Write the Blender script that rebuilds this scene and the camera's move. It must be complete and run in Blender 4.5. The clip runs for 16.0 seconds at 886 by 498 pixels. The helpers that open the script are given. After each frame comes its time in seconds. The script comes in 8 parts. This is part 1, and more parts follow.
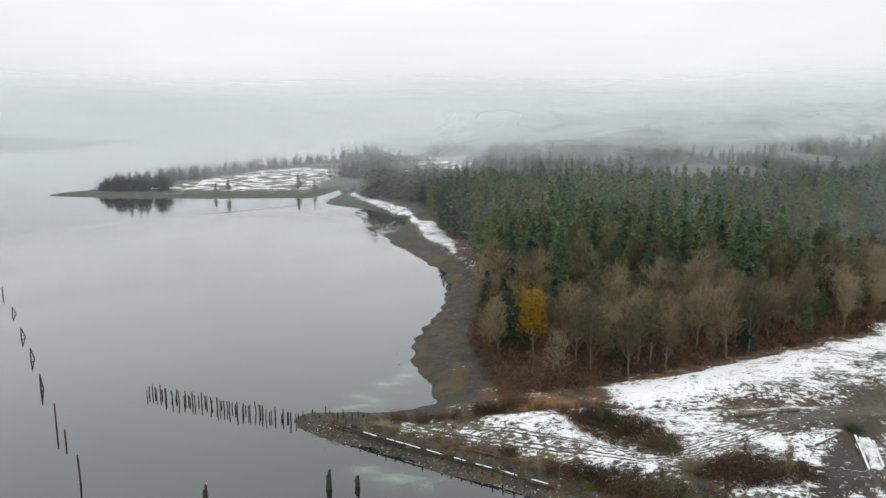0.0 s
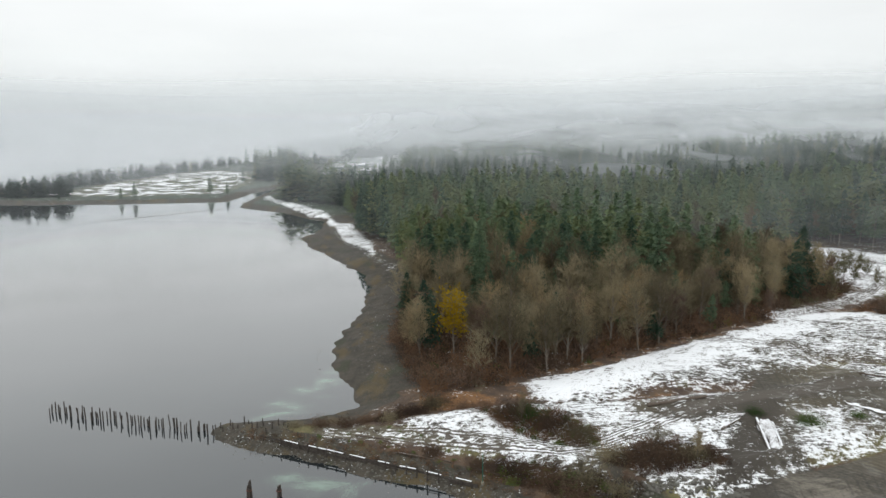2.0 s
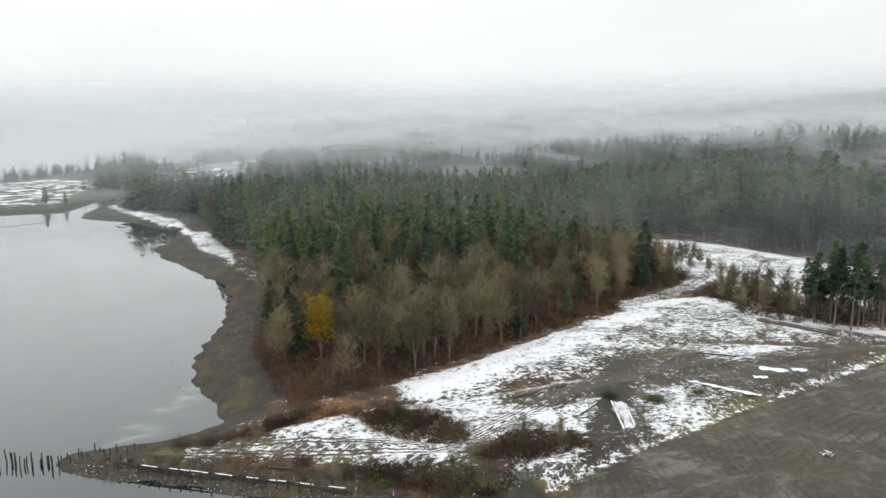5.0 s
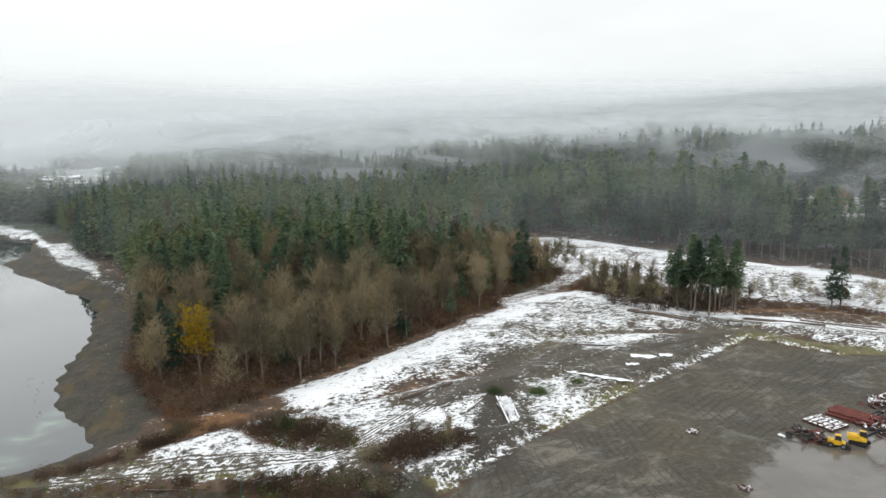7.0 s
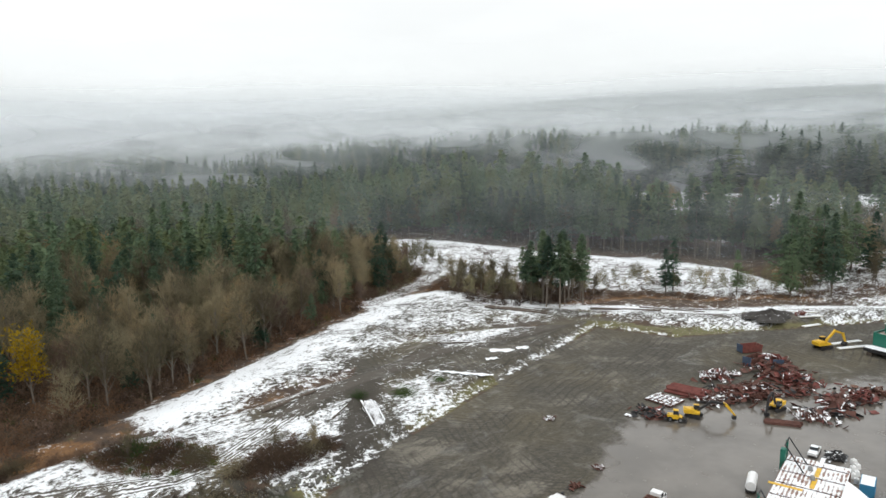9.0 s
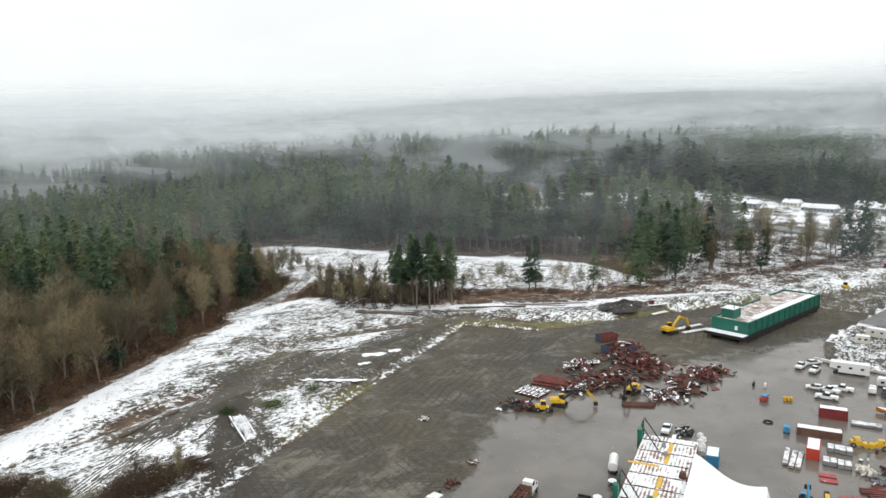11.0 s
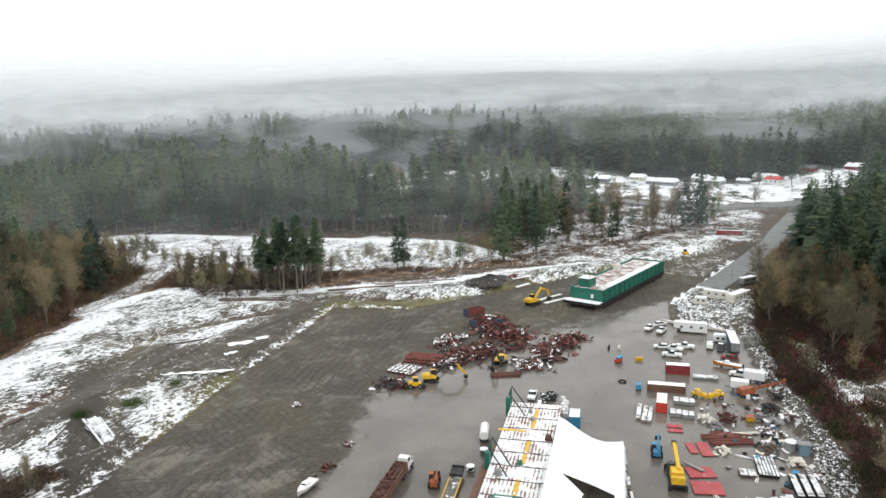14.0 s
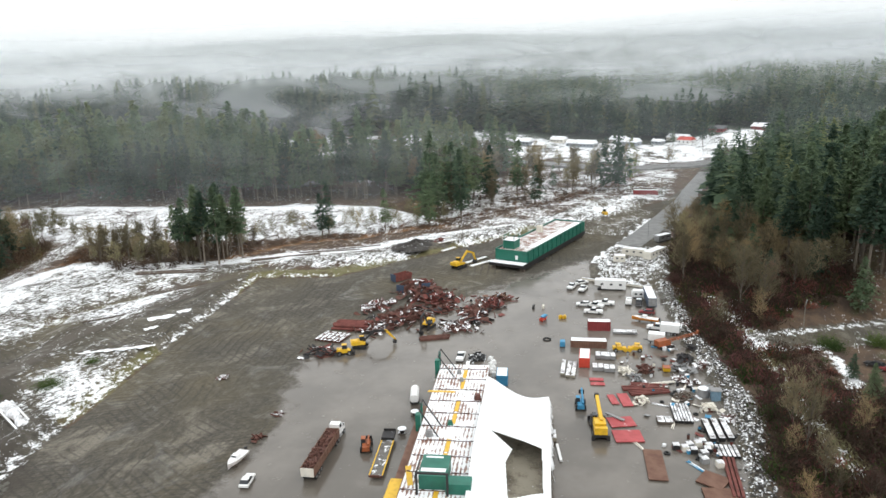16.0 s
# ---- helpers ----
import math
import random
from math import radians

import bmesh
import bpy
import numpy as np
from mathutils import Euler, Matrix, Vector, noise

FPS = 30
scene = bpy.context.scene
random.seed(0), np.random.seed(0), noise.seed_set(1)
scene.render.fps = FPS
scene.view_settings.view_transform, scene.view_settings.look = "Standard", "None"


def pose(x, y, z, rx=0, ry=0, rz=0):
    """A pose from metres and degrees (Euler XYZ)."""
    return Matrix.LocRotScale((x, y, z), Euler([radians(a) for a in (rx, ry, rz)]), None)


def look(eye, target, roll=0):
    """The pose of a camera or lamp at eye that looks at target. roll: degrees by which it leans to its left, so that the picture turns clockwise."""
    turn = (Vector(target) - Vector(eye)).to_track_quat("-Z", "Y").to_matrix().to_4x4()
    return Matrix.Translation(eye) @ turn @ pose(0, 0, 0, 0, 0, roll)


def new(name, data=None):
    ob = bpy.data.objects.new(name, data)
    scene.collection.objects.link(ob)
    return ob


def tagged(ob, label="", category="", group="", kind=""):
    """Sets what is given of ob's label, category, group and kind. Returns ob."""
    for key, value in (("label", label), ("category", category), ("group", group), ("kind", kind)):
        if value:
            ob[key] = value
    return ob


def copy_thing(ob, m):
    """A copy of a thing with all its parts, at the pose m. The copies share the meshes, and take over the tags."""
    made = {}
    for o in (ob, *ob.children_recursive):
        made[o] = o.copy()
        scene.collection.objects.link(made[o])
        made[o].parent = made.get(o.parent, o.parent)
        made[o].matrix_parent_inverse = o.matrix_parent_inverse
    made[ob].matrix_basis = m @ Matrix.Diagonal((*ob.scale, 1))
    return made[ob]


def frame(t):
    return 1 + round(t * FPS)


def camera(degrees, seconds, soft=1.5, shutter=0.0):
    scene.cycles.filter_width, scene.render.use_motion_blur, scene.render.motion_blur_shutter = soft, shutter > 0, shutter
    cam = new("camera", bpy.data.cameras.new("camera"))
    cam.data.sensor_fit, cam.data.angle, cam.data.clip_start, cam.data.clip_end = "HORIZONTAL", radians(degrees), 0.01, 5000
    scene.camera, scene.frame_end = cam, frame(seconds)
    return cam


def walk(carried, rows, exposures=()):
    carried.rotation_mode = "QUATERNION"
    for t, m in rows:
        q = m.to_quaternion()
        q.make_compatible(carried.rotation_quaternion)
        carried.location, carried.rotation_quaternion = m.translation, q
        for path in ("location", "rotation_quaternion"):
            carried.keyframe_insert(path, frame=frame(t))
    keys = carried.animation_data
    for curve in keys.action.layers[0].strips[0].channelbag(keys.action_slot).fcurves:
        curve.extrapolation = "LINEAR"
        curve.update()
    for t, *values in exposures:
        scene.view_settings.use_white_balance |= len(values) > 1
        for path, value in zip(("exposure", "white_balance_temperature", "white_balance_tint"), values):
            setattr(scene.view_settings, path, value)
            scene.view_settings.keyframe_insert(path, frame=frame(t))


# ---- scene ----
cam = camera(65.11, 16.0)
PATH = [
    (0, pose(0, 0, 75, 80.200, -0.000, -0.000)),
    (0.5, pose(0, 0, 75, 80.259, 0.044, -1.449)),
    (1, pose(0, 0, 75, 80.282, 0.077, -3.203)),
    (1.5, pose(0, 0, 75, 80.297, 0.158, -4.955)),
    (2, pose(0, 0, 75, 80.316, 0.187, -6.806)),
    (2.5, pose(0, 0, 75, 80.335, 0.284, -8.529)),
    (3, pose(0, 0, 75, 80.354, 0.289, -10.346)),
    (3.5, pose(0, 0, 75, 80.412, 0.333, -12.147)),
    (4, pose(0, 0, 75, 80.442, 0.372, -14.194)),
    (6.5, pose(0, 0, 75, 80.564, 0.691, -25.061)),
    (7, pose(0, 0, 75, 80.589, 0.759, -27.980)),
    (7.5, pose(0, 0, 75, 80.620, 0.895, -30.857)),
    (8, pose(0, 0, 75, 80.636, 1.007, -33.939)),
    (8.5, pose(0, 0, 75, 80.643, 1.107, -36.779)),
    (9, pose(0, 0, 75, 80.653, 1.159, -39.820)),
    (9.5, pose(0, 0, 75, 80.667, 1.278, -42.703)),
    (10, pose(0, 0, 75, 80.683, 1.421, -45.693)),
    (12.5, pose(0, 0, 75, 80.166, 1.538, -56.887)),
    (13, pose(0, 0, 75, 79.721, 1.586, -58.673)),
    (13.5, pose(0, 0, 75, 79.304, 1.642, -60.297)),
    (14, pose(0, 0, 75, 78.761, 1.684, -61.965)),
    (14.5, pose(0, 0, 75, 78.073, 1.758, -63.545)),
    (15, pose(0, 0, 75, 77.256, 1.825, -65.244)),
    (15.5, pose(0, 0, 75, 76.502, 1.869, -66.781)),
    (16, pose(0, 0, 75, 75.683, 1.901, -68.291)),
]
# ---------------------------------------------------------------- world and light
EXPOSURES = ((0.0, -0.11), (4.0, -0.05), (8.0, 0.02), (12.5, 0.05), (16.0, 0.27))
walk(cam, PATH, EXPOSURES)

SUN_EL, SUN_AZ = 34.0, 200.0
world = bpy.data.worlds.new("overcast")
scene.world = world
world.use_nodes = True
wn, wl = world.node_tree.nodes, world.node_tree.links
wn.clear()
w_out = wn.new("ShaderNodeOutputWorld")
w_bg = wn.new("ShaderNodeBackground")
w_sky = wn.new("ShaderNodeTexSky")
w_sky.sky_type = 'NISHITA'
w_sky.sun_disc = False
w_sky.sun_elevation, w_sky.sun_rotation = radians(SUN_EL), radians(SUN_AZ)
w_dim = wn.new("ShaderNodeVectorMath")
w_dim.operation = 'SCALE'
w_dim.inputs['Scale'].default_value = 0.07
w_tc = wn.new("ShaderNodeTexCoord")
w_sep = wn.new("ShaderNodeSeparateXYZ")
w_ramp = wn.new("ShaderNodeValToRGB")
w_ramp.color_ramp.elements[0].position = 0.0
w_ramp.color_ramp.elements[0].color = (0.86, 0.905, 0.92, 1)
w_ramp.color_ramp.elements[1].position = 0.40
w_ramp.color_ramp.elements[1].color = (1.245, 1.28, 1.29, 1)
high = w_ramp.color_ramp.elements.new(0.19)
high.color = (1.03, 1.05, 1.05, 1)
mid = w_ramp.color_ramp.elements.new(0.10)
mid.color = (0.96, 0.99, 0.99, 1)
w_noise = wn.new("ShaderNodeTexNoise")
w_noise.inputs['Scale'].default_value = 2.2
w_noise.inputs['Detail'].default_value = 5
w_map = wn.new("ShaderNodeMapping")
w_map.inputs['Scale'].default_value = (1, 1, 4)
w_nr = wn.new("ShaderNodeMapRange")
w_nr.inputs['From Min'].default_value, w_nr.inputs['From Max'].default_value = 0.3, 0.7
w_nr.inputs['To Min'].default_value, w_nr.inputs['To Max'].default_value = 0.93, 1.05
w_mul = wn.new("ShaderNodeVectorMath")
w_mul.operation = 'SCALE'
w_mix = wn.new("ShaderNodeMix")
w_mix.data_type = 'RGBA'
w_mix.inputs['Factor'].default_value = 0.93
wl.new(w_tc.outputs['Generated'], w_sep.inputs[0])
wl.new(w_sep.outputs['Z'], w_ramp.inputs[0])
wl.new(w_tc.outputs['Generated'], w_map.inputs['Vector'])
wl.new(w_map.outputs[0], w_noise.inputs['Vector'])
wl.new(w_noise.outputs['Fac'], w_nr.inputs['Value'])
wl.new(w_ramp.outputs[0], w_mul.inputs[0])
wl.new(w_nr.outputs[0], w_mul.inputs['Scale'])
wl.new(w_sky.outputs[0], w_dim.inputs[0])
wl.new(w_dim.outputs[0], w_mix.inputs['A'])
wl.new(w_mul.outputs[0], w_mix.inputs['B'])
wl.new(w_mix.outputs['Result'], w_bg.inputs['Color'])
w_bg.inputs['Strength'].default_value = 1.05
wl.new(w_bg.outputs[0], w_out.inputs[0])

sun = new("sun", bpy.data.lights.new("sun", 'SUN'))
sun.data.energy, sun.data.angle, sun.data.color = 0.5, radians(25), (1.0, 0.98, 0.95)
sun.matrix_world = look((0, 0, 0), (math.sin(radians(SUN_AZ)) * -1, -math.cos(radians(SUN_AZ)), -math.tan(radians(SUN_EL))))


# ---------------------------------------------------------------- materials
class Nodes:
    """A small wrapper that strings nodes together."""

    def __init__(self, name):
        self.mat = bpy.data.materials.new(name)
        self.mat.use_nodes = True
        self.n, self.l = self.mat.node_tree.nodes, self.mat.node_tree.links
        self.n.clear()
        self.out = self.n.new("ShaderNodeOutputMaterial")

    def node(self, kind, **inputs):
        nd = self.n.new(kind)
        for key, value in inputs.items():
            key = key.replace("_", " ")
            if isinstance(value, bpy.types.NodeSocket):
                self.l.new(value, nd.inputs[key])
            else:
                nd.inputs[key].default_value = value
        return nd

    def pos(self, scale=(1, 1, 1), turn=0.0, local=False):
        tc = self.n.new("ShaderNodeTexCoord") if local else self.n.new("ShaderNodeNewGeometry")
        mp = self.n.new("ShaderNodeMapping")
        mp.inputs['Scale'].default_value = scale
        mp.inputs['Rotation'].default_value = (0, 0, radians(turn))
        self.l.new(tc.outputs['Object'] if local else tc.outputs['Position'], mp.inputs['Vector'])
        return mp.outputs[0]

    def noise(self, scale, detail=4.0, rough=0.55, vector=None, distort=0.0):
        nd = self.node("ShaderNodeTexNoise", Scale=scale, Detail=detail, Roughness=rough, Distortion=distort)
        if vector is not None:
            self.l.new(vector, nd.inputs['Vector'])
        return nd.outputs['Fac']

    def attr(self, name):
        nd = self.n.new("ShaderNodeAttribute")
        nd.attribute_name = name
        return nd.outputs['Fac']

    def math(self, op, a, b=0.0, c=0.0, clamp=False):
        nd = self.n.new("ShaderNodeMath")
        nd.operation, nd.use_clamp = op, clamp
        for i, v in enumerate((a, b, c)):
            if isinstance(v, bpy.types.NodeSocket):
                self.l.new(v, nd.inputs[i])
            else:
                nd.inputs[i].default_value = v
        return nd.outputs[0]

    def ramp(self, value, lo, hi, to_lo=0.0, to_hi=1.0, smooth=True):
        nd = self.node("ShaderNodeMapRange")
        nd.interpolation_type = 'SMOOTHSTEP' if smooth else 'LINEAR'
        for key, v in (('Value', value), ('From Min', lo), ('From Max', hi), ('To Min', to_lo), ('To Max', to_hi)):
            if isinstance(v, bpy.types.NodeSocket):
                self.l.new(v, nd.inputs[key])
            else:
                nd.inputs[key].default_value = v
        return nd.outputs[0]

    def mix(self, fac, a, b, blend='MIX'):
        nd = self.n.new("ShaderNodeMix")
        nd.data_type, nd.blend_type = 'RGBA', blend
        for key, v in (('Factor', fac), ('A', a), ('B', b)):
            if isinstance(v, bpy.types.NodeSocket):
                self.l.new(v, nd.inputs[key])
            else:
                nd.inputs[key].default_value = (*v, 1) if isinstance(v, tuple) and len(v) == 3 else v
        return nd.outputs['Result']

    def bump(self, height, strength=0.5, distance=0.1):
        nd = self.node("ShaderNodeBump", Strength=strength, Distance=distance, Height=height)
        return nd.outputs['Normal']

    def done(self, colour, rough=0.8, metal=0.0, normal=None, spec=0.5):
        p = self.n.new("ShaderNodeBsdfPrincipled")
        for key, v in (('Base Color', colour), ('Roughness', rough), ('Metallic', metal), ('Specular IOR Level', spec)):
            if isinstance(v, bpy.types.NodeSocket):
                self.l.new(v, p.inputs[key])
            else:
                p.inputs[key].default_value = (*v, 1) if isinstance(v, tuple) and len(v) == 3 else v
        if normal is not None:
            self.l.new(normal, p.inputs['Normal'])
        self.l.new(p.outputs[0], self.out.inputs[0])
        self.bsdf = p
        return self.mat


def plain(name, colour, rough=0.6, metal=0.0, wear=0.25, scale=1.5, second=None, snow=0.0):
    """A worn surface: two scales of mottling towards a second colour; snow lies on its upward faces by a share."""
    k = Nodes(name)
    second = second or tuple(c * 0.55 for c in colour)
    big = k.noise(scale, 5, 0.6, k.pos(local=True))
    fine = k.noise(scale * 9, 3, 0.6, k.pos(local=True))
    f = k.ramp(k.math('ADD', k.math('MULTIPLY', big, 0.7), k.math('MULTIPLY', fine, 0.3)), 0.42, 0.68, 0, wear * 2.2)
    col = k.mix(k.math('MINIMUM', f, 1.0), colour, second)
    r = k.ramp(big, 0.3, 0.7, rough * 0.85, min(1.0, rough * 1.2))
    if snow > 0:
        geo = k.n.new("ShaderNodeNewGeometry")
        sep = k.n.new("ShaderNodeSeparateXYZ")
        k.l.new(geo.outputs['Normal'], sep.inputs[0])
        up = k.ramp(sep.outputs['Z'], 0.55, 0.8)
        cover = k.ramp(k.noise(0.9, 5, 0.65, k.pos()), 0.72 - snow * 0.5, 0.80 - snow * 0.5)
        m = k.math('MULTIPLY', up, cover)
        col = k.mix(m, col, (0.84, 0.86, 0.88))
        r = k.mix(m, r, (0.6, 0.6, 0.6))
    return k.done(col, r, metal, k.bump(fine, 0.25, 0.02))


def ground_material():
    k = Nodes("ground_cover")
    p = k.pos()
    n1, n2, n3 = k.noise(0.03, 6, 0.6, p), k.noise(0.22, 7, 0.68, p), k.noise(1.5, 6, 0.75, p)
    streak = k.noise(0.55, 7, 0.72, k.pos((0.3, 1.0, 1), -38), 2.2)
    # forest floor: dead leaves, brambles, moss
    floor_c = k.mix(k.ramp(n2, 0.35, 0.65), (0.055, 0.036, 0.026), (0.115, 0.075, 0.045))
    floor_c = k.mix(k.ramp(k.noise(0.12, 5, 0.7, p), 0.55, 0.7, 0, 0.75), floor_c, (0.07, 0.075, 0.03))
    floor_c = k.mix(k.math('MULTIPLY', k.attr("canopy"), 0.9), floor_c, k.mix(k.ramp(n2, 0.35, 0.65), (0.03, 0.045, 0.033), (0.06, 0.085, 0.06)))
    # brown leaf litter along the wood's edge
    litter = k.mix(k.ramp(n3, 0.35, 0.7), (0.26, 0.125, 0.042), (0.11, 0.06, 0.03))
    m_litter = k.ramp(k.math('ADD', k.attr("litter"), k.math('MULTIPLY', k.math('SUBTRACT', n2, 0.5), 0.9)), 0.45, 0.7)
    col = k.mix(m_litter, floor_c, litter)
    # rough grass
    m_grass = k.ramp(k.math('ADD', k.attr("grass"), k.math('MULTIPLY', k.math('SUBTRACT', n2, 0.5), 1.3)), 0.45, 0.7)
    col = k.mix(m_grass, col, k.mix(k.ramp(n3, 0.3, 0.7), (0.10, 0.105, 0.04), (0.17, 0.14, 0.07)))
    # beach: cobble, dark weed, sand near the top
    stones = k.node("ShaderNodeTexVoronoi", Scale=1.6, Vector=p).outputs['Distance']
    beach = k.mix(k.ramp(n2, 0.3, 0.7), (0.026, 0.023, 0.017), (0.066, 0.056, 0.042))
    beach = k.mix(k.ramp(k.noise(0.09, 5, 0.7, k.pos((1, 0.45, 1))), 0.52, 0.62, 0, 0.75), beach, (0.085, 0.062, 0.025))
    beach = k.mix(k.ramp(k.noise(0.13, 4, 0.6, k.pos((1, 0.5, 1), 20)), 0.56, 0.66, 0, 0.7), beach, (0.035, 0.04, 0.02))
    beach = k.mix(k.ramp(stones, 0.05, 0.4, 0.3, 0.0), beach, (0.17, 0.16, 0.145))
    shore = k.attr("shore")
    m_beach = k.ramp(k.math('ADD', shore, k.math('MULTIPLY', k.math('SUBTRACT', n2, 0.5), 0.5)), 0.4, 0.6)
    col = k.mix(m_beach, col, beach)
    # dry yard gravel and mud
    mud = k.mix(k.ramp(k.noise(0.8, 7, 0.75, p, 0.8), 0.32, 0.68), (0.044, 0.039, 0.031), (0.108, 0.096, 0.074))
    mud = k.mix(k.ramp(streak, 0.42, 0.70, 0, 0.35), mud, (0.03, 0.025, 0.019))
    mud = k.mix(k.ramp(n1, 0.4, 0.65, 0, 0.6), mud, (0.118, 0.096, 0.054))
    pale = k.noise(0.07, 7, 0.74, k.pos((0.9, 1.1, 1), -30), 0.5)
    mud = k.mix(k.ramp(pale, 0.50, 0.66, 0, 0.85), mud, (0.20, 0.178, 0.143))
    for turn, size in ((20, 0.16), (-35, 0.22), (75, 0.12)):
        arcs = k.n.new("ShaderNodeTexWave")
        arcs.inputs['Scale'].default_value, arcs.inputs['Distortion'].default_value = size, 9.0
        arcs.inputs['Detail'].default_value, arcs.inputs['Detail Scale'].default_value = 2.0, 0.35
        k.l.new(k.pos((1, 1, 1), turn), arcs.inputs['Vector'])
        line = k.ramp(arcs.outputs['Fac'], 0.78, 0.95, 0, 0.55)
        mud = k.mix(k.math('MULTIPLY', line, k.ramp(k.noise(0.05, 3, 0.5, k.pos((1, 1, 1), turn * 2)), 0.45, 0.6)), mud, (0.03, 0.026, 0.022))
    mud = k.mix(k.ramp(n3, 0.52, 0.68, 0, 0.65), mud, (0.022, 0.018, 0.014))
    mud = k.mix(k.ramp(k.noise(0.045, 5, 0.65, k.pos((1, 1, 1), 70), 0.8), 0.46, 0.62, 0, 0.5), mud, (0.062, 0.054, 0.038))
    mud = k.mix(k.ramp(k.noise(3.2, 3, 0.6, p), 0.68, 0.74, 0, 0.22), mud, (0.34, 0.33, 0.31))
    scrape = k.noise(1.3, 6, 0.75, k.pos((0.16, 1.0, 1), -24), 1.5)
    mud = k.mix(k.ramp(scrape, 0.50, 0.62, 0, 0.4), mud, (0.036, 0.031, 0.025))
    mud = k.mix(k.ramp(k.noise(1.0, 6, 0.78, k.pos((0.18, 1.0, 1), 34), 1.2), 0.54, 0.66, 0, 0.5), mud, (0.17, 0.158, 0.132))
    mud = k.mix(k.math('MULTIPLY', k.attr("drive"), 0.7), mud, (0.040, 0.033, 0.026))
    m_mud = k.ramp(k.math('ADD', k.math('SUBTRACT', k.attr("mud"), k.math('MULTIPLY', shore, 0.9)), k.math('MULTIPLY', k.math('SUBTRACT', n2, 0.5), 0.5)), 0.4, 0.6)
    col = k.mix(m_mud, col, mud)
    # standing water film on the yard
    wet_c = k.mix(k.ramp(k.noise(0.06, 4, 0.6, p), 0.35, 0.65), (0.105, 0.092, 0.077), (0.16, 0.142, 0.122))
    wet_c = k.mix(k.ramp(n3, 0.55, 0.8, 0, 0.3), wet_c, (0.09, 0.08, 0.07))
    wsum = k.math('ADD', k.attr("wet"), k.math('MULTIPLY', k.math('SUBTRACT', k.noise(0.14, 6, 0.65, p), 0.5), 1.3))
    m_wet = k.ramp(wsum, 0.34, 0.66)
    col = k.mix(m_wet, col, wet_c)
    # ruts along the tracks
    across = k.attr("track")
    wob = k.math('ADD', across, k.math('MULTIPLY', k.math('SUBTRACT', n2, 0.5), 1.3))
    rut = k.ramp(k.math('SINE', k.math('MULTIPLY', wob, 7.2)), -0.1, 0.4)
    near = k.ramp(across, 1.6, 3.2, 1.0, 0.0)
    m_rut = k.math('MULTIPLY', rut, near)
    col = k.mix(k.math('MULTIPLY', near, 0.75), col, (0.10, 0.086, 0.07))
    # snow, broken by the relief beneath it
    s_a = k.noise(1.15, 5, 0.7, k.pos((0.22, 1.0, 1), -24), 1.2)
    s_b = k.noise(0.95, 5, 0.7, k.pos((0.25, 1.0, 1), 32), 1.6)
    which = k.ramp(k.noise(0.035, 3, 0.5, k.pos((1, 1, 1), 15)), 0.42, 0.58)
    s_dir = k.math('ADD', k.math('MULTIPLY', s_a, k.math('SUBTRACT', 1.0, which)), k.math('MULTIPLY', s_b, which))
    clod = k.noise(0.75, 7, 0.78, p, 0.4)
    s_n = k.math('ADD', k.math('MULTIPLY', k.math('SUBTRACT', n2, 0.5), 1.3), k.math('MULTIPLY', k.math('SUBTRACT', s_dir, 0.5), 2.2))
    s_n = k.math('ADD', s_n, k.math('MULTIPLY', k.math('SUBTRACT', clod, 0.5), 2.6))
    s_n = k.math('ADD', s_n, k.math('MULTIPLY', k.math('SUBTRACT', k.noise(0.09, 4, 0.6, p), 0.5), 1.0))
    s_n = k.math('MULTIPLY', s_n, k.math('SUBTRACT', 1.0, k.math('MULTIPLY', k.attr("calm"), 0.75)))
    s_n = k.math('ADD', s_n, k.math('MULTIPLY', k.math('MULTIPLY', k.math('SUBTRACT', k.noise(0.05, 5, 0.6, p), 0.5), 2.2), k.attr("calm")))
    cover = k.math('SUBTRACT', k.attr("snow"), k.math('MULTIPLY', m_rut, 0.6))
    m_snow = k.ramp(k.math('ADD', cover, s_n), 0.40, 0.66)
    snow_c = k.mix(k.ramp(n3, 0.3, 0.7), (0.80, 0.82, 0.845), (0.9, 0.91, 0.92))
    col = k.mix(m_snow, col, snow_c)
    damp = k.ramp(k.noise(0.10, 6, 0.7, k.pos((1, 1, 1), 50), 0.6), 0.50, 0.68, 0.95, 0.4)
    rough = k.mix(m_wet, k.mix(m_mud, (0.95, 0.95, 0.95), damp), k.mix(k.ramp(n2, 0.35, 0.7), (0.07, 0.07, 0.07), (0.3, 0.3, 0.3)))
    rough = k.mix(m_snow, rough, (0.75, 0.75, 0.75))
    h = k.math('ADD', k.math('MULTIPLY', n3, 0.35), k.math('MULTIPLY', streak, 0.6))
    h = k.math('ADD', h, k.math('MULTIPLY', m_snow, 0.5))
    h = k.math('SUBTRACT', h, k.math('MULTIPLY', m_rut, 0.4))
    h = k.math('MULTIPLY', h, k.math('SUBTRACT', 1.0, k.math('MULTIPLY', m_wet, 0.97)))
    return k.done(col, rough, 0.0, k.bump(h, 0.6, 0.3))


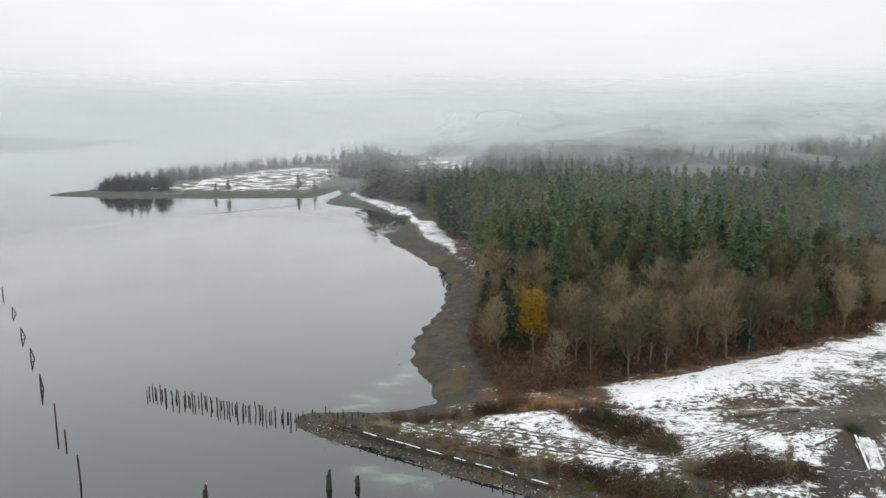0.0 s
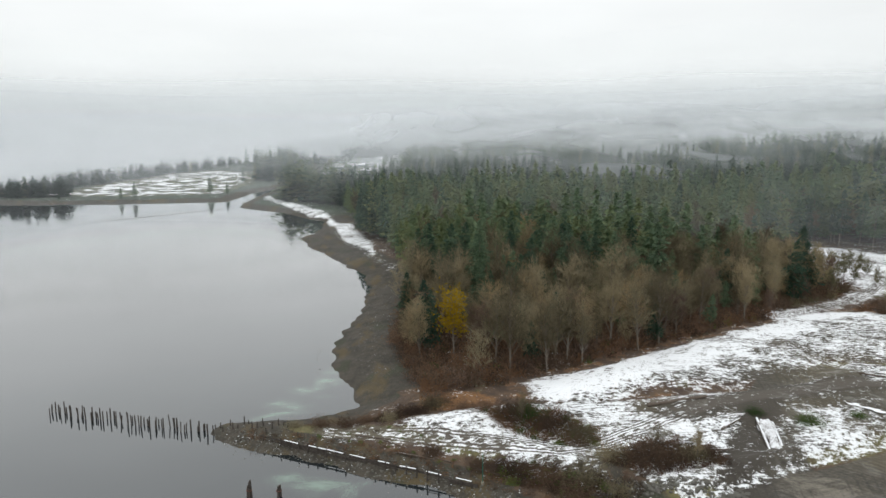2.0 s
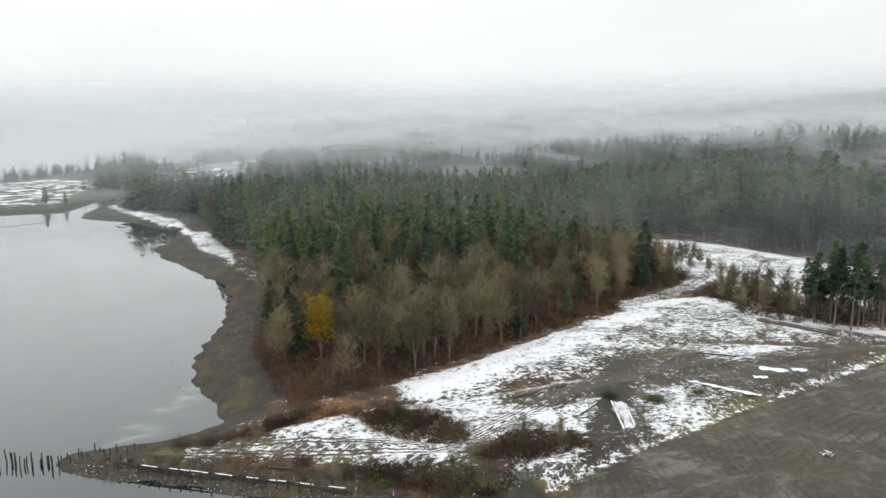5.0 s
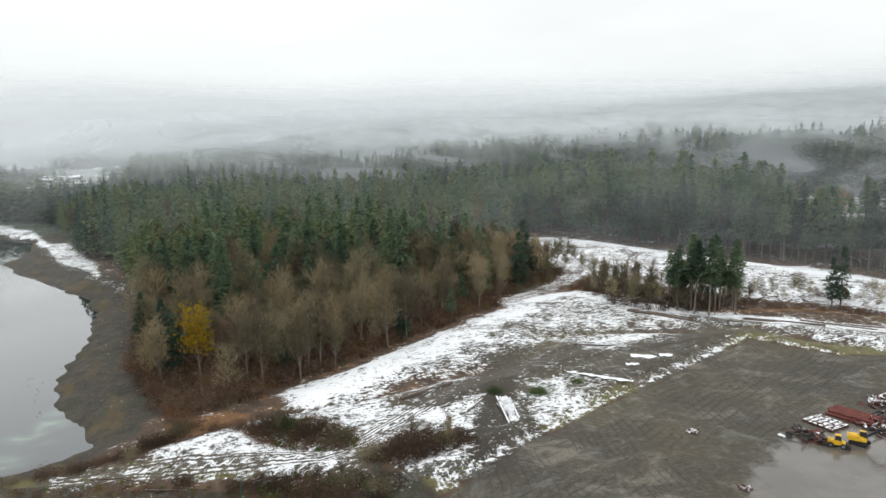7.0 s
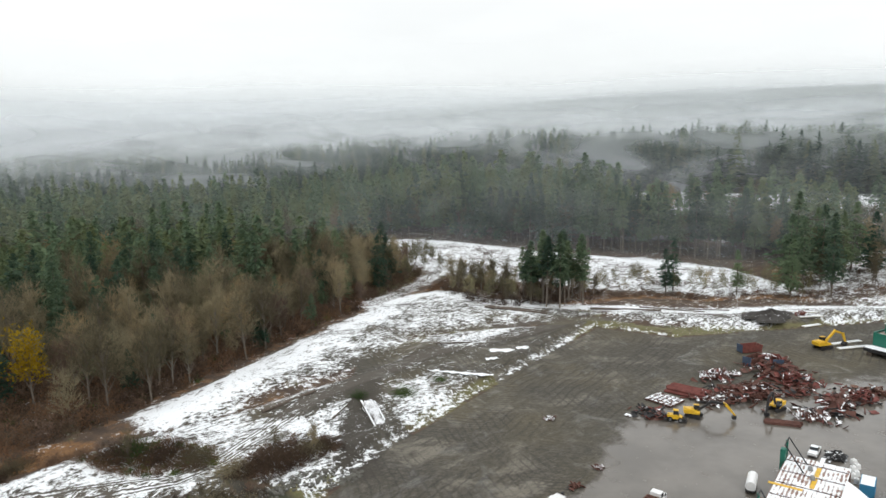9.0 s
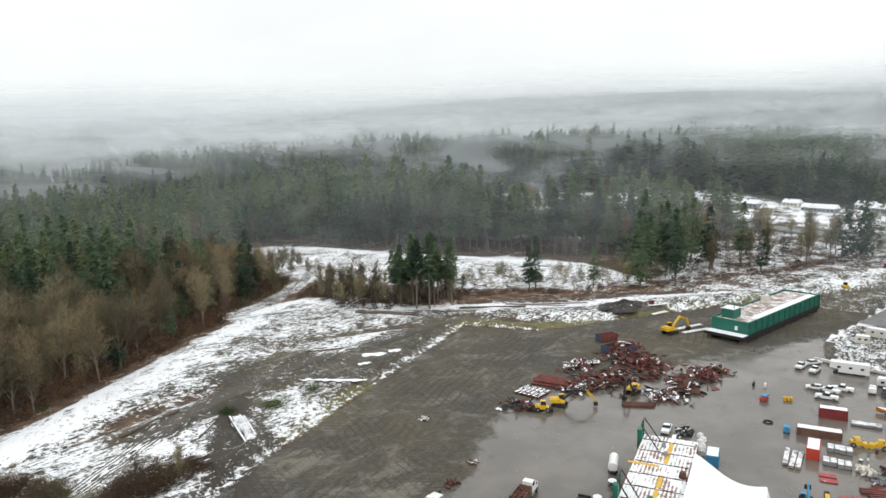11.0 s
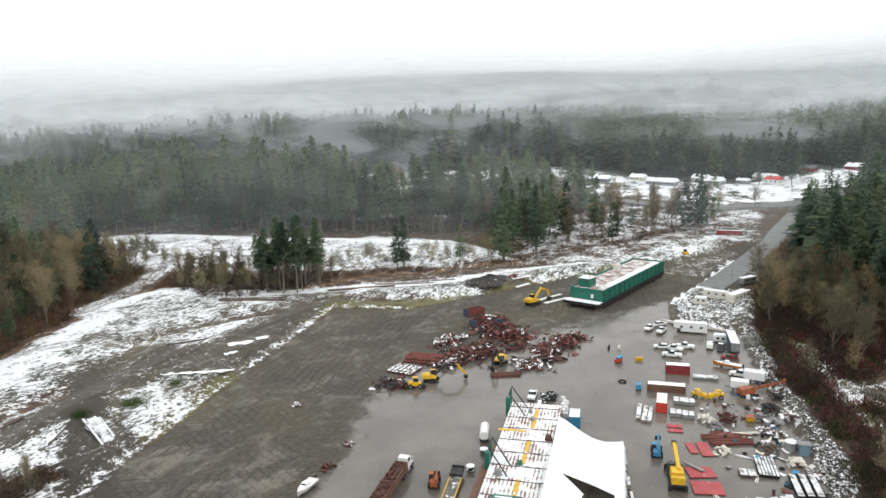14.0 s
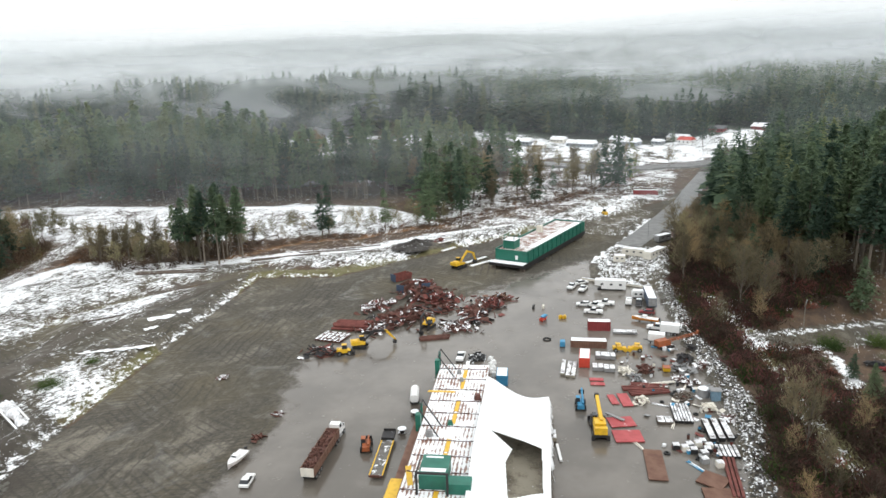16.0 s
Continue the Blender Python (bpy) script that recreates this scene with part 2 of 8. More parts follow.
def water_material():
    k = Nodes("sea_water")
    p = k.pos()
    shallow = k.attr("shallow")
    m = k.ramp(k.math('ADD', shallow, k.math('MULTIPLY', k.math('SUBTRACT', k.noise(0.07, 5, 0.6, k.pos((1, 1.6, 1), 20), 0.6), 0.5), 1.6)), 0.5, 0.95)
    col = k.mix(m, (0.014, 0.019, 0.021), (0.11, 0.175, 0.13))
    rip = k.noise(0.9, 3, 0.5, k.pos((1, 0.5, 1), 30))
    slick = k.ramp(k.noise(0.012, 4, 0.6, k.pos((1, 2.5, 1), -10)), 0.4, 0.6, 0.25, 1.0)
    rough = k.ramp(k.noise(0.01, 3, 0.5, p), 0.35, 0.65, 0.015, 0.05)
    mat = k.done(col, rough, 0.0, k.bump(k.math('MULTIPLY', rip, slick), 0.025, 0.1), 0.5)
    k.bsdf.inputs['IOR'].default_value = 1.42
    k.bsdf.inputs['Coat Weight'].default_value = 0.9
    k.bsdf.inputs['Coat IOR'].default_value = 1.42
    k.bsdf.inputs['Coat Roughness'].default_value = 0.03
    return mat


def foliage(name, dark, light, scale=0.5, through_light=0.5):
    k = Nodes(name)
    oi = k.n.new("ShaderNodeObjectInfo").outputs['Random']
    isl = k.n.new("ShaderNodeNewGeometry").outputs['Random Per Island']
    n = k.noise(scale, 4, 0.7, k.pos())
    f = k.math('ADD', k.math('MULTIPLY', isl, 0.38), k.math('MULTIPLY', n, 0.62))
    f = k.math('ADD', f, k.math('MULTIPLY', k.math('SUBTRACT', oi, 0.5), 0.45))
    big = k.noise(0.03, 3, 0.6, k.pos())
    f = k.math('ADD', f, k.math('MULTIPLY', k.math('SUBTRACT', big, 0.5), 0.5))
    tint = k.math('ADD', k.attr("tint"), k.math('MULTIPLY', k.math('SUBTRACT', oi, 0.5), 0.6))
    f = k.math('ADD', f, k.math('MULTIPLY', tint, 0.55))
    col = k.mix(k.ramp(f, 0.2, 0.9), dark, light)
    warm = tuple(c * w for c, w in zip(light, (1.25, 0.95, 0.7)))
    col = k.mix(k.ramp(tint, 0.1, 0.6, 0, 0.6), col, warm)
    mat = k.done(col, 0.85, 0.0, None, 0.2)
    thin = k.node("ShaderNodeBsdfTranslucent", Color=col)
    both = k.n.new("ShaderNodeMixShader")
    both.inputs[0].default_value = through_light
    k.l.new(k.bsdf.outputs[0], both.inputs[1])
    k.l.new(thin.outputs[0], both.inputs[2])
    k.l.new(both.outputs[0], k.out.inputs[0])
    return mat


def mist_material(name, density, low, high, seed, patch=0.6, fine=1.0):
    """White see-through sheet standing in for mist and distance haze: clear above `high`, full below `low`, torn into
    wisps.
    """
    k = Nodes(name)
    geo = k.n.new("ShaderNodeNewGeometry")
    sep = k.n.new("ShaderNodeSeparateXYZ")
    k.l.new(geo.outputs['Position'], sep.inputs[0])
    mp = k.n.new("ShaderNodeMapping")
    mp.inputs['Scale'].default_value = (0.0042 * fine, 0.0042 * fine, 0.015 * fine)
    mp.inputs['Rotation'].default_value = (0.12, -0.16, 0)
    mp.inputs['Location'].default_value = (seed * 3.7, seed * 1.9, seed)
    k.l.new(geo.outputs['Position'], mp.inputs['Vector'])
    wisp = k.noise(2.2, 4, 0.52, mp.outputs[0], 0.9)
    wisp = k.math('ADD', 0.52, k.math('MULTIPLY', k.math('SUBTRACT', wisp, 0.52), k.attr("torn")))
    h = k.math('ADD', sep.outputs['Z'], k.math('MULTIPLY', k.math('SUBTRACT', wisp, 0.5), (high - low) * (0.12 + 0.6 * patch)))
    fade = k.ramp(h, low, high, 1.0, 0.012)
    body = k.ramp(wisp, 0.36, 0.68, 1.0 - patch, 1.0 + patch * 0.5)
    a = k.math('MULTIPLY', k.math('MULTIPLY', fade, body), k.math('MULTIPLY', k.attr("veil"), density), clamp=True)
    white = (0.92, 0.965, 1.0, 1)
    # normals lean upward so the veil takes more sky light and looks brighter
    lean = k.n.new("ShaderNodeVectorMath")
    lean.operation = 'ADD'
    lean.inputs[1].default_value = (0, 0, 1.6)
    k.l.new(geo.outputs['Normal'], lean.inputs[0])
    unit = k.n.new("ShaderNodeVectorMath")
    unit.operation = 'NORMALIZE'
    k.l.new(lean.outputs[0], unit.inputs[0])
    d = k.node("ShaderNodeBsdfDiffuse", Color=white, Normal=unit.outputs[0])
    tl = k.node("ShaderNodeBsdfTranslucent", Color=white)
    both = k.n.new("ShaderNodeMixShader")
    both.inputs[0].default_value = 0.2
    k.l.new(d.outputs[0], both.inputs[1])
    k.l.new(tl.outputs[0], both.inputs[2])
    clear = k.n.new("ShaderNodeBsdfTransparent")
    out = k.n.new("ShaderNodeMixShader")
    k.l.new(a, out.inputs[0])
    k.l.new(clear.outputs[0], out.inputs[1])
    k.l.new(both.outputs[0], out.inputs[2])
    k.l.new(out.outputs[0], k.out.inputs[0])
    return k.mat


GROUND = ground_material()
WATER = water_material()
FIR = foliage("fir_needles", (0.050, 0.088, 0.060), (0.165, 0.232, 0.135))
PINE = foliage("pine_needles", (0.058, 0.096, 0.068), (0.180, 0.245, 0.140))
FAR_FIR = foliage("far_fir", (0.042, 0.070, 0.055), (0.145, 0.195, 0.130), 0.05)
TWIG = foliage("bare_twigs", (0.115, 0.098, 0.062), (0.30, 0.258, 0.165))
TWIG_RED = foliage("red_twigs", (0.098, 0.068, 0.054), (0.21, 0.15, 0.115))
TWIG_MOSS = foliage("mossy_twigs", (0.15, 0.138, 0.08), (0.34, 0.31, 0.185))
GOLD = foliage("golden_leaves", (0.33, 0.22, 0.015), (0.62, 0.45, 0.03))
BUSH_G = foliage("green_bush", (0.045, 0.078, 0.024), (0.13, 0.18, 0.058))
BRAMBLE = foliage("brambles", (0.062, 0.043, 0.032), (0.175, 0.12, 0.082))
DOGWOOD = foliage("dogwood_stems", (0.10, 0.042, 0.042), (0.21, 0.095, 0.088))
BARK = plain("bark", (0.15, 0.125, 0.1), 0.9, scale=0.8)
PALE_BARK = plain("pale_bark", (0.19, 0.17, 0.14), 0.9, scale=0.8)


# ---------------------------------------------------------------- mesh tools
class Builder:
    """Gathers vertices and faces; shapes are added in local metres."""

    def __init__(self):
        self.v, self.f = [], []

    def add(self, verts, faces):
        o = len(self.v)
        self.v.extend([tuple(q) for q in verts])
        self.f.extend([tuple(i + o for i in q) for q in faces])
        return self

    def box(self, c, s, rz=0.0, taper=1.0, rx=0.0, ry=0.0):
        m = Matrix.Translation(c) @ Euler((radians(rx), radians(ry), radians(rz))).to_matrix().to_4x4()
        x, y, z = s[0] / 2, s[1] / 2, s[2] / 2
        pts = [(-x, -y, -z), (x, -y, -z), (x, y, -z), (-x, y, -z)]
        pts += [(px * taper, py * taper, z) for px, py in ((-x, -y), (x, -y), (x, y), (-x, y))]
        return self.add([m @ Vector(q) for q in pts],
                        [(3, 2, 1, 0), (4, 5, 6, 7), (0, 1, 5, 4), (1, 2, 6, 5), (2, 3, 7, 6), (3, 0, 4, 7)])

    def tube(self, a, b, r0, r1=None, n=8, caps=True):
        a, b = Vector(a), Vector(b)
        r1 = r0 if r1 is None else r1
        d = (b - a).normalized()
        u = d.orthogonal().normalized()
        w = d.cross(u)
        ring = [(math.cos(2 * math.pi * i / n), math.sin(2 * math.pi * i / n)) for i in range(n)]
        pts = [a + (u * c + w * s) * r0 for c, s in ring] + [b + (u * c + w * s) * r1 for c, s in ring]
        fs = [(i, (i + 1) % n, n + (i + 1) % n, n + i) for i in range(n)]
        if caps:
            fs += [tuple(range(n - 1, -1, -1)), tuple(range(n, 2 * n))]
        return self.add(pts, fs)

    def prism(self, outline, y0, y1, shrink=None):
        """A side outline (x, z) drawn out from y0 to y1; shrink gives for each point how far it leans inwards."""
        n = len(outline)
        sh = shrink or [0] * n
        pts = [(x, y0 + k, z) for (x, z), k in zip(outline, sh)] + [(x, y1 - k, z) for (x, z), k in zip(outline, sh)]
        fs = [(i, n + i, n + (i + 1) % n, (i + 1) % n) for i in range(n)]
        fs += [tuple(range(n)), tuple(range(2 * n - 1, n - 1, -1))]
        return self.add(pts, fs)

    def mesh(self, name, material, smooth=False):
        me = bpy.data.meshes.new(name)
        me.from_pydata(self.v, [], self.f)
        me.materials.append(material)
        if smooth:
            me.shade_smooth()
        me.update()
        return me


def thing(name, label, category, m=None, group="", kind=""):
    ob = tagged(new(name), label, category, group, kind)
    if m is not None:
        ob.matrix_basis = m
    return ob


def part(name, b, material, parent, label="", m=None, smooth=False):
    me = b if isinstance(b, bpy.types.Mesh) else b.mesh(name, material, smooth)
    ob = new(name, me)
    ob.parent = parent
    if m is not None:
        ob.matrix_basis = m
    return tagged(ob, label)


def mesh_np(name, verts, faces, material, smooth=False):
    """A mesh from arrays; faces all have the same number of corners."""
    me = bpy.data.meshes.new(name)
    verts, faces = np.asarray(verts, np.float32), np.asarray(faces, np.int32)
    k = faces.shape[1]
    me.vertices.add(len(verts))
    me.vertices.foreach_set("co", verts.ravel())
    me.loops.add(faces.size)
    me.loops.foreach_set("vertex_index", faces.ravel())
    me.polygons.add(len(faces))
    me.polygons.foreach_set("loop_start", np.arange(len(faces), dtype=np.int32) * k)
    me.materials.append(material)
    me.update(calc_edges=True)
    if smooth:
        me.shade_smooth()
    return me


# ---------------------------------------------------------------- plan of the land
SC = 1.25  # metres in one unit of the plan


def smooth(a, b, x):
    t = np.clip((np.asarray(x, float) - a) / (b - a), 0, 1)
    return t * t * (3 - 2 * t)


def signed(poly, x, y):
    """Distance to a polygon's edge, positive inside."""
    x, y = np.asarray(x, float), np.asarray(y, float)
    d2, inside = np.full(x.shape, 1e18), np.zeros(x.shape, bool)
    for (ax, ay), (bx, by) in zip(poly, poly[1:] + poly[:1]):
        ex, ey = bx - ax, by - ay
        t = np.clip(((x - ax) * ex + (y - ay) * ey) / (ex * ex + ey * ey + 1e-9), 0, 1)
        d2 = np.minimum(d2, (x - ax - t * ex) ** 2 + (y - ay - t * ey) ** 2)
        cross = (ay > y) != (by > y)
        with np.errstate(divide='ignore', invalid='ignore'):
            inside ^= cross & (x < ex * (y - ay) / (by - ay if by != ay else 1e-9) + ax)
    return np.where(inside, 1, -1) * np.sqrt(d2)


def along(line, x, y):
    x, y = np.asarray(x, float), np.asarray(y, float)
    d2 = np.full(x.shape, 1e18)
    for (ax, ay), (bx, by) in zip(line, line[1:]):
        ex, ey = bx - ax, by - ay
        t = np.clip(((x - ax) * ex + (y - ay) * ey) / (ex * ex + ey * ey), 0, 1)
        d2 = np.minimum(d2, (x - ax - t * ex) ** 2 + (y - ay - t * ey) ** 2)
    return np.sqrt(d2)


def ripple(x, y, s, k=0.0):
    """Cheap smooth wobble between -1 and 1."""
    return (np.sin(x * s + 1.3 * np.sin(y * s * 0.7 + k) + k) + np.sin(y * s * 1.13 + 1.7 * np.sin(x * s * 0.61 + 2 * k) + 3 * k)) / 2


MAINLAND = [(15, 105.8), (6.5, 111.8), (-3.5, 117.6), (-15.5, 123.7), (-25.2, 129.9), (-30.3, 136.7), (-28.9, 140.2),
            (-25.5, 142), (-16.2, 140.2), (-5.3, 141.1), (0.1, 146.7), (-3.2, 156), (-6.4, 169.8), (-8.9, 188.7), (-4.2, 207),
            (2.2, 241.6), (2.6, 285.9), (-9, 318), (-28.5, 366.9), (-32.4, 397.3), (-24.6, 433.1), (-24.5, 466.5),
            (-57.8, 527.4), (-97.1, 568.4), (-98.4, 606), (-92, 685), (-70, 760), (-60, 1600), (-191, 2281), (-353, 3273),
            (-800, 4700), (4700, 4700), (4700, -4700), (80, -4700), (48, -60), (50, 10), (40, 60), (26, 92)]
FAR_SPIT = [(-363, 638), (-296, 621), (-228, 616), (-154, 621), (-115, 617), (-104, 705), (-80, 770), (-60, 1600), (-180, 1560),
            (-231, 1275), (-262, 1064), (-284, 963), (-310, 901), (-308, 799), (-325, 703), (-345, 672)]
HEADLAND = [(-4700, 700), (-1500, 1480), (-1107, 1750), (-1120, 2091), (-1734, 3961), (-4700, 4700)]
YARD = [(44, 80), (47, 91), (57, 95), (74, 101), (100.6, 108.6), (123, 114), (161, 124), (168, 103), (190, 90), (225, 70), (262, 42),
        (310, 22), (349, 15), (412, 10), (410, 2), (340, 10), (260, 14), (225, 17), (187, 14), (147, 5), (125, -2.5), (110, -5.5),
        (92, -8), (60, -30), (50, 0), (42, 50)]
WET = [(71, 66), (85, 66), (100, 73), (112, 79), (126, 77), (150, 66), (185, 48), (215, 31), (222, 20), (187, 14), (147, 5),
       (125, -4), (110, -7), (92, -9), (60, -30), (52, 0), (48, 40), (60, 62)]
KNOLL = [(35, 147), (56, 155), (78, 167.5), (95, 175.5), (115, 183), (130, 191), (158, 196), (163, 186), (157, 167), (172, 140), (190, 118),
         (225, 92), (262, 66), (240, 60), (205, 78), (182, 98), (166, 126), (144, 140), (117, 150), (88, 137), (58, 135), (45, 128), (34, 137)]
PATCHY = [(4, 131), (34, 137), (58, 135), (88, 137), (117, 150), (144, 140), (166, 126), (158, 124), (123, 115), (100, 109.5), (74, 102),
          (57, 96), (47, 92), (38, 98), (25, 110), (10, 121)]
CLEARING = [(190, 304), (216, 306), (236, 280), (243, 250), (252, 212), (268, 170), (272, 147), (258, 108), (240, 95), (222, 118),
            (199, 155), (193, 180), (178, 201), (177, 227), (178, 274)]
BEACH_SNOW = [(-25, 511), (-60, 580), (-79, 637), (-88, 630), (-72, 575), (-40, 500), (-30, 470), (-18, 430), (-12, 371), (-2, 342), (5, 312),
              (17, 270), (20.5, 270), (8, 314), (7, 354), (-5, 433), (-14, 446)]
BARGE_SNOW = [(182, 98), (205, 78), (240, 60), (262, 66), (300, 52), (345, 24), (330, 22), (275, 34), (240, 48), (222, 60), (195, 80)]
BANK = [(225, 18), (187, 15), (174, 12.5), (148, 6.2), (133, 2), (124, -1.2), (116, -3.4), (106, -5), (98, -5.8), (91, -6.8), (80, -10), (80, -14), (90, -9.5), (97, -9),
        (104, -8.8), (112, -9), (120, -7.8), (129, -5), (142, -1), (151, 3.6), (162, 5.2), (178, 9.4), (190, 11.5), (226, 14.5)]
MUD_FIELD = [(54, 125), (56, 130), (71, 131), (84, 135), (95, 147), (109, 148), (112, 136), (118, 130), (146, 134), (160, 128), (122, 112), (108, 108), (110, 120), (90, 123), (82, 117), (75, 107), (74, 97),
             (67, 98), (77, 115), (78, 123), (66, 122)]
GLADE = [(318, 170), (352, 262), (305, 388), (328, 440), (400, 400), (450, 290), (480, 220), (500, 150), (480, 100), (410, 115), (390, 165), (350, 172)]
GREEN_STRIP = [(180, 3), (156, -5.5), (133, -12.2), (121, -14.5), (112, -17), (103, -20)]
REAR = [(402, 118), (418, 138), (462, 132), (476, 100), (488, 45), (500, 0), (500, -30), (480, -40), (435, -20), (400, 40)]
TOWN = [(-40, 640), (20, 700), (60, 900), (90, 1300), (-40, 1500), (-70, 1100), (-60, 800)]
SPIT_FIELD = [(-290, 660), (-230, 640), (-160, 640), (-125, 660), (-110, 780), (-140, 1000), (-200, 1080), (-270, 1000), (-290, 790)]
VERGE = [(240, 103), (262, 92), (284, 72), (324, 58), (372, 36), (404, 12), (392, 45), (384, 75), (385, 105), (330, 118), (290, 126), (262, 114)]
HUT_LOT = [(224, 31), (228, 15), (205, 13), (184, 16), (181, 29), (200, 33)]
LANE = [(151, -12), (156, -20), (160.5, -27), (166, -37), (178, -60)]
DRIVEWAY = [(159, -26), (151.5, -26.8), (143, -27.7), (134, -30)]
LAWN = [(151, -21.5), (142, -22), (132, -23.5), (134, -27), (148, -25)]
ROAD_OUT = [(226, 27), (244, 23.5), (278, 18.4), (310, 14), (349, 11), (396, 6)]
HILL_FIELD = [(500, 1800), (574, 1811), (660, 1835), (762, 1849)]
WHITE_SLOPE = [(40, 145), (58, 150), (78, 159), (98, 169), (120, 180)]
DRIVE = [(84, 131), (78, 122), (70, 112), (63, 103), (60, 96)]
HIGHWAY = [(300, 215), (360, 160), (394, 110), (390, 75), (388, 50), (404, 20), (430, -10), (480, -80)]
TRACKS = [[(-8, 130.5), (2, 127), (21, 118), (34, 112), (44, 114), (51, 118), (62, 124), (72, 128), (84, 130), (105, 135), (128, 132), (150, 130)],
          [(128, 193), (150, 203), (172, 216), (196, 232)],
          [(92, 172), (108, 163), (120, 152), (150, 140), (172, 122), (200, 100), (235, 78)]]

AZ = [-180, -60, -10, 0, 14, 31, 53, 71, 87, 100, 140, 180]
RISE = [0, 0, 0, 1, 10, 18, 23, 29, 16, 14, 10, 0]
RIDGE_AZ = [-180, -60, -8, -6.6, 5.3, 22, 36, 53, 71, 86, 97, 140, 180]
RIDGE_EL = [0, 0, 0.1, 0.35, 1.5, 2.15, 2.35, 2.9, 3.1, 2.85, 2.4, 2.0, 0]


def coast(x, y):
    d = np.maximum(signed(MAINLAND, x, y), signed(FAR_SPIT, x, y))
    d = np.maximum(d, signed(HEADLAND, x, y))
    return d + ripple(x, y, 0.55, 0.4) * 0.9 + ripple(x, y, 0.17, 2.0) * 1.2


def height(x, y, d=None):
    """The ground's height over the sea."""
    x, y = np.asarray(x, float), np.asarray(y, float)
    d = coast(x, y) if d is None else d
    r = np.hypot(x, y)
    az = np.degrees(np.arctan2(x, y))
    z = np.where(d > 0, 3.0 * (1 - np.exp(-np.maximum(d, 0) / 7.5)), np.maximum(-4.0, d * 0.12))
    inland = smooth(0, 60, d)
    z = z + inland * np.interp(az, AZ, RISE) * smooth(300, 760, r)
    yard = signed(YARD, x, y)
    rough = smooth(0, 6, -yard) * smooth(4, 20, d)
    z = z + rough * (ripple(x, y, 0.11, 1.0) * 0.45 + ripple(x, y, 0.31, 0.2) * 0.22 + ripple(x, y, 0.8, 0.7) * 0.10)
    z = z + 1.7 * smooth(0, 5, -yard) * np.maximum(smooth(-4, 10, signed(KNOLL, x, y)), smooth(-2, 6, signed(PATCHY, x, y)))
    z = z + 1.6 * smooth(-2, 12, signed(CLEARING, x, y))
    z = z + smooth(0, 5, signed(BARGE_SNOW, x, y)) * smooth(225, 250, x) * (0.9 + 0.9 * ripple(x, y, 0.6, 0.3) + 0.4 * ripple(x, y, 1.4, 1.0))
    z = z + 0.9 * smooth(3.5, 0.5, np.abs(yard + 4.0)) * smooth(70, 85, y) * smooth(180, 165, x)
    south = smooth(0, 70, -yard) * smooth(40, -10, y) * smooth(20, 60, d)
    z = z + 9.0 * south * smooth(95, 165, x) * smooth(0, 14, np.minimum(along(LANE, x, y), along(DRIVEWAY, x, y)) - 4)
    z = z + 1.5 * smooth(-1, 3, signed(BANK, x, y))
    ridge = 35 + r * np.tan(np.radians(np.interp(az, RIDGE_AZ, RIDGE_EL)))
    z = z + smooth(60, 700, d) * smooth(1000, 2250, r) * np.maximum(0, ridge - 22) * (0.92 + 0.10 * ripple(x, y, 0.004, 0.5))
    z = z + smooth(400, 900, d) * smooth(500, 1500, -x) * 60
    return z


def axis(lo, hi, step, far, grow=1.036):
    """Grid lines: even between lo and hi, widening outwards to far."""
    mid_part = list(np.arange(lo, hi + 1e-6, step))
    up, dn, s = [hi], [lo], step
    while up[-1] < far or dn[-1] > -far:
        s *= grow
        up.append(min(up[-1] + s, far + 1))
        dn.append(max(dn[-1] - s, -far - 1))
    return np.array(sorted(set(np.round(dn[1:] + mid_part + up[1:], 3))))


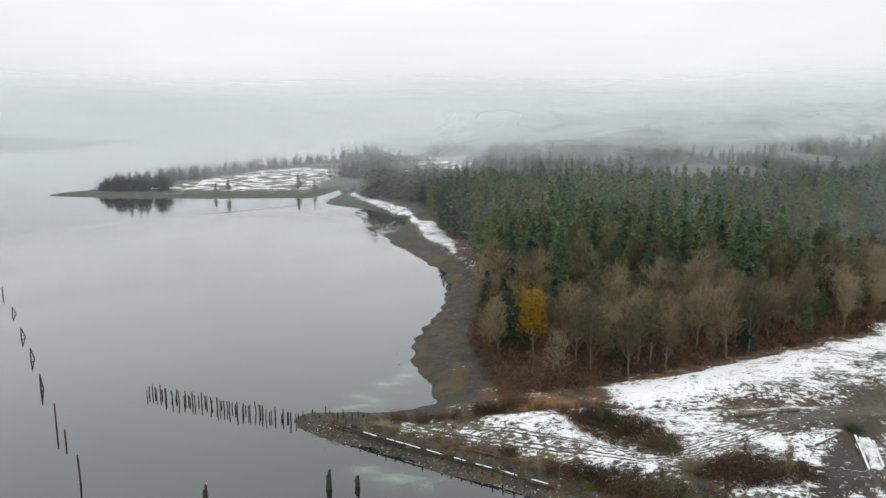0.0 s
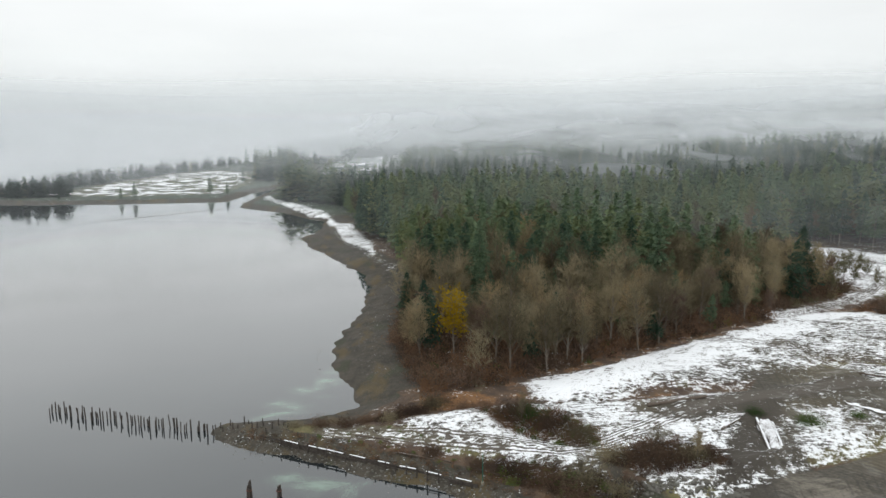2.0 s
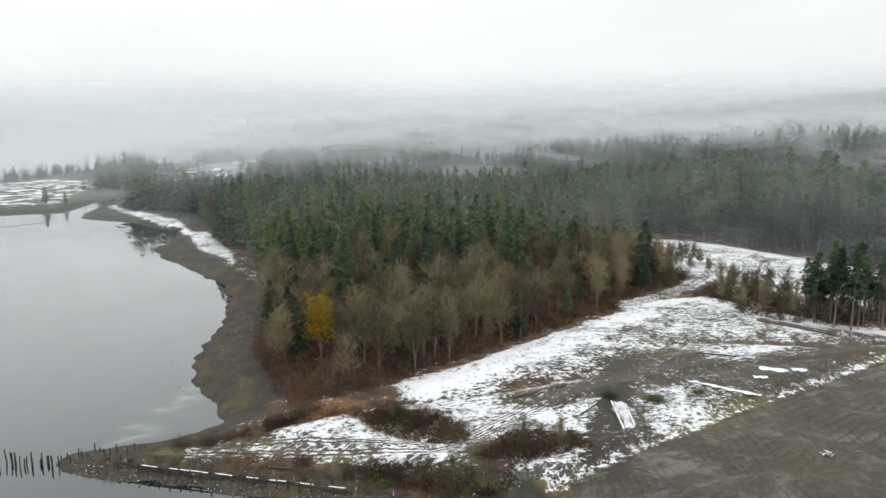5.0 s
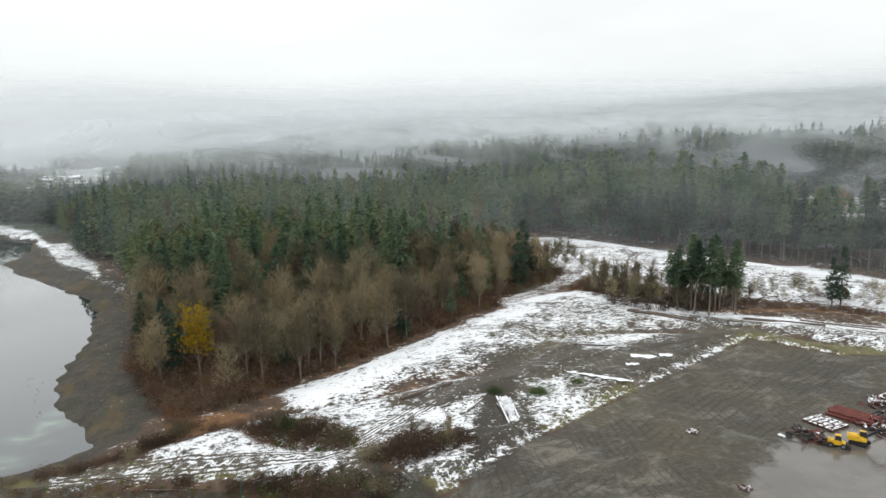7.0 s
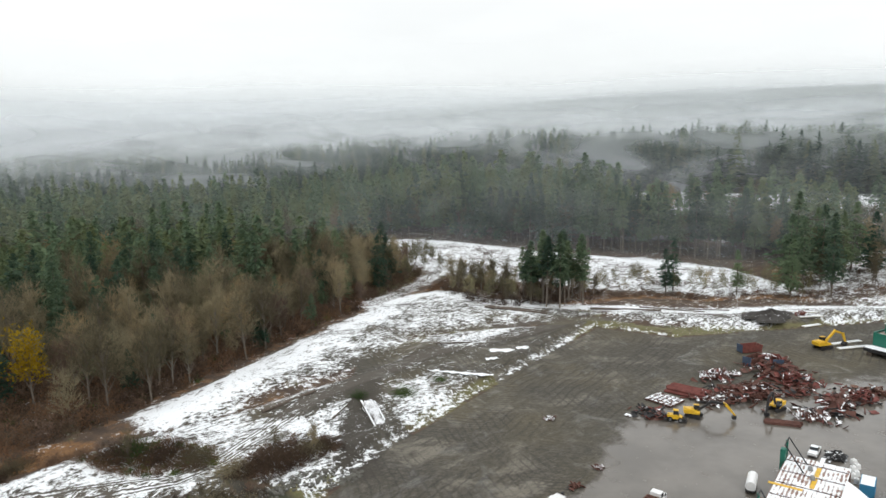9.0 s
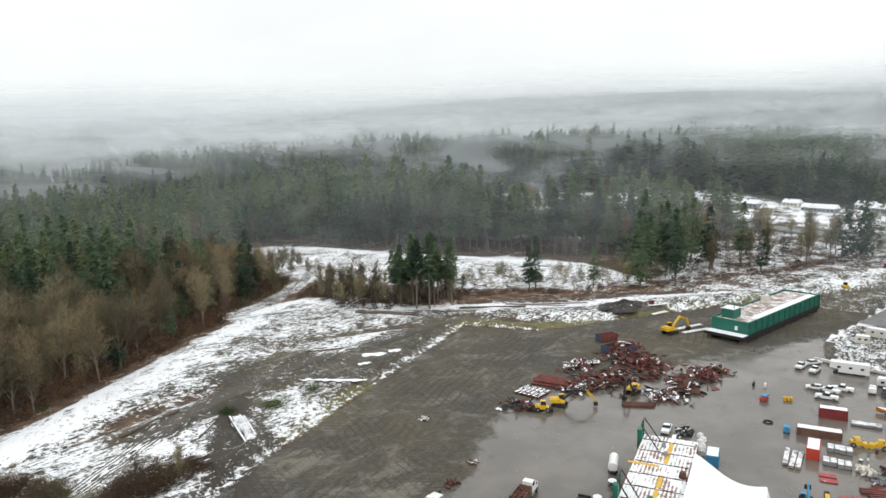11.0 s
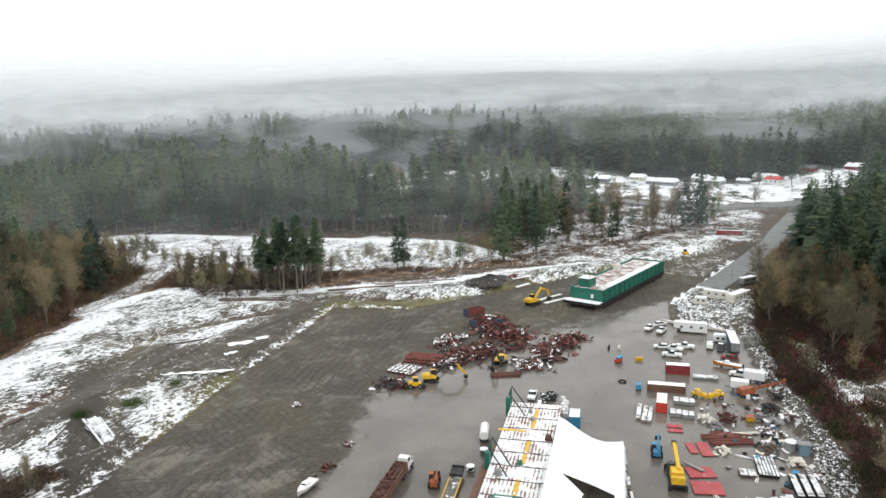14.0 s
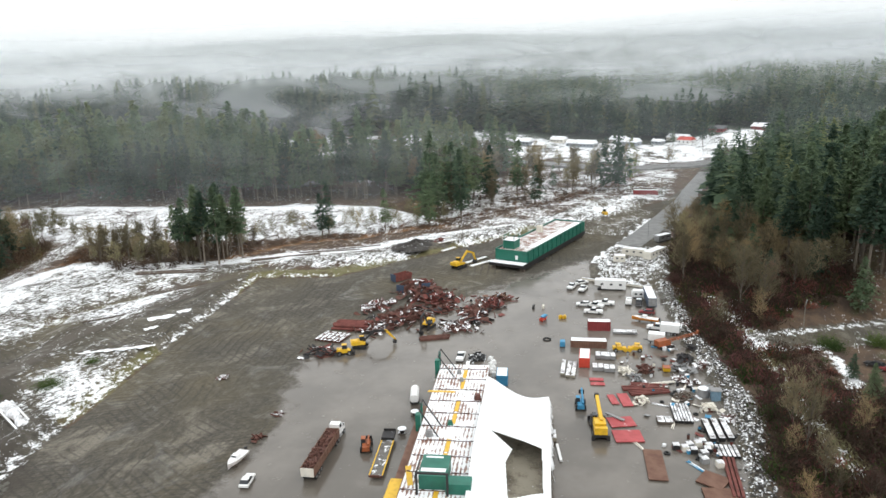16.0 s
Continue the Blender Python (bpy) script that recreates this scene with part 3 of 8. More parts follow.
def build_ground():
    gx, gy = axis(-30, 250, 1.3, 3700), axis(-25, 215, 1.3, 3700, 1.022)
    X, Y = np.meshgrid(gx, gy)
    x, y = X.ravel(), Y.ravel()
    d = coast(x, y)
    z = height(x, y, d)
    nx, ny = len(gx), len(gy)
    i = np.arange(nx * ny).reshape(ny, nx)
    faces = np.stack([i[:-1, :-1], i[:-1, 1:], i[1:, 1:], i[1:, :-1]], -1).reshape(-1, 4)
    keep = (z[faces].max(1) > -3.9)
    faces = faces[keep]
    me = mesh_np("ground", np.stack([x, y, z], 1) * SC, faces, GROUND, True)
    yard = signed(YARD, x, y)
    knoll, patchy, clear = signed(KNOLL, x, y), signed(PATCHY, x, y), signed(CLEARING, x, y)
    knoll = knoll + ripple(x, y, 0.5, 0.3) * 1.0 + ripple(x, y, 0.17, 1.1) * 1.5
    clear = clear + ripple(x, y, 0.4, 0.8) * 1.5 + ripple(x, y, 0.12, 0.2) * 3.0
    r = np.hypot(x, y)
    az = np.degrees(np.arctan2(x, y))
    snow = 0.08 + 0.08 * smooth(180, 260, r) - 0.12 * smooth(380, 520, r)
    snow = np.maximum(snow, 0.50 * smooth(-2.5, 4, knoll))
    snow = np.maximum(snow, 0.82 * smooth(16, 5, along(WHITE_SLOPE, x, y)) * smooth(-2, 2.5, knoll))
    snow = np.maximum(snow, 0.85 * smooth(8, 3, along([(128, 193), (150, 190), (160, 168), (178, 136), (205, 106), (240, 76)], x, y)))
    snow = np.maximum(snow, (0.60 - 0.22 * smooth(112, 104, y) * smooth(46, 40, x)) * smooth(-1, 3, patchy))
    snow = np.maximum(snow, 0.62 * smooth(-3, 5, clear))
    snow = np.maximum(snow, 0.80 * smooth(16, 6, along([(188, 296), (212, 300), (232, 268), (240, 238), (250, 200), (262, 165), (264, 145), (252, 112)], x, y)) * smooth(-3, 4, clear))
    snow = np.maximum(snow, 0.64 * smooth(-1, 3, signed(BEACH_SNOW, x, y)))
    snow = np.maximum(snow, 0.58 * smooth(-2, 5, signed(BARGE_SNOW, x, y)))
    snow = np.maximum(snow, 0.5 * smooth(-0.7, 1.0, signed(BANK, x, y)))
    snow = np.maximum(snow, 0.62 * smooth(-5, 10, signed(REAR, x, y)))
    snow = np.maximum(snow, 0.46 * smooth(-5, 20, signed(TOWN, x, y)))
    snow = np.maximum(snow, 0.47 * smooth(-5, 25, signed(SPIT_FIELD, x, y)))
    snow = np.maximum(snow, 0.85 * smooth(-1, 1.5, signed(LAWN, x, y)))
    snow = np.maximum(snow, 0.7 * smooth(5.5, 4, along(LANE, x, y)))
    snow = np.maximum(snow, 1.0 * smooth(34, 10, along(HILL_FIELD, x, y)))
    snow -= 1.0 * smooth(3.2, 2.6, np.minimum(along(LANE, x, y), along(DRIVEWAY, x, y)))
    snow -= 0.8 * smooth(9, 7, along(HIGHWAY, x, y))
    snow = np.maximum(snow, 0.50 * smooth(-2, 6, signed(VERGE, x, y)))
    snow = np.maximum(snow, 0.46 * smooth(228, 245, x) * smooth(395, 380, x) * smooth(16, 24, y) * smooth(112, 96, y))
    # bare ground at the knoll's south side and the fields behind the yard
    snow = np.maximum(snow, 0.56 * smooth(5.5, 2.0, along(TRACKS[1], x, y) + ripple(x, y, 0.4, 0.5)))
    snow -= 0.6 * smooth(4.5, 1.0, along(DRIVE, x, y))
    snow -= 0.42 * smooth(-4, 3, signed(MUD_FIELD, x, y) + ripple(x, y, 0.3, 0.9) * 2)
    snow = np.maximum(snow, 0.5 * smooth(-6, 8, signed(GLADE, x, y)))
    snow = np.maximum(snow, 0.34 * smooth(4, 1.5, along(GREEN_STRIP, x, y)))
    snow = np.maximum(snow, 0.42 * smooth(4.5, 2, along([(184, -3), (161, -5), (148, -9)], x, y)))
    snow -= 0.55 * smooth(9, 2, along([(196, 84), (205, 84)], x, y))
    snow -= 0.16 * smooth(13, 5, along([(168, 134), (140, 128), (118, 120), (100, 114)], x, y))
    snow = np.where((y > 70) & (x < 170), np.maximum(snow, 0.5 * smooth(1.6, 0.4, np.abs(yard + 1.4))), snow)
    snow *= smooth(-1, 0.5, -yard)
    snow[yard > 0] = -0.6
    snow = np.where(signed(WET, x, y) > -3, -4.0, snow)
    snow = np.where((yard > 0) & (x > 240), 0.3, snow)
    snow -= 1.2 * smooth(6.5, 4.5, along(ROAD_OUT, x, y))
    bank = signed(BANK, x, y)
    snow = np.where(bank > -0.8, np.maximum(snow, 0.36 * smooth(-0.8, 0.8, bank)), snow)
    snow = np.where(along([(205, 33), (235, 27), (268, 23)], x, y) < 3.0, 0.75, snow)
    snow = np.where(signed(HUT_LOT, x, y) > 0, 0.44, snow)
    snow = np.where(snow > 0, snow * smooth(1.0, 3.5, d), snow)
    calm = np.maximum.reduce([0.8 * smooth(-3, 3, signed(REAR, x, y)), 0.5 * smooth(-3, 3, signed(VERGE, x, y)), 1.0 * smooth(-3, 5, signed(SPIT_FIELD, x, y)), 0.4 * smooth(-2, 2, signed(BEACH_SNOW, x, y)), 0.9 * smooth(70, 30, along(HILL_FIELD, x, y)), 0.6 * smooth(-3, 5, signed(TOWN, x, y)), 0.1 * smooth(-3, 4, clear), 0.45 * smooth(225, 260, x)])
    shore = smooth(26, 12, d) * (np.hypot(x, y) < 480) + smooth(16, 6, d) * (np.hypot(x, y) >= 480)
    shore = np.where((y < 150) & (x < 40), smooth(8.5, 5.5, d), shore)
    shore *= 1 - smooth(0, 2, yard)
    snow = np.where((shore > 0.4) & (signed(BEACH_SNOW, x, y) < -2), snow - 0.5, snow)
    shore = np.maximum(shore, 0)
    litter = 0.5 * smooth(6, 1.5, np.abs(knoll + 3.0)) * (y > 120) * smooth(200, 150, x)
    litter = np.maximum(litter, smooth(14, 1, np.hypot((x - 20) / 1.6, y - 139)) * 0.75)
    litter = np.maximum(litter, 0.6 * smooth(6, 2, along([(160, 200), (150, 172), (170, 150), (200, 140), (240, 95)], x, y)))
    grass = 0.72 * smooth(6, 2.5, np.abs(yard + 4.0)) * (y > 60)
    grass = np.maximum(grass, 0.75 * smooth(4.5, 1.5, along([(-24, 134.5), (-12, 131), (0, 128), (10, 124), (22, 115)], x, y)))
    spit_line = along([(-6, 129.5), (6, 126), (18, 119), (30, 108)], x, y)
    snow = np.where(spit_line < 5, np.maximum(snow, 0.42 * smooth(5, 2, spit_line)), snow)
    grass = np.maximum(grass, 0.55 * smooth(-8, 10, signed(SPIT_FIELD, x, y)))
    grass = np.maximum(grass, 0.6 * smooth(18, 8, along([(140, 168), (110, 150), (128, 146)], x, y)))
    grass = np.maximum(grass, 0.7 * smooth(10, 3, along([(96, 118), (84, 116)], x, y)))
    grass = np.maximum(grass, 0.95 * smooth(4.5, 2, along(GREEN_STRIP, x, y)))
    olive = smooth(13, 5, along([(168, 134), (140, 128), (118, 120), (100, 114), (86, 108)], x, y))
    grass = np.maximum(grass, 0.55 * olive)
    mud = smooth(-1, 1.5, yard)
    mud = np.maximum(mud, smooth(-4, 2, signed(MUD_FIELD, x, y)))
    mud = np.maximum(mud, smooth(-1, 1, signed(BANK, x, y)))
    mud = np.maximum(mud, 0.8 * smooth(-2, 5, patchy))
    mud = np.maximum(mud, 0.75 * smooth(-2, 8, knoll))
    mud = np.maximum(mud, smooth(-3, 3, signed(BARGE_SNOW, x, y)))
    mud = np.maximum(mud, smooth(6, 5, along(LANE, x, y)))
    mud = np.maximum(mud, smooth(6, 4, along(DRIVE, x, y)))
    mud = np.maximum(mud, smooth(9, 7, along(HIGHWAY, x, y)))
    wet = smooth(0.5, -0.5, bank) * smooth(-8, 8, signed(WET, x, y)) * smooth(-0.5, -3, signed(HUT_LOT, x, y))
    track = np.full(x.shape, 99.0)
    for line in TRACKS:
        track = np.minimum(track, along(line, x, y))
    track = np.where(yard > 1, 99.0, track)
    for name, values in (("snow", snow), ("shore", shore), ("litter", litter), ("grass", grass), ("mud", mud), ("wet", wet), ("track", track), ("calm", calm), ("canopy", smooth(380, 520, r)), ("drive", smooth(5.5, 2.5, np.minimum(along(DRIVE, x, y), along(TRACKS[0][6:], x, y))))):
        me.attributes.new(name, 'FLOAT', 'POINT').data.foreach_set("value", values.astype(np.float32))
    return tagged(new("ground", me), "snow-patched muddy ground with gravel beach and forest floor", "ground", "", "structure")


def build_water():
    gx, gy = axis(-60, 40, 4, 3700), axis(60, 220, 4, 3700)
    X, Y = np.meshgrid(gx, gy)
    x, y = X.ravel(), Y.ravel()
    nx, ny = len(gx), len(gy)
    i = np.arange(nx * ny).reshape(ny, nx)
    faces = np.stack([i[:-1, :-1], i[:-1, 1:], i[1:, 1:], i[1:, :-1]], -1).reshape(-1, 4)
    me = mesh_np("water", np.stack([x, y, 0 * x], 1) * SC, faces, WATER)
    shallow = np.maximum(0.62 * smooth(14, 4, along([(-22, 146), (-14, 152), (-10, 165)], x, y)),
                         0.6 * smooth(12, 2, along([(-12, 116), (0, 108), (10, 98)], x, y)))
    me.attributes.new("shallow", 'FLOAT', 'POINT').data.foreach_set("value", shallow.astype(np.float32))
    return tagged(new("water", me), "calm grey sea water with pale green shallows", "water", "", "structure")


def build_mist():
    """Low cloud and the haze of distance between the woods and the hills, each a wide curved white veil."""
    eye = 75.0
    # the nearest veil is added air haze that lightens the treeline behind it
    rows = [(402, 0.105, -3.0, 0.2, 0.3), (680, 0.25, -0.4, 1.2, 0.75), (900, 0.33, 0.2, 1.8, 0.75), (1160, 0.36, 0.6, 2.6, 0.55),
            (1560, 0.50, 1.0, 3.4, 0.5), (2120, 0.66, 1.4, 4.2, 0.2), (2640, 0.66, 2.0, 5.4, 0.0)]
    a0 = -60
    for k, (r, dens, low, high, patch) in enumerate(rows):
        low, high = (eye + r * math.tan(radians(e)) for e in (low, high))
        b_v, b_f, veil, torn = [], [], [], []
        n = 60
        for j in range(n + 1):
            deg = a0 + (122 - a0) * j / n
            a = radians(deg)
            wob = 1 + 0.05 * math.sin(j * 0.6 + k)
            for z in (-6.0, high * 0.5, high * 1.3):
                b_v.append((math.sin(a) * r * wob, math.cos(a) * r * wob, z))
                torn.append(float(np.interp(deg, (-6, 22), (0.05, 1.0))))
                veil.append(min(1.0, (deg - a0) / 20) * float(np.interp(deg, (-14, -7, 6, 18, 40), (0.8, 0.85, 0.95, 1.0, 1.0) if r > 1700 else (0.5, 0.45, 0.7, 1.0, 1.0) if r > 650 else (0.0, 0.2, 0.6, 0.8, 1.0))))
        for j in range(n):
            for q in range(2):
                o = j * 3 + q
                b_f.append((o, o + 3, o + 4, o + 1))
        me = mesh_np("mist_haze_veil", b_v, b_f, mist_material("mist", dens, low, high, k + 1.0, patch, 700.0 / r), True)
        me.attributes.new("torn", 'FLOAT', 'POINT').data.foreach_set("value", np.array(torn, np.float32))
        me.attributes.new("veil", 'FLOAT', 'POINT').data.foreach_set("value", np.array(veil, np.float32))
        tagged(new("mist_haze_veil", me), "see-through white sheet standing in for low mist and distance haze", "mist", "mist banks", "stuff")


def build_highway():
    k = Nodes("highway_asphalt")
    n = k.noise(0.3, 5, 0.6, k.pos())
    tar = k.done(k.mix(k.ramp(n, 0.35, 0.7), (0.10, 0.10, 0.098), (0.17, 0.168, 0.16)), 0.45, 0, k.bump(k.noise(6, 2, 0.5, k.pos()), 0.2, 0.02))
    for line, half, lift, label in ((HIGHWAY, 8.5, 0.5, "wet grey two-lane highway with snowy verges"), (ROAD_OUT, 5.2, 0.08, "wet grey gravel road leading out of the yard")):
        lay_road(tar, line, half, lift, label)


def lay_road(tar, line, half, lift, label):
    v, f = [], []
    pts = []
    for (ax, ay), (bx, by) in zip(line, line[1:]):
        pts += [(ax + (bx - ax) * t / 6, ay + (by - ay) * t / 6) for t in range(6)]
    for i, (px, py) in enumerate(pts):
        q = pts[min(i + 1, len(pts) - 1)] if i + 1 < len(pts) else (2 * px - pts[i - 1][0], 2 * py - pts[i - 1][1])
        d = Vector((q[0] - px, q[1] - py)).normalized()
        zz = max(float(height(px + d.y * o, py - d.x * o)) for o in ((-half * 0.8, 0, half * 0.8) if half > 6 else (0,))) * SC + lift
        for o, dz in ((-half - 1, -1.5), (-half, 0), (half, 0), (half + 1, -1.5)):
            v.append((px * SC + d.y * o, py * SC - d.x * o, zz + dz))
    for i in range(len(pts) - 1):
        for j in range(3):
            a = i * 4 + j
            f.append((a, a + 4, a + 5, a + 1))
    tagged(new("road", Builder().add(v, f).mesh("road", tar)), label, "road", "", "structure")


build_ground()
build_highway()
build_water()
build_mist()


# ---------------------------------------------------------------- trees
def conifer_arrays(seed, tall, whorls, per, wide=0.17, bare=0.12, lobes=3):
    """Crown of a fir as drooping, ragged sprays up the stem. Returns vertices and triangles."""
    rng = np.random.default_rng(seed)
    v, f = [], []
    n = whorls * per
    lop, bias = rng.uniform(0, 6.28), rng.uniform(0.1, 0.3)
    gaps = rng.uniform(bare, 1, 3)
    for i in range(n):
        t = bare + (1 - bare) * ((i + rng.uniform(0, 1)) / n) ** 1.08
        if np.min(np.abs(gaps - t)) < 0.018 and t < 0.9:
            continue
        z = tall * t
        a = i * 2.399 + rng.normal(0, 0.5)
        reach = tall * wide * (1 - t) ** 0.72 * (0.35 + 0.65 * min(1, (t - bare) * 5 + 0.2)) * (1 + bias * math.cos(a - lop)) + 0.3
        L = reach * (rng.uniform(0.5, 1.25) if rng.random() < 0.8 else rng.uniform(1.1, 1.5))
        droop = rng.uniform(0.1, 0.5) - 0.45 * max(0, t - 0.55)
        wd = L * rng.uniform(0.24, 0.4) + 0.2
        ca, sa = math.cos(a), math.sin(a)

        def put(u, side, dz=0.0):
            return (ca * u * L - sa * side, sa * u * L + ca * side, z - droop * u * u * L + 0.12 * L * u + dz)
        o = len(v)
        if lobes >= 3:
            m = 3 if lobes == 4 else max(5, min(11, int(L * 2.6)))
            for q in range(m):
                u0 = 0.18 + 0.86 * (q + rng.random()) / m
                fan = wd * 1.15 * math.sin(math.pi * min(1.0, 0.18 + 0.8 * u0))
                side = rng.uniform(-1, 1) * fan
                c = np.array(put(u0, side, rng.normal(0, 0.10) * L ** 0.5))
                g = rng.uniform(0.34, 0.62) * (0.75 + 0.1 * L) * (1.9 if lobes == 4 else 1.0)
                b1 = a + rng.normal(0, 0.7) + 0.5 * side / (fan + 0.1)
                d1 = np.array((math.cos(b1), math.sin(b1), rng.normal(-0.12, 0.3))) * g
                d2 = np.array((-math.sin(b1), math.cos(b1), rng.normal(0, 0.45))) * g * rng.uniform(0.4, 0.7)
                o = len(v)
                v += [tuple(c - d1), tuple(c + d2), tuple(c + d1 * 1.2), tuple(c - d2)]
                f += [(o, o + 1, o + 2), (o, o + 2, o + 3)]
        else:
            v += [put(0, 0, 0.3), put(0.55, wd, -0.3), put(1.0, 0, 0), put(0.5, -wd, -0.3)]
            f += [(o, o + 1, o + 2), (o, o + 2, o + 3)]
    o = len(v)
    v += [(0.25, 0, tall * 0.94), (-0.15, 0.2, tall * 0.94), (-0.15, -0.2, tall * 0.94), (0, 0, tall * 1.02)]
    f += [(o, o + 1, o + 3), (o + 1, o + 2, o + 3), (o + 2, o, o + 3)]
    return np.array(v, np.float32), np.array(f, np.int32)


def bare_tree_arrays(seed, tall, spread=0.26, depth=3, density=6, up=0.8, twig=0.045, limbs=12):
    """Trunk and limbs as tapered tubes, twigs as thin blades. Returns builder of wood and arrays of twigs."""
    rng = random.Random(seed)
    wood, tv, tf = Builder(), [], []

    def blade(p, q, w):
        d = q - p
        s = d.orthogonal().normalized() * w
        s.rotate(Matrix.Rotation(rng.uniform(0, 6.28), 3, d.normalized()))
        o = len(tv)
        tv.extend([tuple(p - s), tuple(p + s), tuple(q)])
        tf.append((o, o + 1, o + 2))

    def grow(p, d, length, r, level):
        q = p + d * length
        if level <= 1:
            wood.tube(p, q, r * 1.2, r * 0.6, 5, False)
        else:
            blade(p, q, r)
        if level >= depth:
            for _ in range(density):
                a = p + (q - p) * rng.uniform(0.2, 1)
                dd = (d + Vector((rng.uniform(-1, 1), rng.uniform(-1, 1), rng.uniform(-0.3, 1.0))) * 0.75).normalized()
                blade(a, a + dd * length * rng.uniform(0.7, 1.6), twig)
            return
        n = 5 if level == 1 else 4
        for j in range(n):
            a = p + (q - p) * (0.35 + 0.65 * (j + rng.random()) / n)
            ang = rng.uniform(0, 6.28)
            side = Vector((math.cos(ang), math.sin(ang), rng.uniform(-0.1, up)))
            dd = (d * 0.55 + side * rng.uniform(0.45, 0.8)).normalized()
            grow(a, dd, length * rng.uniform(0.5, 0.72), r * 0.5, level + 1)
    base, lean = Vector((0, 0, -0.3)), Vector((rng.uniform(-0.06, 0.06), rng.uniform(-0.06, 0.06), 1)).normalized()
    top = base + lean * tall * 0.64
    mid_p = base + lean * tall * 0.3
    r0 = tall * 0.011 + 0.05
    wood.tube(base, mid_p, r0, r0 * 0.75, 6, False)
    wood.tube(mid_p, top, r0 * 0.75, r0 * 0.45, 6, False)
    for j in range(limbs):
        t = 0.30 + 0.70 * j / limbs
        ang = j * 2.4 + rng.uniform(-0.5, 0.5)
        dd = Vector((math.cos(ang) * spread * 2.2, math.sin(ang) * spread * 2.2, 0.8 + t * 0.5)).normalized()
        grow(base + lean * tall * 0.62 * t, dd, tall * rng.uniform(0.15, 0.24), r0 * 0.34, 1)
    grow(top, lean, tall * 0.2, r0 * 0.45, 1)
    return wood, np.array(tv, np.float32), np.array(tf, np.int32)


def clump_arrays(seed, size, count, tall=1.0, leaf=0.22):
    """A ragged bush of small blades fanning from several stems."""
    rng = np.random.default_rng(seed)
    c = rng.normal(0, 0.38, (count, 3)) * (size, size, size * 0.45 * tall)
    c[:, 2] = np.abs(c[:, 2]) * 1.3 + 0.05
    d = rng.normal(0, 1, (count, 3))
    d[:, 2] = np.abs(d[:, 2]) + 0.4
    d /= np.linalg.norm(d, axis=1)[:, None]
    s = np.cross(d, rng.normal(0, 1, (count, 3)))
    s /= np.linalg.norm(s, axis=1)[:, None] + 1e-6
    L = rng.uniform(0.5, 1.3, (count, 1)) * leaf * 3
    w = leaf * 0.33 * rng.uniform(0.6, 1.3, (count, 1))
    v = np.stack([c - s * w, c + s * w, c + d * L], 1).reshape(-1, 3)
    return v.astype(np.float32), np.arange(count * 3, dtype=np.int32).reshape(-1, 3)


def spread_copies(kinds, places, rng, stretch=0.12):
    """One joined set of vertices and faces: for each place (x, y, z, scale) a turned copy of one of the kinds."""
    V, F, o, tints = [], [], 0, []
    pick = rng.integers(0, len(kinds), len(places))
    for (x, y, z, s), k in zip(places, pick):
        x, y, z, s = x * SC, y * SC, z * SC, s * SC
        v, f = kinds[k]
        a = rng.uniform(0, 6.283)
        ca, sa = math.cos(a) * s, math.sin(a) * s
        w = np.empty_like(v)
        w[:, 0] = v[:, 0] * ca - v[:, 1] * sa + x
        w[:, 1] = v[:, 0] * sa + v[:, 1] * ca + y
        w[:, 2] = v[:, 2] * s * rng.uniform(1 - stretch, 1 + stretch) + z
        V.append(w)
        F.append(f + o)
        o += len(v)
        tints.append(np.full(len(v), rng.normal(0, 0.33), np.float32))
    return np.concatenate(V), np.concatenate(F), np.concatenate(tints)


def scatter(poly, step, seed, jitter=0.48):
    """Uneven points inside a polygon, about step metres apart."""
    rng = np.random.default_rng(seed)
    xs, ys = [p[0] for p in poly], [p[1] for p in poly]
    X, Y = np.meshgrid(np.arange(min(xs), max(xs), step), np.arange(min(ys), max(ys), step))
    x = X.ravel() + rng.uniform(-jitter, jitter, X.size) * step
    y = Y.ravel() + rng.uniform(-jitter, jitter, X.size) * step
    k = signed(poly, x, y) > 0
    return x[k], y[k]


WOOD_MAIN = [(20, 236), (34, 200), (62, 205), (98, 222), (140, 246), (172, 268), (184, 298), (213, 314), (240, 284), (250, 248), (262, 212), (276, 176), (284, 150),
             (298, 128), (345, 118), (368, 100), (376, 125), (350, 155), (300, 205), (330, 215), (430, 160), (560, 170), (660, 330), (600, 620), (300, 780), (60, 760), (0, 640), (-22, 560), (-8, 470), (4, 400), (14, 340)]
WOOD_BARE = [(6, 150), (22, 145), (37, 150.5), (56, 158.5), (79, 171.5), (100, 181), (117, 188), (129, 198), (150, 210), (172, 222), (172, 262), (150, 262),
             (110, 248), (70, 236), (40, 228), (20, 262), (14, 228), (8, 190)]
WOOD_SOUTH = [(345, 5), (262, 5), (234, 0), (208, -8), (188, -17), (178, -28), (178, -42), (176, -70), (200, -140), (420, -140), (520, -60), (430, -30)]
WOOD_EAST = [(240, 103), (262, 92), (284, 72), (324, 58), (372, 42), (380, 62), (368, 92), (330, 112), (290, 122), (265, 110)]
BRUSH_SOUTH = [(224, 13), (190, 10.5), (178, 8.4), (162, 4.4), (151, 2.8), (142, -2), (129, -7), (120, -9.8), (112, -10), (104, -9.8), (97, -9.6), (90, -10.5), (76, -15), (70, -60), (112, -60), (132, -34), (128, -25), (150, -20), (155, -11), (168, -18), (178, -34),
               (196, -26), (215, -12), (240, -4), (262, 3), (262, 9)]
OPEN_LOT = [(122, -18.5), (136, -16.5), (153, -12), (166, -16), (168, -42), (128, -34), (120, -24)]
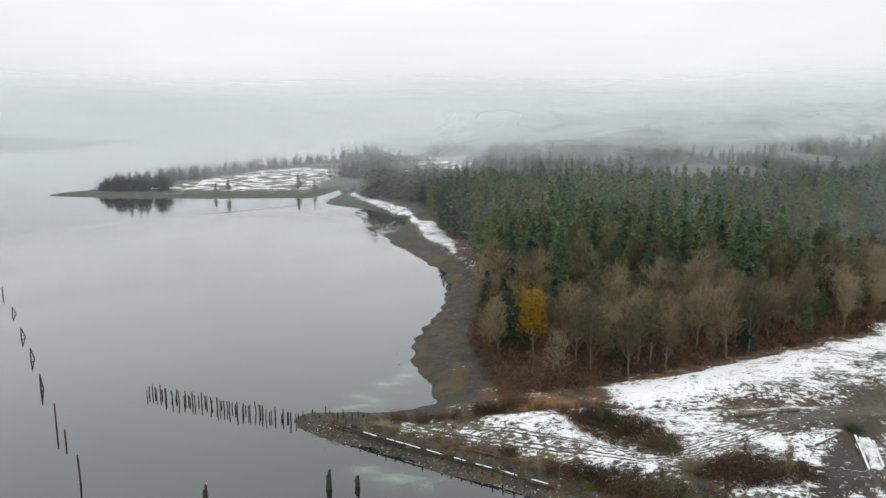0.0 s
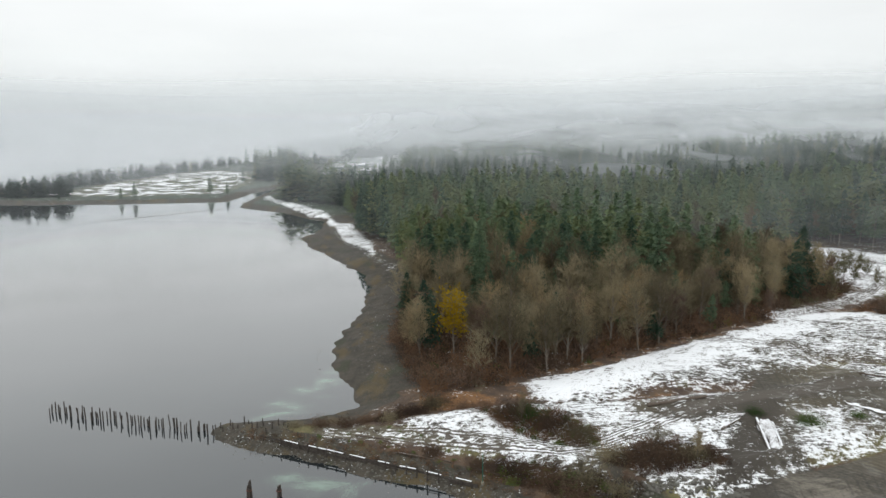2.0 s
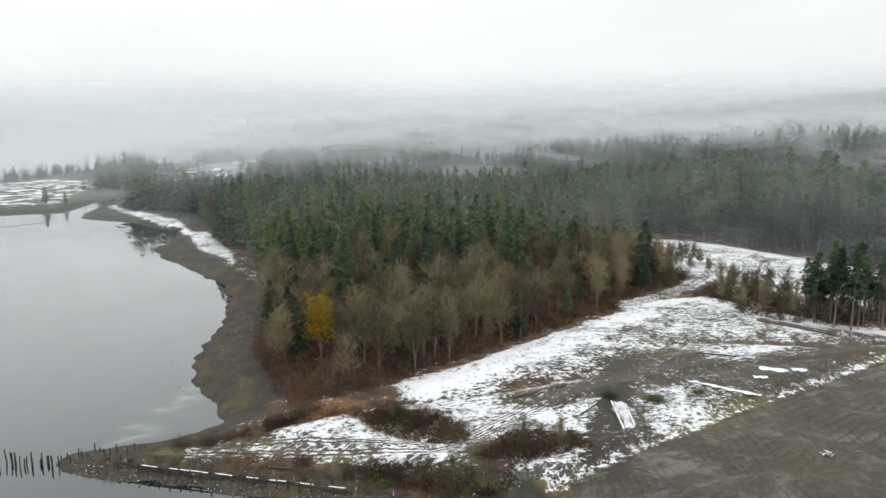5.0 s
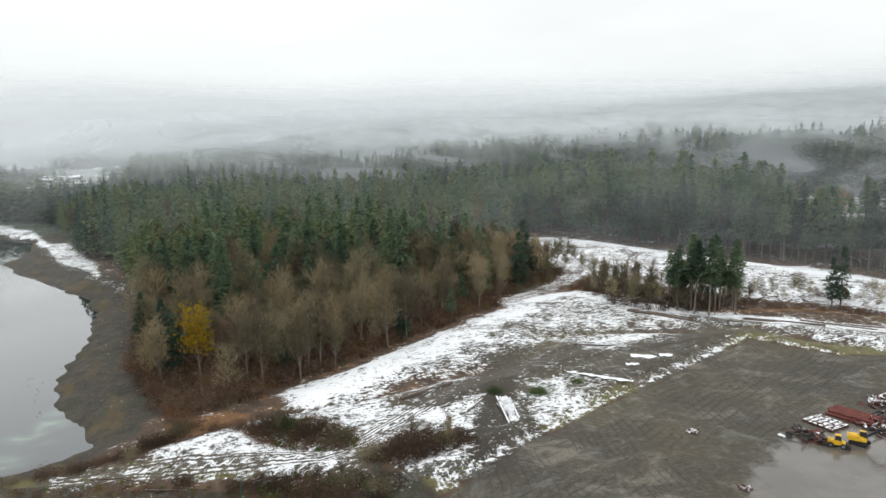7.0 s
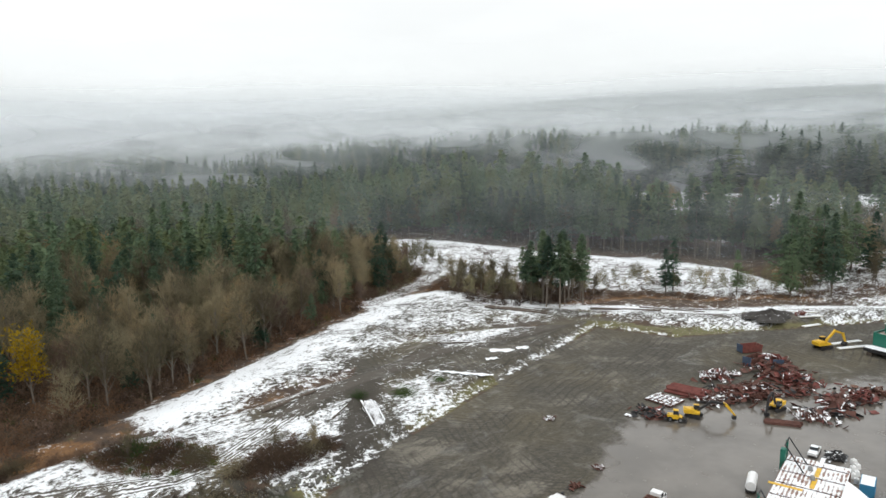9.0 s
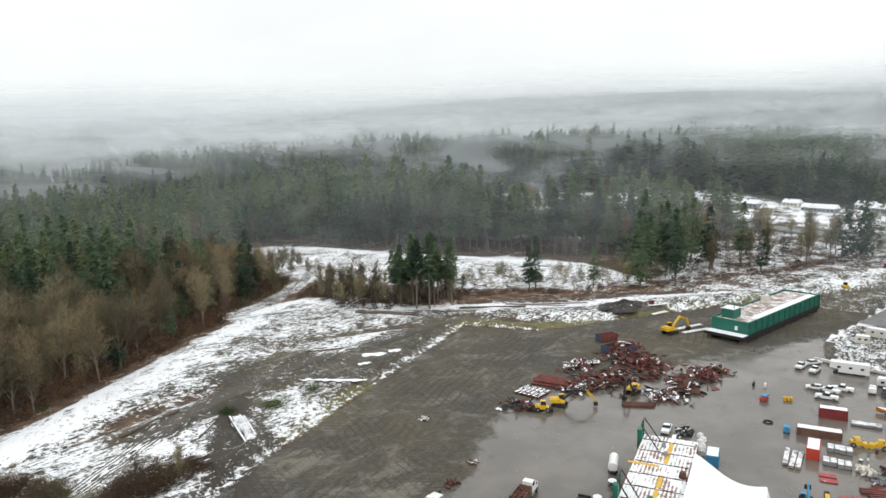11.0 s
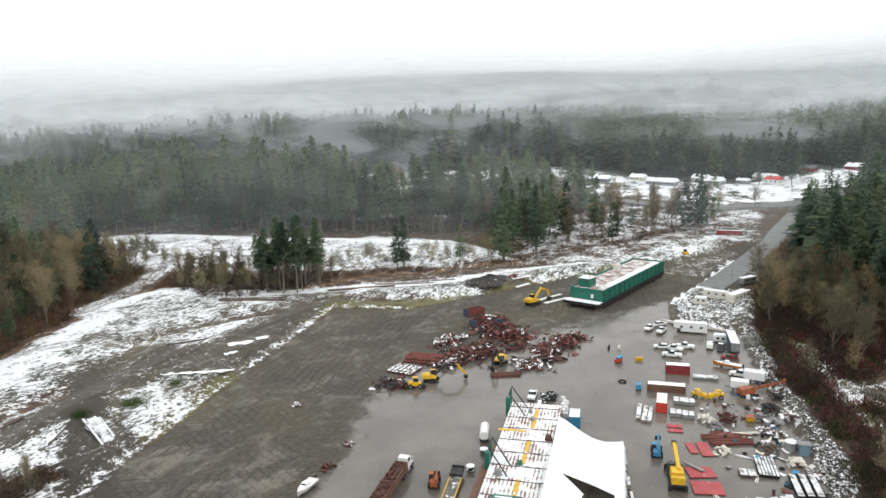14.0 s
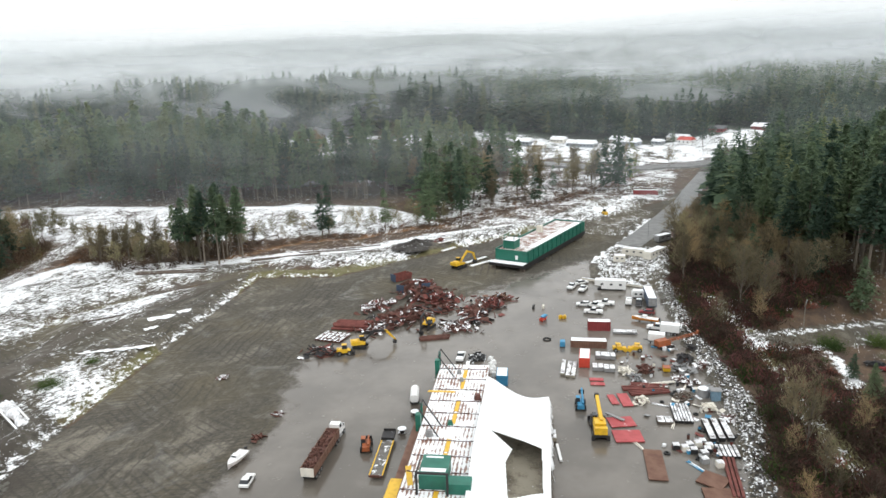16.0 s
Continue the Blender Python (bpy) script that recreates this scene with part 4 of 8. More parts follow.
CLUMP = [(158, 192), (152, 170), (160, 158), (183, 149), (200, 150), (199, 158), (188, 178), (176, 204)]


def stand(px, py, dz, sizes):
    """Places for plants: plan x, plan y, ground height plus dz, size."""
    px, py = np.asarray(px, float), np.asarray(py, float)
    return list(zip(px, py, height(px, py) + dz, sizes))


def mass(name, v, f, tint, material, label, category="forest"):
    """Many plants that nobody could count, in one mesh."""
    me = mesh_np(name, v, f, material)
    me.attributes.new("tint", 'FLOAT', 'POINT').data.foreach_set("value", tint)
    return tagged(new(name, me), label, category, "", "stuff")


def tree_set(name, label, group, kinds, places, seed):
    """Single trees that share a few built forms. kinds: lists of (part name, mesh)."""
    rng = random.Random(seed)
    protos = []
    for pieces in kinds:
        root = thing(name, label, "tree", group=group)
        for pname, me in pieces:
            part(pname, me, None, root)
        protos.append([root, False])
    for i, (x, y, z, s) in enumerate(places):
        slot = protos[i % len(protos)]
        x, y, z, s = x * SC, y * SC, z * SC, s * SC
        m = Matrix.LocRotScale((x, y, z), Euler((rng.uniform(-0.03, 0.03), rng.uniform(-0.03, 0.03), rng.uniform(0, 6.28))), None)
        if not slot[1]:
            ob, slot[1] = slot[0], True
            ob.matrix_basis = m @ Matrix.Diagonal((s, s, s, 1))
        else:
            ob = copy_thing(slot[0], m)
            ob.scale = (s, s, s * rng.uniform(0.92, 1.08))


def fir_kind(seed, tall, whorls, per, wide, bare, leaves=FIR):
    v, f = conifer_arrays(seed, tall, whorls, per, wide, bare, 3)
    crown = mesh_np("crown", v, f, leaves)
    b = Builder().tube((0, 0, -0.6), (0, 0, tall * 0.55), tall * 0.011 + 0.06, tall * 0.006, 7, False)
    b.tube((0, 0, tall * 0.55), (0, 0, tall * 0.97), tall * 0.006, 0.03, 5, False)
    return [("trunk", b.mesh("trunk", BARK)), ("crown", crown)]


def bare_kind(seed, tall, twigs, bark, **k):
    wood, v, f = bare_tree_arrays(seed, tall, **k)
    return [("trunk", wood.mesh("trunk", bark)), ("crown", mesh_np("crown", v, f, twigs))]


def at_plan(px, py, heading=0.0, dz=0.0):
    return pose(px * SC, py * SC, float(height(px, py)) * SC + dz, 0, 0, heading)


def build_woods():
    rng = np.random.default_rng(5)
    r_of = np.hypot
    # firs: the front rows are single trees, the depth of the wood is one mass
    x, y = scatter(WOOD_MAIN, 6.6, 11)
    d = coast(x, y)
    keep = (d > 14) & (signed(GLADE, x, y) < 0)
    x, y = x[keep], y[keep]
    edge = signed(WOOD_MAIN, x, y)
    z = height(x, y)
    r = r_of(x, y)
    size = rng.uniform(0.5, 1.14, len(x)) * (0.85 + 0.15 * smooth(0, 25, edge)) * (1.02 + 0.30 * smooth(30, 43, np.degrees(np.arctan2(x, y))))
    gap = rng.random(len(x)) < np.where(np.degrees(np.arctan2(x, y)) > 37, np.where(np.abs(signed(CLEARING, x, y)) < 45, 0.9, 0.78), 0.84)
    x, y, z, r, size = x[gap], y[gap], z[gap], r[gap], size[gap]
    order = np.argsort(r + rng.uniform(0, 25, len(r)))
    rim = (np.abs(signed(CLEARING, x, y)) < 34) & (x > 215) & (signed(CLEARING, x, y) < 3)
    edge_ids = [i for i in order if rim[i]][:92]
    others = [i for i in order if i not in set(edge_ids)]
    front, rest = others[:60], others[60:]
    rim_k = [fir_kind(6, 27, 24, 9, 0.19, 0.34, PINE), fir_kind(7, 26, 24, 9, 0.22, 0.26, PINE), fir_kind(8, 27, 24, 9, 0.17, 0.42, PINE), fir_kind(9, 25, 24, 9, 0.2, 0.3, FIR)]
    tree_set("fir_tree", "tall fir tree with bare lower trunk beside clearing", "firs round the clearing", rim_k,
             [(x[i], y[i], z[i] - 0.3, size[i]) for i in edge_ids], 2)
    fir_kinds = [fir_kind(1, 26, 26, 10, 0.24, 0.08), fir_kind(2, 27, 26, 10, 0.21, 0.12), fir_kind(3, 25, 25, 10, 0.26, 0.12), fir_kind(4, 24, 24, 9, 0.23, 0.28), fir_kind(5, 27, 24, 9, 0.18, 0.2)]
    tree_set("fir_tree", "tall dark green fir tree in dense wood", "firs of the wood", fir_kinds,
             [(x[i], y[i], z[i] - 0.3, size[i]) for i in front], 3)
    mid_k = [conifer_arrays(30 + s, 26, 17, 7, 0.18 + 0.035 * (s % 3), 0.12 + 0.06 * (s % 2), 4) for s in range(8)]
    low_k = [conifer_arrays(50 + s, 26, 13, 7, 0.22 + 0.03 * (s % 3), 0.1, 1) for s in range(6)]
    near = [i for i in rest if r[i] < 500]
    deep = [i for i in rest if r[i] >= 500]
    v, f, tn = spread_copies(mid_k, [(x[i], y[i], z[i] - 0.3, size[i]) for i in near], rng)
    mass("fir_wood", v, f, tn, FIR, "dense mass of dark green fir trees")
    v, f, tn = spread_copies(low_k, [(x[i], y[i], z[i] - 0.3, size[i]) for i in deep], rng)
    mass("fir_wood", v, f, tn, FAR_FIR, "misty deeper mass of fir trees")
    # woods that climb the hills, coarser with distance
    far_k = [conifer_arrays(70 + s, 26, 8, 4, 0.30 + 0.03 * (s % 3), 0.06, 1) for s in range(6)]
    a = rng.uniform(radians(-9), radians(106), 30000)
    rr = 330 + 850 * rng.uniform(0, 1, len(a)) ** 1.1
    px, py = np.sin(a) * rr, np.cos(a) * rr
    ok = (coast(px, py) > 30) & (signed(WOOD_MAIN, px, py) < 0) & (signed(GLADE, px, py) < -4) & (signed(VERGE, px, py) < -3) & (signed(CLEARING, px, py) < -3) & (signed(YARD, px, py) < -25) & (signed(WOOD_EAST, px, py) < 0) & (along(HIGHWAY, px, py) > 12) & (signed(REAR, px, py) < -4) & (signed(TOWN, px, py) < 0) & (signed(SPIT_FIELD, px, py) < -30)
    ok &= (ripple(px, py, 0.011, 1.0) + ripple(px, py, 0.03, 0.3) * 0.5) > -0.75
    px, py = px[ok][:13000], py[ok][:13000]
    pz = height(px, py)
    close = np.hypot(px, py) < 520
    edge_k = [conifer_arrays(80 + s, 26, 12, 6, 0.19 + 0.03 * (s % 3), 0.14, 4) for s in range(5)]
    v, f, tn = spread_copies(edge_k, list(zip(px[close], py[close], pz[close], rng.uniform(0.6, 1.15, close.sum()))), rng)
    mass("hill_wood", v, f, tn, PINE, "fir wood on the rising ground behind the clearing")
    px, py, pz = px[~close], py[~close], pz[~close]
    v, f, tn = spread_copies(far_k, [(p, q, h, s) for p, q, h, s in zip(px, py, pz, rng.uniform(0.75, 1.3, len(px)))], rng)
    mass("hill_wood", v, f, tn, FAR_FIR, "misty fir woods climbing the low hills")
    ridge_k = [conifer_arrays(90 + s, 30, 3, 4, 0.3, 0.0, 1) for s in range(4)]
    a = rng.uniform(radians(-8), radians(106), 14000)
    rr = rng.uniform(1500, 2700, len(a))
    px, py = np.sin(a) * rr, np.cos(a) * rr
    ok = (coast(px, py) > 40) & (along(HILL_FIELD, px, py) > 24)
    px, py = px[ok], py[ok]
    v, f, tn = spread_copies(ridge_k, [(p, q, h - 1, s) for p, q, h, s in zip(px, py, height(px, py), rng.uniform(0.7, 1.25, len(px)))], rng)
    mass("ridge_wood", v, f, tn, FAR_FIR, "far wooded ridge fading into cloud")
    a = rng.uniform(radians(-6.5), radians(28), 5200)
    rr = rng.uniform(850, 2500, len(a))
    px, py = np.sin(a) * rr, np.cos(a) * rr
    ok = (coast(px, py) > 20) & (signed(TOWN, px, py) < 0) & (along(HILL_FIELD, px, py) > 24) & (ripple(px, py, 0.02, 0.6) > -0.5)
    px, py = px[ok], py[ok]
    v, f, tn = spread_copies(far_k, stand(px, py, -0.5, rng.uniform(0.7, 1.2, len(px))), rng)
    mass("ridge_wood", v, f, tn, FAR_FIR, "misty wooded slopes behind the inlet town")
    # far spit and the shore by the inlet
    places = []
    for line, n, w in (([(-335, 672), (-322, 700), (-308, 740), (-298, 790)], 130, 9), ([(-330, 668), (-300, 650), (-262, 652)], 90, 7),
                       ([(-290, 800), (-285, 880), (-270, 960), (-250, 1060), (-215, 1240)], 160, 12), ([(-115, 830), (-85, 860), (-60, 800)], 120, 20),
                       ([(-42, 700), (-12, 640), (6, 560)], 110, 9), ([(-200, 1250), (-100, 1300), (-30, 1250)], 70, 30)):
        for _ in range(n):
            k = rng.integers(0, len(line) - 1)
            t = rng.random()
            p = (line[k][0] + (line[k + 1][0] - line[k][0]) * t + rng.normal(0, w * 0.5), line[k][1] + (line[k + 1][1] - line[k][1]) * t + rng.normal(0, w * 0.5))
            places.append((p[0], p[1], float(height(p[0], p[1])) - 0.2, rng.uniform(0.42, 0.82) * (0.35 + 0.65 * float(smooth(-345, -295, p[0])))))
    round_k = [conifer_arrays(200 + q, 24, 12, 7, 0.36, 0.04, 1) for q in range(4)]
    v, f, tn = spread_copies(round_k, places, rng)
    mass("spit_wood", v, f, tn, FAR_FIR, "row of fir trees along the low sand spit")
    lone = [(-207, 632, 0.38), (-196, 634, 0.55), (-140, 672, 0.6), (-122, 660, 0.42), (-258, 632, 0.2)]
    tree_set("fir_tree", "lone small fir tree on the snowy spit", "firs on the spit", fir_kinds[:2],
             [(p, q, float(height(p, q)) - 0.2, s) for p, q, s in lone], 8)
    # wood on the bank south of the yard
    x, y = scatter(WOOD_SOUTH, 7.0, 21)
    z = height(x, y)
    s = rng.uniform(0.8, 1.2, len(x))
    order = np.argsort(r_of(x, y))
    south_k = [fir_kind(41, 31, 30, 11, 0.15, 0.36, PINE), fir_kind(42, 28, 28, 11, 0.18, 0.42, PINE), fir_kind(43, 31, 30, 11, 0.145, 0.46, PINE), fir_kind(44, 27, 28, 11, 0.17, 0.3, PINE)]
    tree_set("fir_tree", "tall fir tree with bare lower trunk on the bank", "firs on the bank", south_k,
             [(x[i], y[i], z[i] - 0.3, s[i]) for i in order[:62]], 4)
    v, f, tn = spread_copies(low_k, [(x[i], y[i], z[i], s[i]) for i in order[62:400]], rng)
    mass("bank_wood", v, f, tn, PINE, "dense fir wood behind the yard's bank")
    # loose trees between the yard and the highway
    east = [(211, 133, 0.6), (217, 134, 0.75), (226, 115, 0.55), (236, 101.5, 0.8), (248, 93, 0.9), (292, 95, 0.95), (303, 86, 0.9), (288, 74, 0.7), (266, 100, 0.95), (272, 106, 1.05),
            (281, 102, 0.9), (330, 76, 0.45), (256, 106, 1.0), (300, 106, 1.05), (362, 60, 0.5), (262, 114, 1.1), (276, 118, 1.1), (290, 116, 1.0), (470, 30, 0.5), (474, 8, 0.6), (458, 12, 0.65), (440, 60, 0.45), (490, 70, 0.5)]
    tree_set("fir_tree", "slender fir tree beside the snowy verge", "firs by the highway", [fir_kind(61, 24, 24, 8, 0.2, 0.22, PINE), fir_kind(62, 22, 22, 8, 0.22, 0.15)],
             [(p, q, float(height(p, q)) - 0.3, k * 1.18) for p, q, k in east], 6)
    x, y = scatter([(164, 150), (170, 168), (177, 173), (184, 152), (181, 141), (171, 143)], 4.6, 32)
    tree_set("fir_tree", "slim fir tree with long bare trunk in a small clump", "firs of the clump",
             [fir_kind(63, 25, 22, 9, 0.21, 0.42, PINE), fir_kind(64, 23, 20, 9, 0.24, 0.48, PINE), fir_kind(65, 24, 20, 9, 0.2, 0.36, FIR)],
             stand(x, y, -0.3, rng.uniform(0.65, 1.08, len(x))), 7)
    # leafless wood
    bare_kinds = [bare_kind(101, 20, TWIG, BARK), bare_kind(102, 19, TWIG, PALE_BARK, spread=0.2, up=1.0), bare_kind(103, 16, TWIG_MOSS, BARK, spread=0.36, up=0.5),
                  bare_kind(104, 22, TWIG, BARK, spread=0.2, up=1.0), bare_kind(105, 13, TWIG_RED, BARK, spread=0.3), bare_kind(106, 18, TWIG, BARK, spread=0.3, up=0.6)]
    x, y = scatter(WOOD_BARE, 5.6, 41)
    k = (coast(x, y) > 15) & (along([(17, 138), (20, 156), (23.5, 175)], x, y) > 7)
    pl = stand(x[k], y[k], -0.2, rng.uniform(0.6, 1.15, k.sum()))
    rng.shuffle(pl)
    tree_set("bare_tree", "leafless alder tree with grey-brown twigs", "leafless trees", bare_kinds, pl[:190], 9)
    low_twigs = [bare_tree_arrays(110 + s, 17, 0.3, 3, 4, 0.8, 0.03)[1:] for s in range(4)]
    v, f, tn = spread_copies(low_twigs, pl[190::2], rng)
    mass("bare_wood", v, f, tn, TWIG, "thicket of leafless alder crowns")
    # a few young firs among the alders
    pl = [(30, 200, 0.35), (52, 190, 0.3), (66, 205, 0.5), (88, 200, 0.35), (120, 214, 0.55), (140, 220, 0.4), (104, 210, 0.3), (36, 178, 0.3), (74, 188, 0.28), (158, 236, 0.5), (22, 236, 0.7), (30, 230, 0.8), (38, 226, 0.75)]
    tree_set("fir_tree", "young fir tree among leafless alders", "young firs", fir_kinds[:3], [(p, q, float(height(p, q)) - 0.2, k * 1.3) for p, q, k in pl], 18)
    x, y = scatter(BRUSH_SOUTH, 6.0, 42)
    k = (signed(OPEN_LOT, x, y) < -2) & (along(GREEN_STRIP, x, y) > 4) & (signed(BANK, x, y) < -2)
    pl = stand(x[k], y[k], -0.2, rng.uniform(0.3, 0.6, k.sum()) * (1 + 0.6 * smooth(140, 180, x[k])))
    rng.shuffle(pl)
    tree_set("bare_tree", "low leafless tree on the brushy bank", "leafless trees on the bank", bare_kinds, pl[:52], 10)
    v, f, tn = spread_copies(low_twigs, pl[52:], rng)
    mass("bare_wood", v, f, tn, TWIG, "thicket of leafless trees on the bank")
    x, y = scatter(VERGE, 15, 43)
    tree_set("bare_tree", "leafless tree beside the highway verge", "leafless trees by the highway", bare_kinds[:4],
             stand(x, y, -0.2, rng.uniform(0.6, 1.0, len(x))), 12)
    x, y = scatter(CLUMP, 6.2, 44)
    tree_set("bare_tree", "leafless tree in the small clump", "leafless trees of the clump", bare_kinds[1:4],
             stand(x, y, -0.2, rng.uniform(0.4, 0.72, len(x))), 13)
    pl = [(176, -12, 0.45), (190, -8, 0.55), (200, -3, 0.5), (182, -22, 0.5), (214, 0, 0.45), (136, -24.5, 0.22), (126, -26, 0.3), (113, -28, 0.4), (172, -31, 0.5), (230, 4, 0.45), (124, -31, 0.4)]
    tree_set("fir_tree", "young bushy fir tree on the bank", "young firs on the bank", fir_kinds[:3], [(p, q, float(height(p, q)) - 0.2, k) for p, q, k in pl], 28)
    x, y = scatter(WOOD_BARE, 17, 47)
    k = (coast(x, y) > 16) & (along([(17, 138), (20, 156), (23.5, 175)], x, y) > 7)
    tree_set("fir_tree", "dark fir tree standing among leafless alders", "firs among the alders", fir_kinds[1:4], stand(x[k], y[k], -0.2, rng.uniform(0.4, 0.95, k.sum())), 19)
    x, y = scatter([(190, 184), (196, 155), (220, 116), (238, 94), (248, 98), (230, 126), (208, 162), (200, 188)], 5, 48)
    v, f, tn = spread_copies(low_twigs, stand(x, y, -0.1, rng.uniform(0.3, 0.6, len(x))), rng)
    mass("bare_wood", v, f, tn, TWIG_MOSS, "thin leafless scrub beside the clearing")
    # leafless crowns that stand among the firs
    soft = [bare_tree_arrays(120 + s, 19, 0.2, 3, 6, 1.0, 0.05)[1:] for s in range(3)]
    x, y = scatter(WOOD_MAIN, 17, 45)
    k = (np.hypot(x, y) < 470) & (coast(x, y) > 20)
    v, f, tn = spread_copies(soft, stand(x[k], y[k], +1, rng.uniform(0.8, 1.15, k.sum())), rng)
    mass("bare_wood", v, f, tn, TWIG, "leafless crowns among the firs")
    x, y = scatter([(178, 214), (190, 240), (186, 300), (200, 318), (172, 290), (160, 262), (168, 235)], 6, 46)
    v, f, tn = spread_copies(soft, stand(x, y, 0, rng.uniform(0.4, 0.65, len(x))), rng)
    mass("bare_wood", v, f, tn, TWIG_MOSS, "low willow scrub beside the clearing")
    # the yellow maple
    wood, v, f = bare_tree_arrays(131, 15, 0.2, 3, 4, 0.7, 0.04)
    v2, f2 = [], []
    lr = np.random.default_rng(3)
    for q in v.reshape(-1, 3, 3)[:, 2]:
        if lr.random() < 0.25:
            continue
        for _ in range(2):
            c = q + lr.normal(0, 0.35, 3)
            d1, d2 = lr.normal(0, 0.17, 3), lr.normal(0, 0.17, 3)
            o = len(v2)
            v2 += [c, c + d1, c + d1 + d2, c + d2]
            f2.append((o, o + 1, o + 2, o + 3))
    o = thing("maple_tree", "maple tree with bright yellow autumn leaves", "tree", pose(23.0 * SC, 170 * SC, 3.4, 0, 0, 40) @ Matrix.Diagonal((1.6, 1.6, 1.55, 1)))
    part("trunk", wood, BARK, o)
    part("crown", mesh_np("crown", v2, f2, GOLD), None, o, "bright yellow leaves")
    # undergrowth
    tangle = [clump_arrays(140 + s, 2.6, 150, 2.0, 0.26) for s in range(4)]
    hedge = [clump_arrays(150 + s, 2.4, 150, 1.2, 0.30) for s in range(3)]

    def under(poly, step, seed, lo, hi, mat, label, kinds=tangle, clear=None, back=13):
        px, py = scatter(poly, step, seed)
        k = coast(px, py) > back
        if clear is not None:
            k &= along(clear, px, py) > 4
        if clear is not None:
            k &= (signed(LAWN, px, py) < -1) & (along(LANE, px, py) > 5) & (along(GREEN_STRIP, px, py) > 2.2)
        lot = np.where(signed(OPEN_LOT, px[k], py[k]) > 0, 0.5, 1.0) if clear is not None else 1.0
        places = stand(px[k], py[k], -0.1, rng.uniform(lo, hi, k.sum()) * lot)
        w, g, t = spread_copies(kinds, places, rng)
        mass("undergrowth", w, g, t, mat, label, "undergrowth")
    edge_strip = WOOD_BARE
    under(edge_strip, 3.0, 61, 0.7, 1.5, BRAMBLE, "brown brambles under leafless trees")
    under(edge_strip, 5.0, 62, 0.6, 1.4, TWIG_RED, "reddish scrub under leafless trees")
    under(edge_strip, 9.0, 63, 0.3, 0.7, BUSH_G, "green undergrowth under leafless trees")
    shore_strip = [(7, 150), (12, 190), (16, 226), (21, 266), (27, 262), (22, 225), (18, 190), (14, 152), (20, 140), (6, 133), (2, 136)]
    under(shore_strip, 2.6, 64, 0.5, 1.0, BRAMBLE, "brown brambles along the beach top")
    under(BRUSH_SOUTH, 2.5, 65, 0.8, 1.6, BRAMBLE, "brown bramble thicket on the bank", tangle, DRIVEWAY)
    under(BRUSH_SOUTH, 4.0, 66, 0.9, 1.7, DOGWOOD, "dark red dogwood thicket on the bank", hedge, DRIVEWAY)
    under(BRUSH_SOUTH, 4.2, 67, 0.7, 1.4, BUSH_G, "green ivy and scrub on the bank", hedge, DRIVEWAY)
    under([(172, -8), (226, 8), (262, 9), (300, 6), (300, -14), (240, -20), (180, -20)], 4.5, 68, 0.8, 1.4, BRAMBLE, "bramble thicket under the firs")
    under(WOOD_EAST, 7.0, 69, 0.5, 1.0, BRAMBLE, "brown scrub beside the highway")
    under([(238, 98), (262, 88), (284, 68), (330, 50), (372, 36), (372, 44), (324, 60), (284, 76), (262, 95), (240, 106), (200, 146), (184, 152), (184, 146), (198, 140)], 2.6, 70, 0.35, 0.7, TWIG_RED, "low reddish scrub along the verge")
    under([(132, 200), (150, 208), (172, 222), (176, 230), (172, 262), (150, 250), (128, 206)], 3.0, 96, 0.5, 1.0, TWIG_MOSS, "thin mossy scrub beside the track")
    under([(152, 198), (160, 200), (178, 212), (184, 200), (176, 182), (160, 190)], 2.8, 97, 0.45, 0.9, BRAMBLE, "brown brambles beside the track")
    under(CLUMP, 3.0, 71, 0.5, 0.9, BRAMBLE, "brown brambles under the clump")
    for n, poly in enumerate(([(23, 130), (30, 131), (38, 129), (43, 118), (41, 112), (32, 115), (26, 122)], [(40, 106), (49, 112), (56, 110), (62, 107), (60, 101), (45, 99)],
                              [(22, 112), (30, 109), (36, 104), (44, 97), (39, 94), (29, 101), (20, 108)], [(1, 133), (10, 137), (14, 136), (8, 131)])):
        under(poly, 1.3, 72 + n, 0.3, 0.6, BRAMBLE, "dark brown bramble patch on the snowy ground", back=5)
        under(poly, 2.6, 82 + n, 0.3, 0.65, TWIG_RED if n % 2 else BUSH_G, "low scrub in the bramble patch", hedge, None, 5)
    under([(-24, 134), (-10, 128), (2, 122.5), (14, 115), (24, 107), (34, 100), (32, 97.5), (22, 103), (12, 111), (0, 118), (-12, 125), (-26, 131)], 1.5, 92, 0.2, 0.42, BRAMBLE, "dark brambles behind the timber shoring", back=3)
    under([(-8, 131), (6, 137), (20, 143), (27, 134), (14, 128), (0, 127)], 2.4, 93, 0.18, 0.42, BRAMBLE, "low brown brambles behind the beach", back=4)
    under([(-14, 131), (4, 129), (22, 116), (34, 104), (40, 99), (34, 97), (20, 108), (2, 121)], 3.4, 94, 0.15, 0.32, BUSH_G, "low green scrub along the spit", hedge, None, 4)
    pl = [(50, 108, 0.26), (53, 107, 0.3), (57, 106, 0.24), (46, 106, 0.25), (30, 124, 0.28), (26, 127, 0.3), (35, 103, 0.22), (41, 99, 0.24), (55, 103, 0.25)]
    tree_set("bare_tree", "thin leafless sapling in a bramble patch", "leafless saplings", bare_kinds[3:5], [(p, q, float(height(p, q)) - 0.1, s) for p, q, s in pl], 14)
    # single shrubs on the spit and the knoll
    shrub_meshes = [mesh_np("shrub", *clump_arrays(160 + s, 3.0, 1700, 1.3, 0.13), mat) for s, mat in enumerate((BRAMBLE, BRAMBLE, TWIG, BUSH_G))]
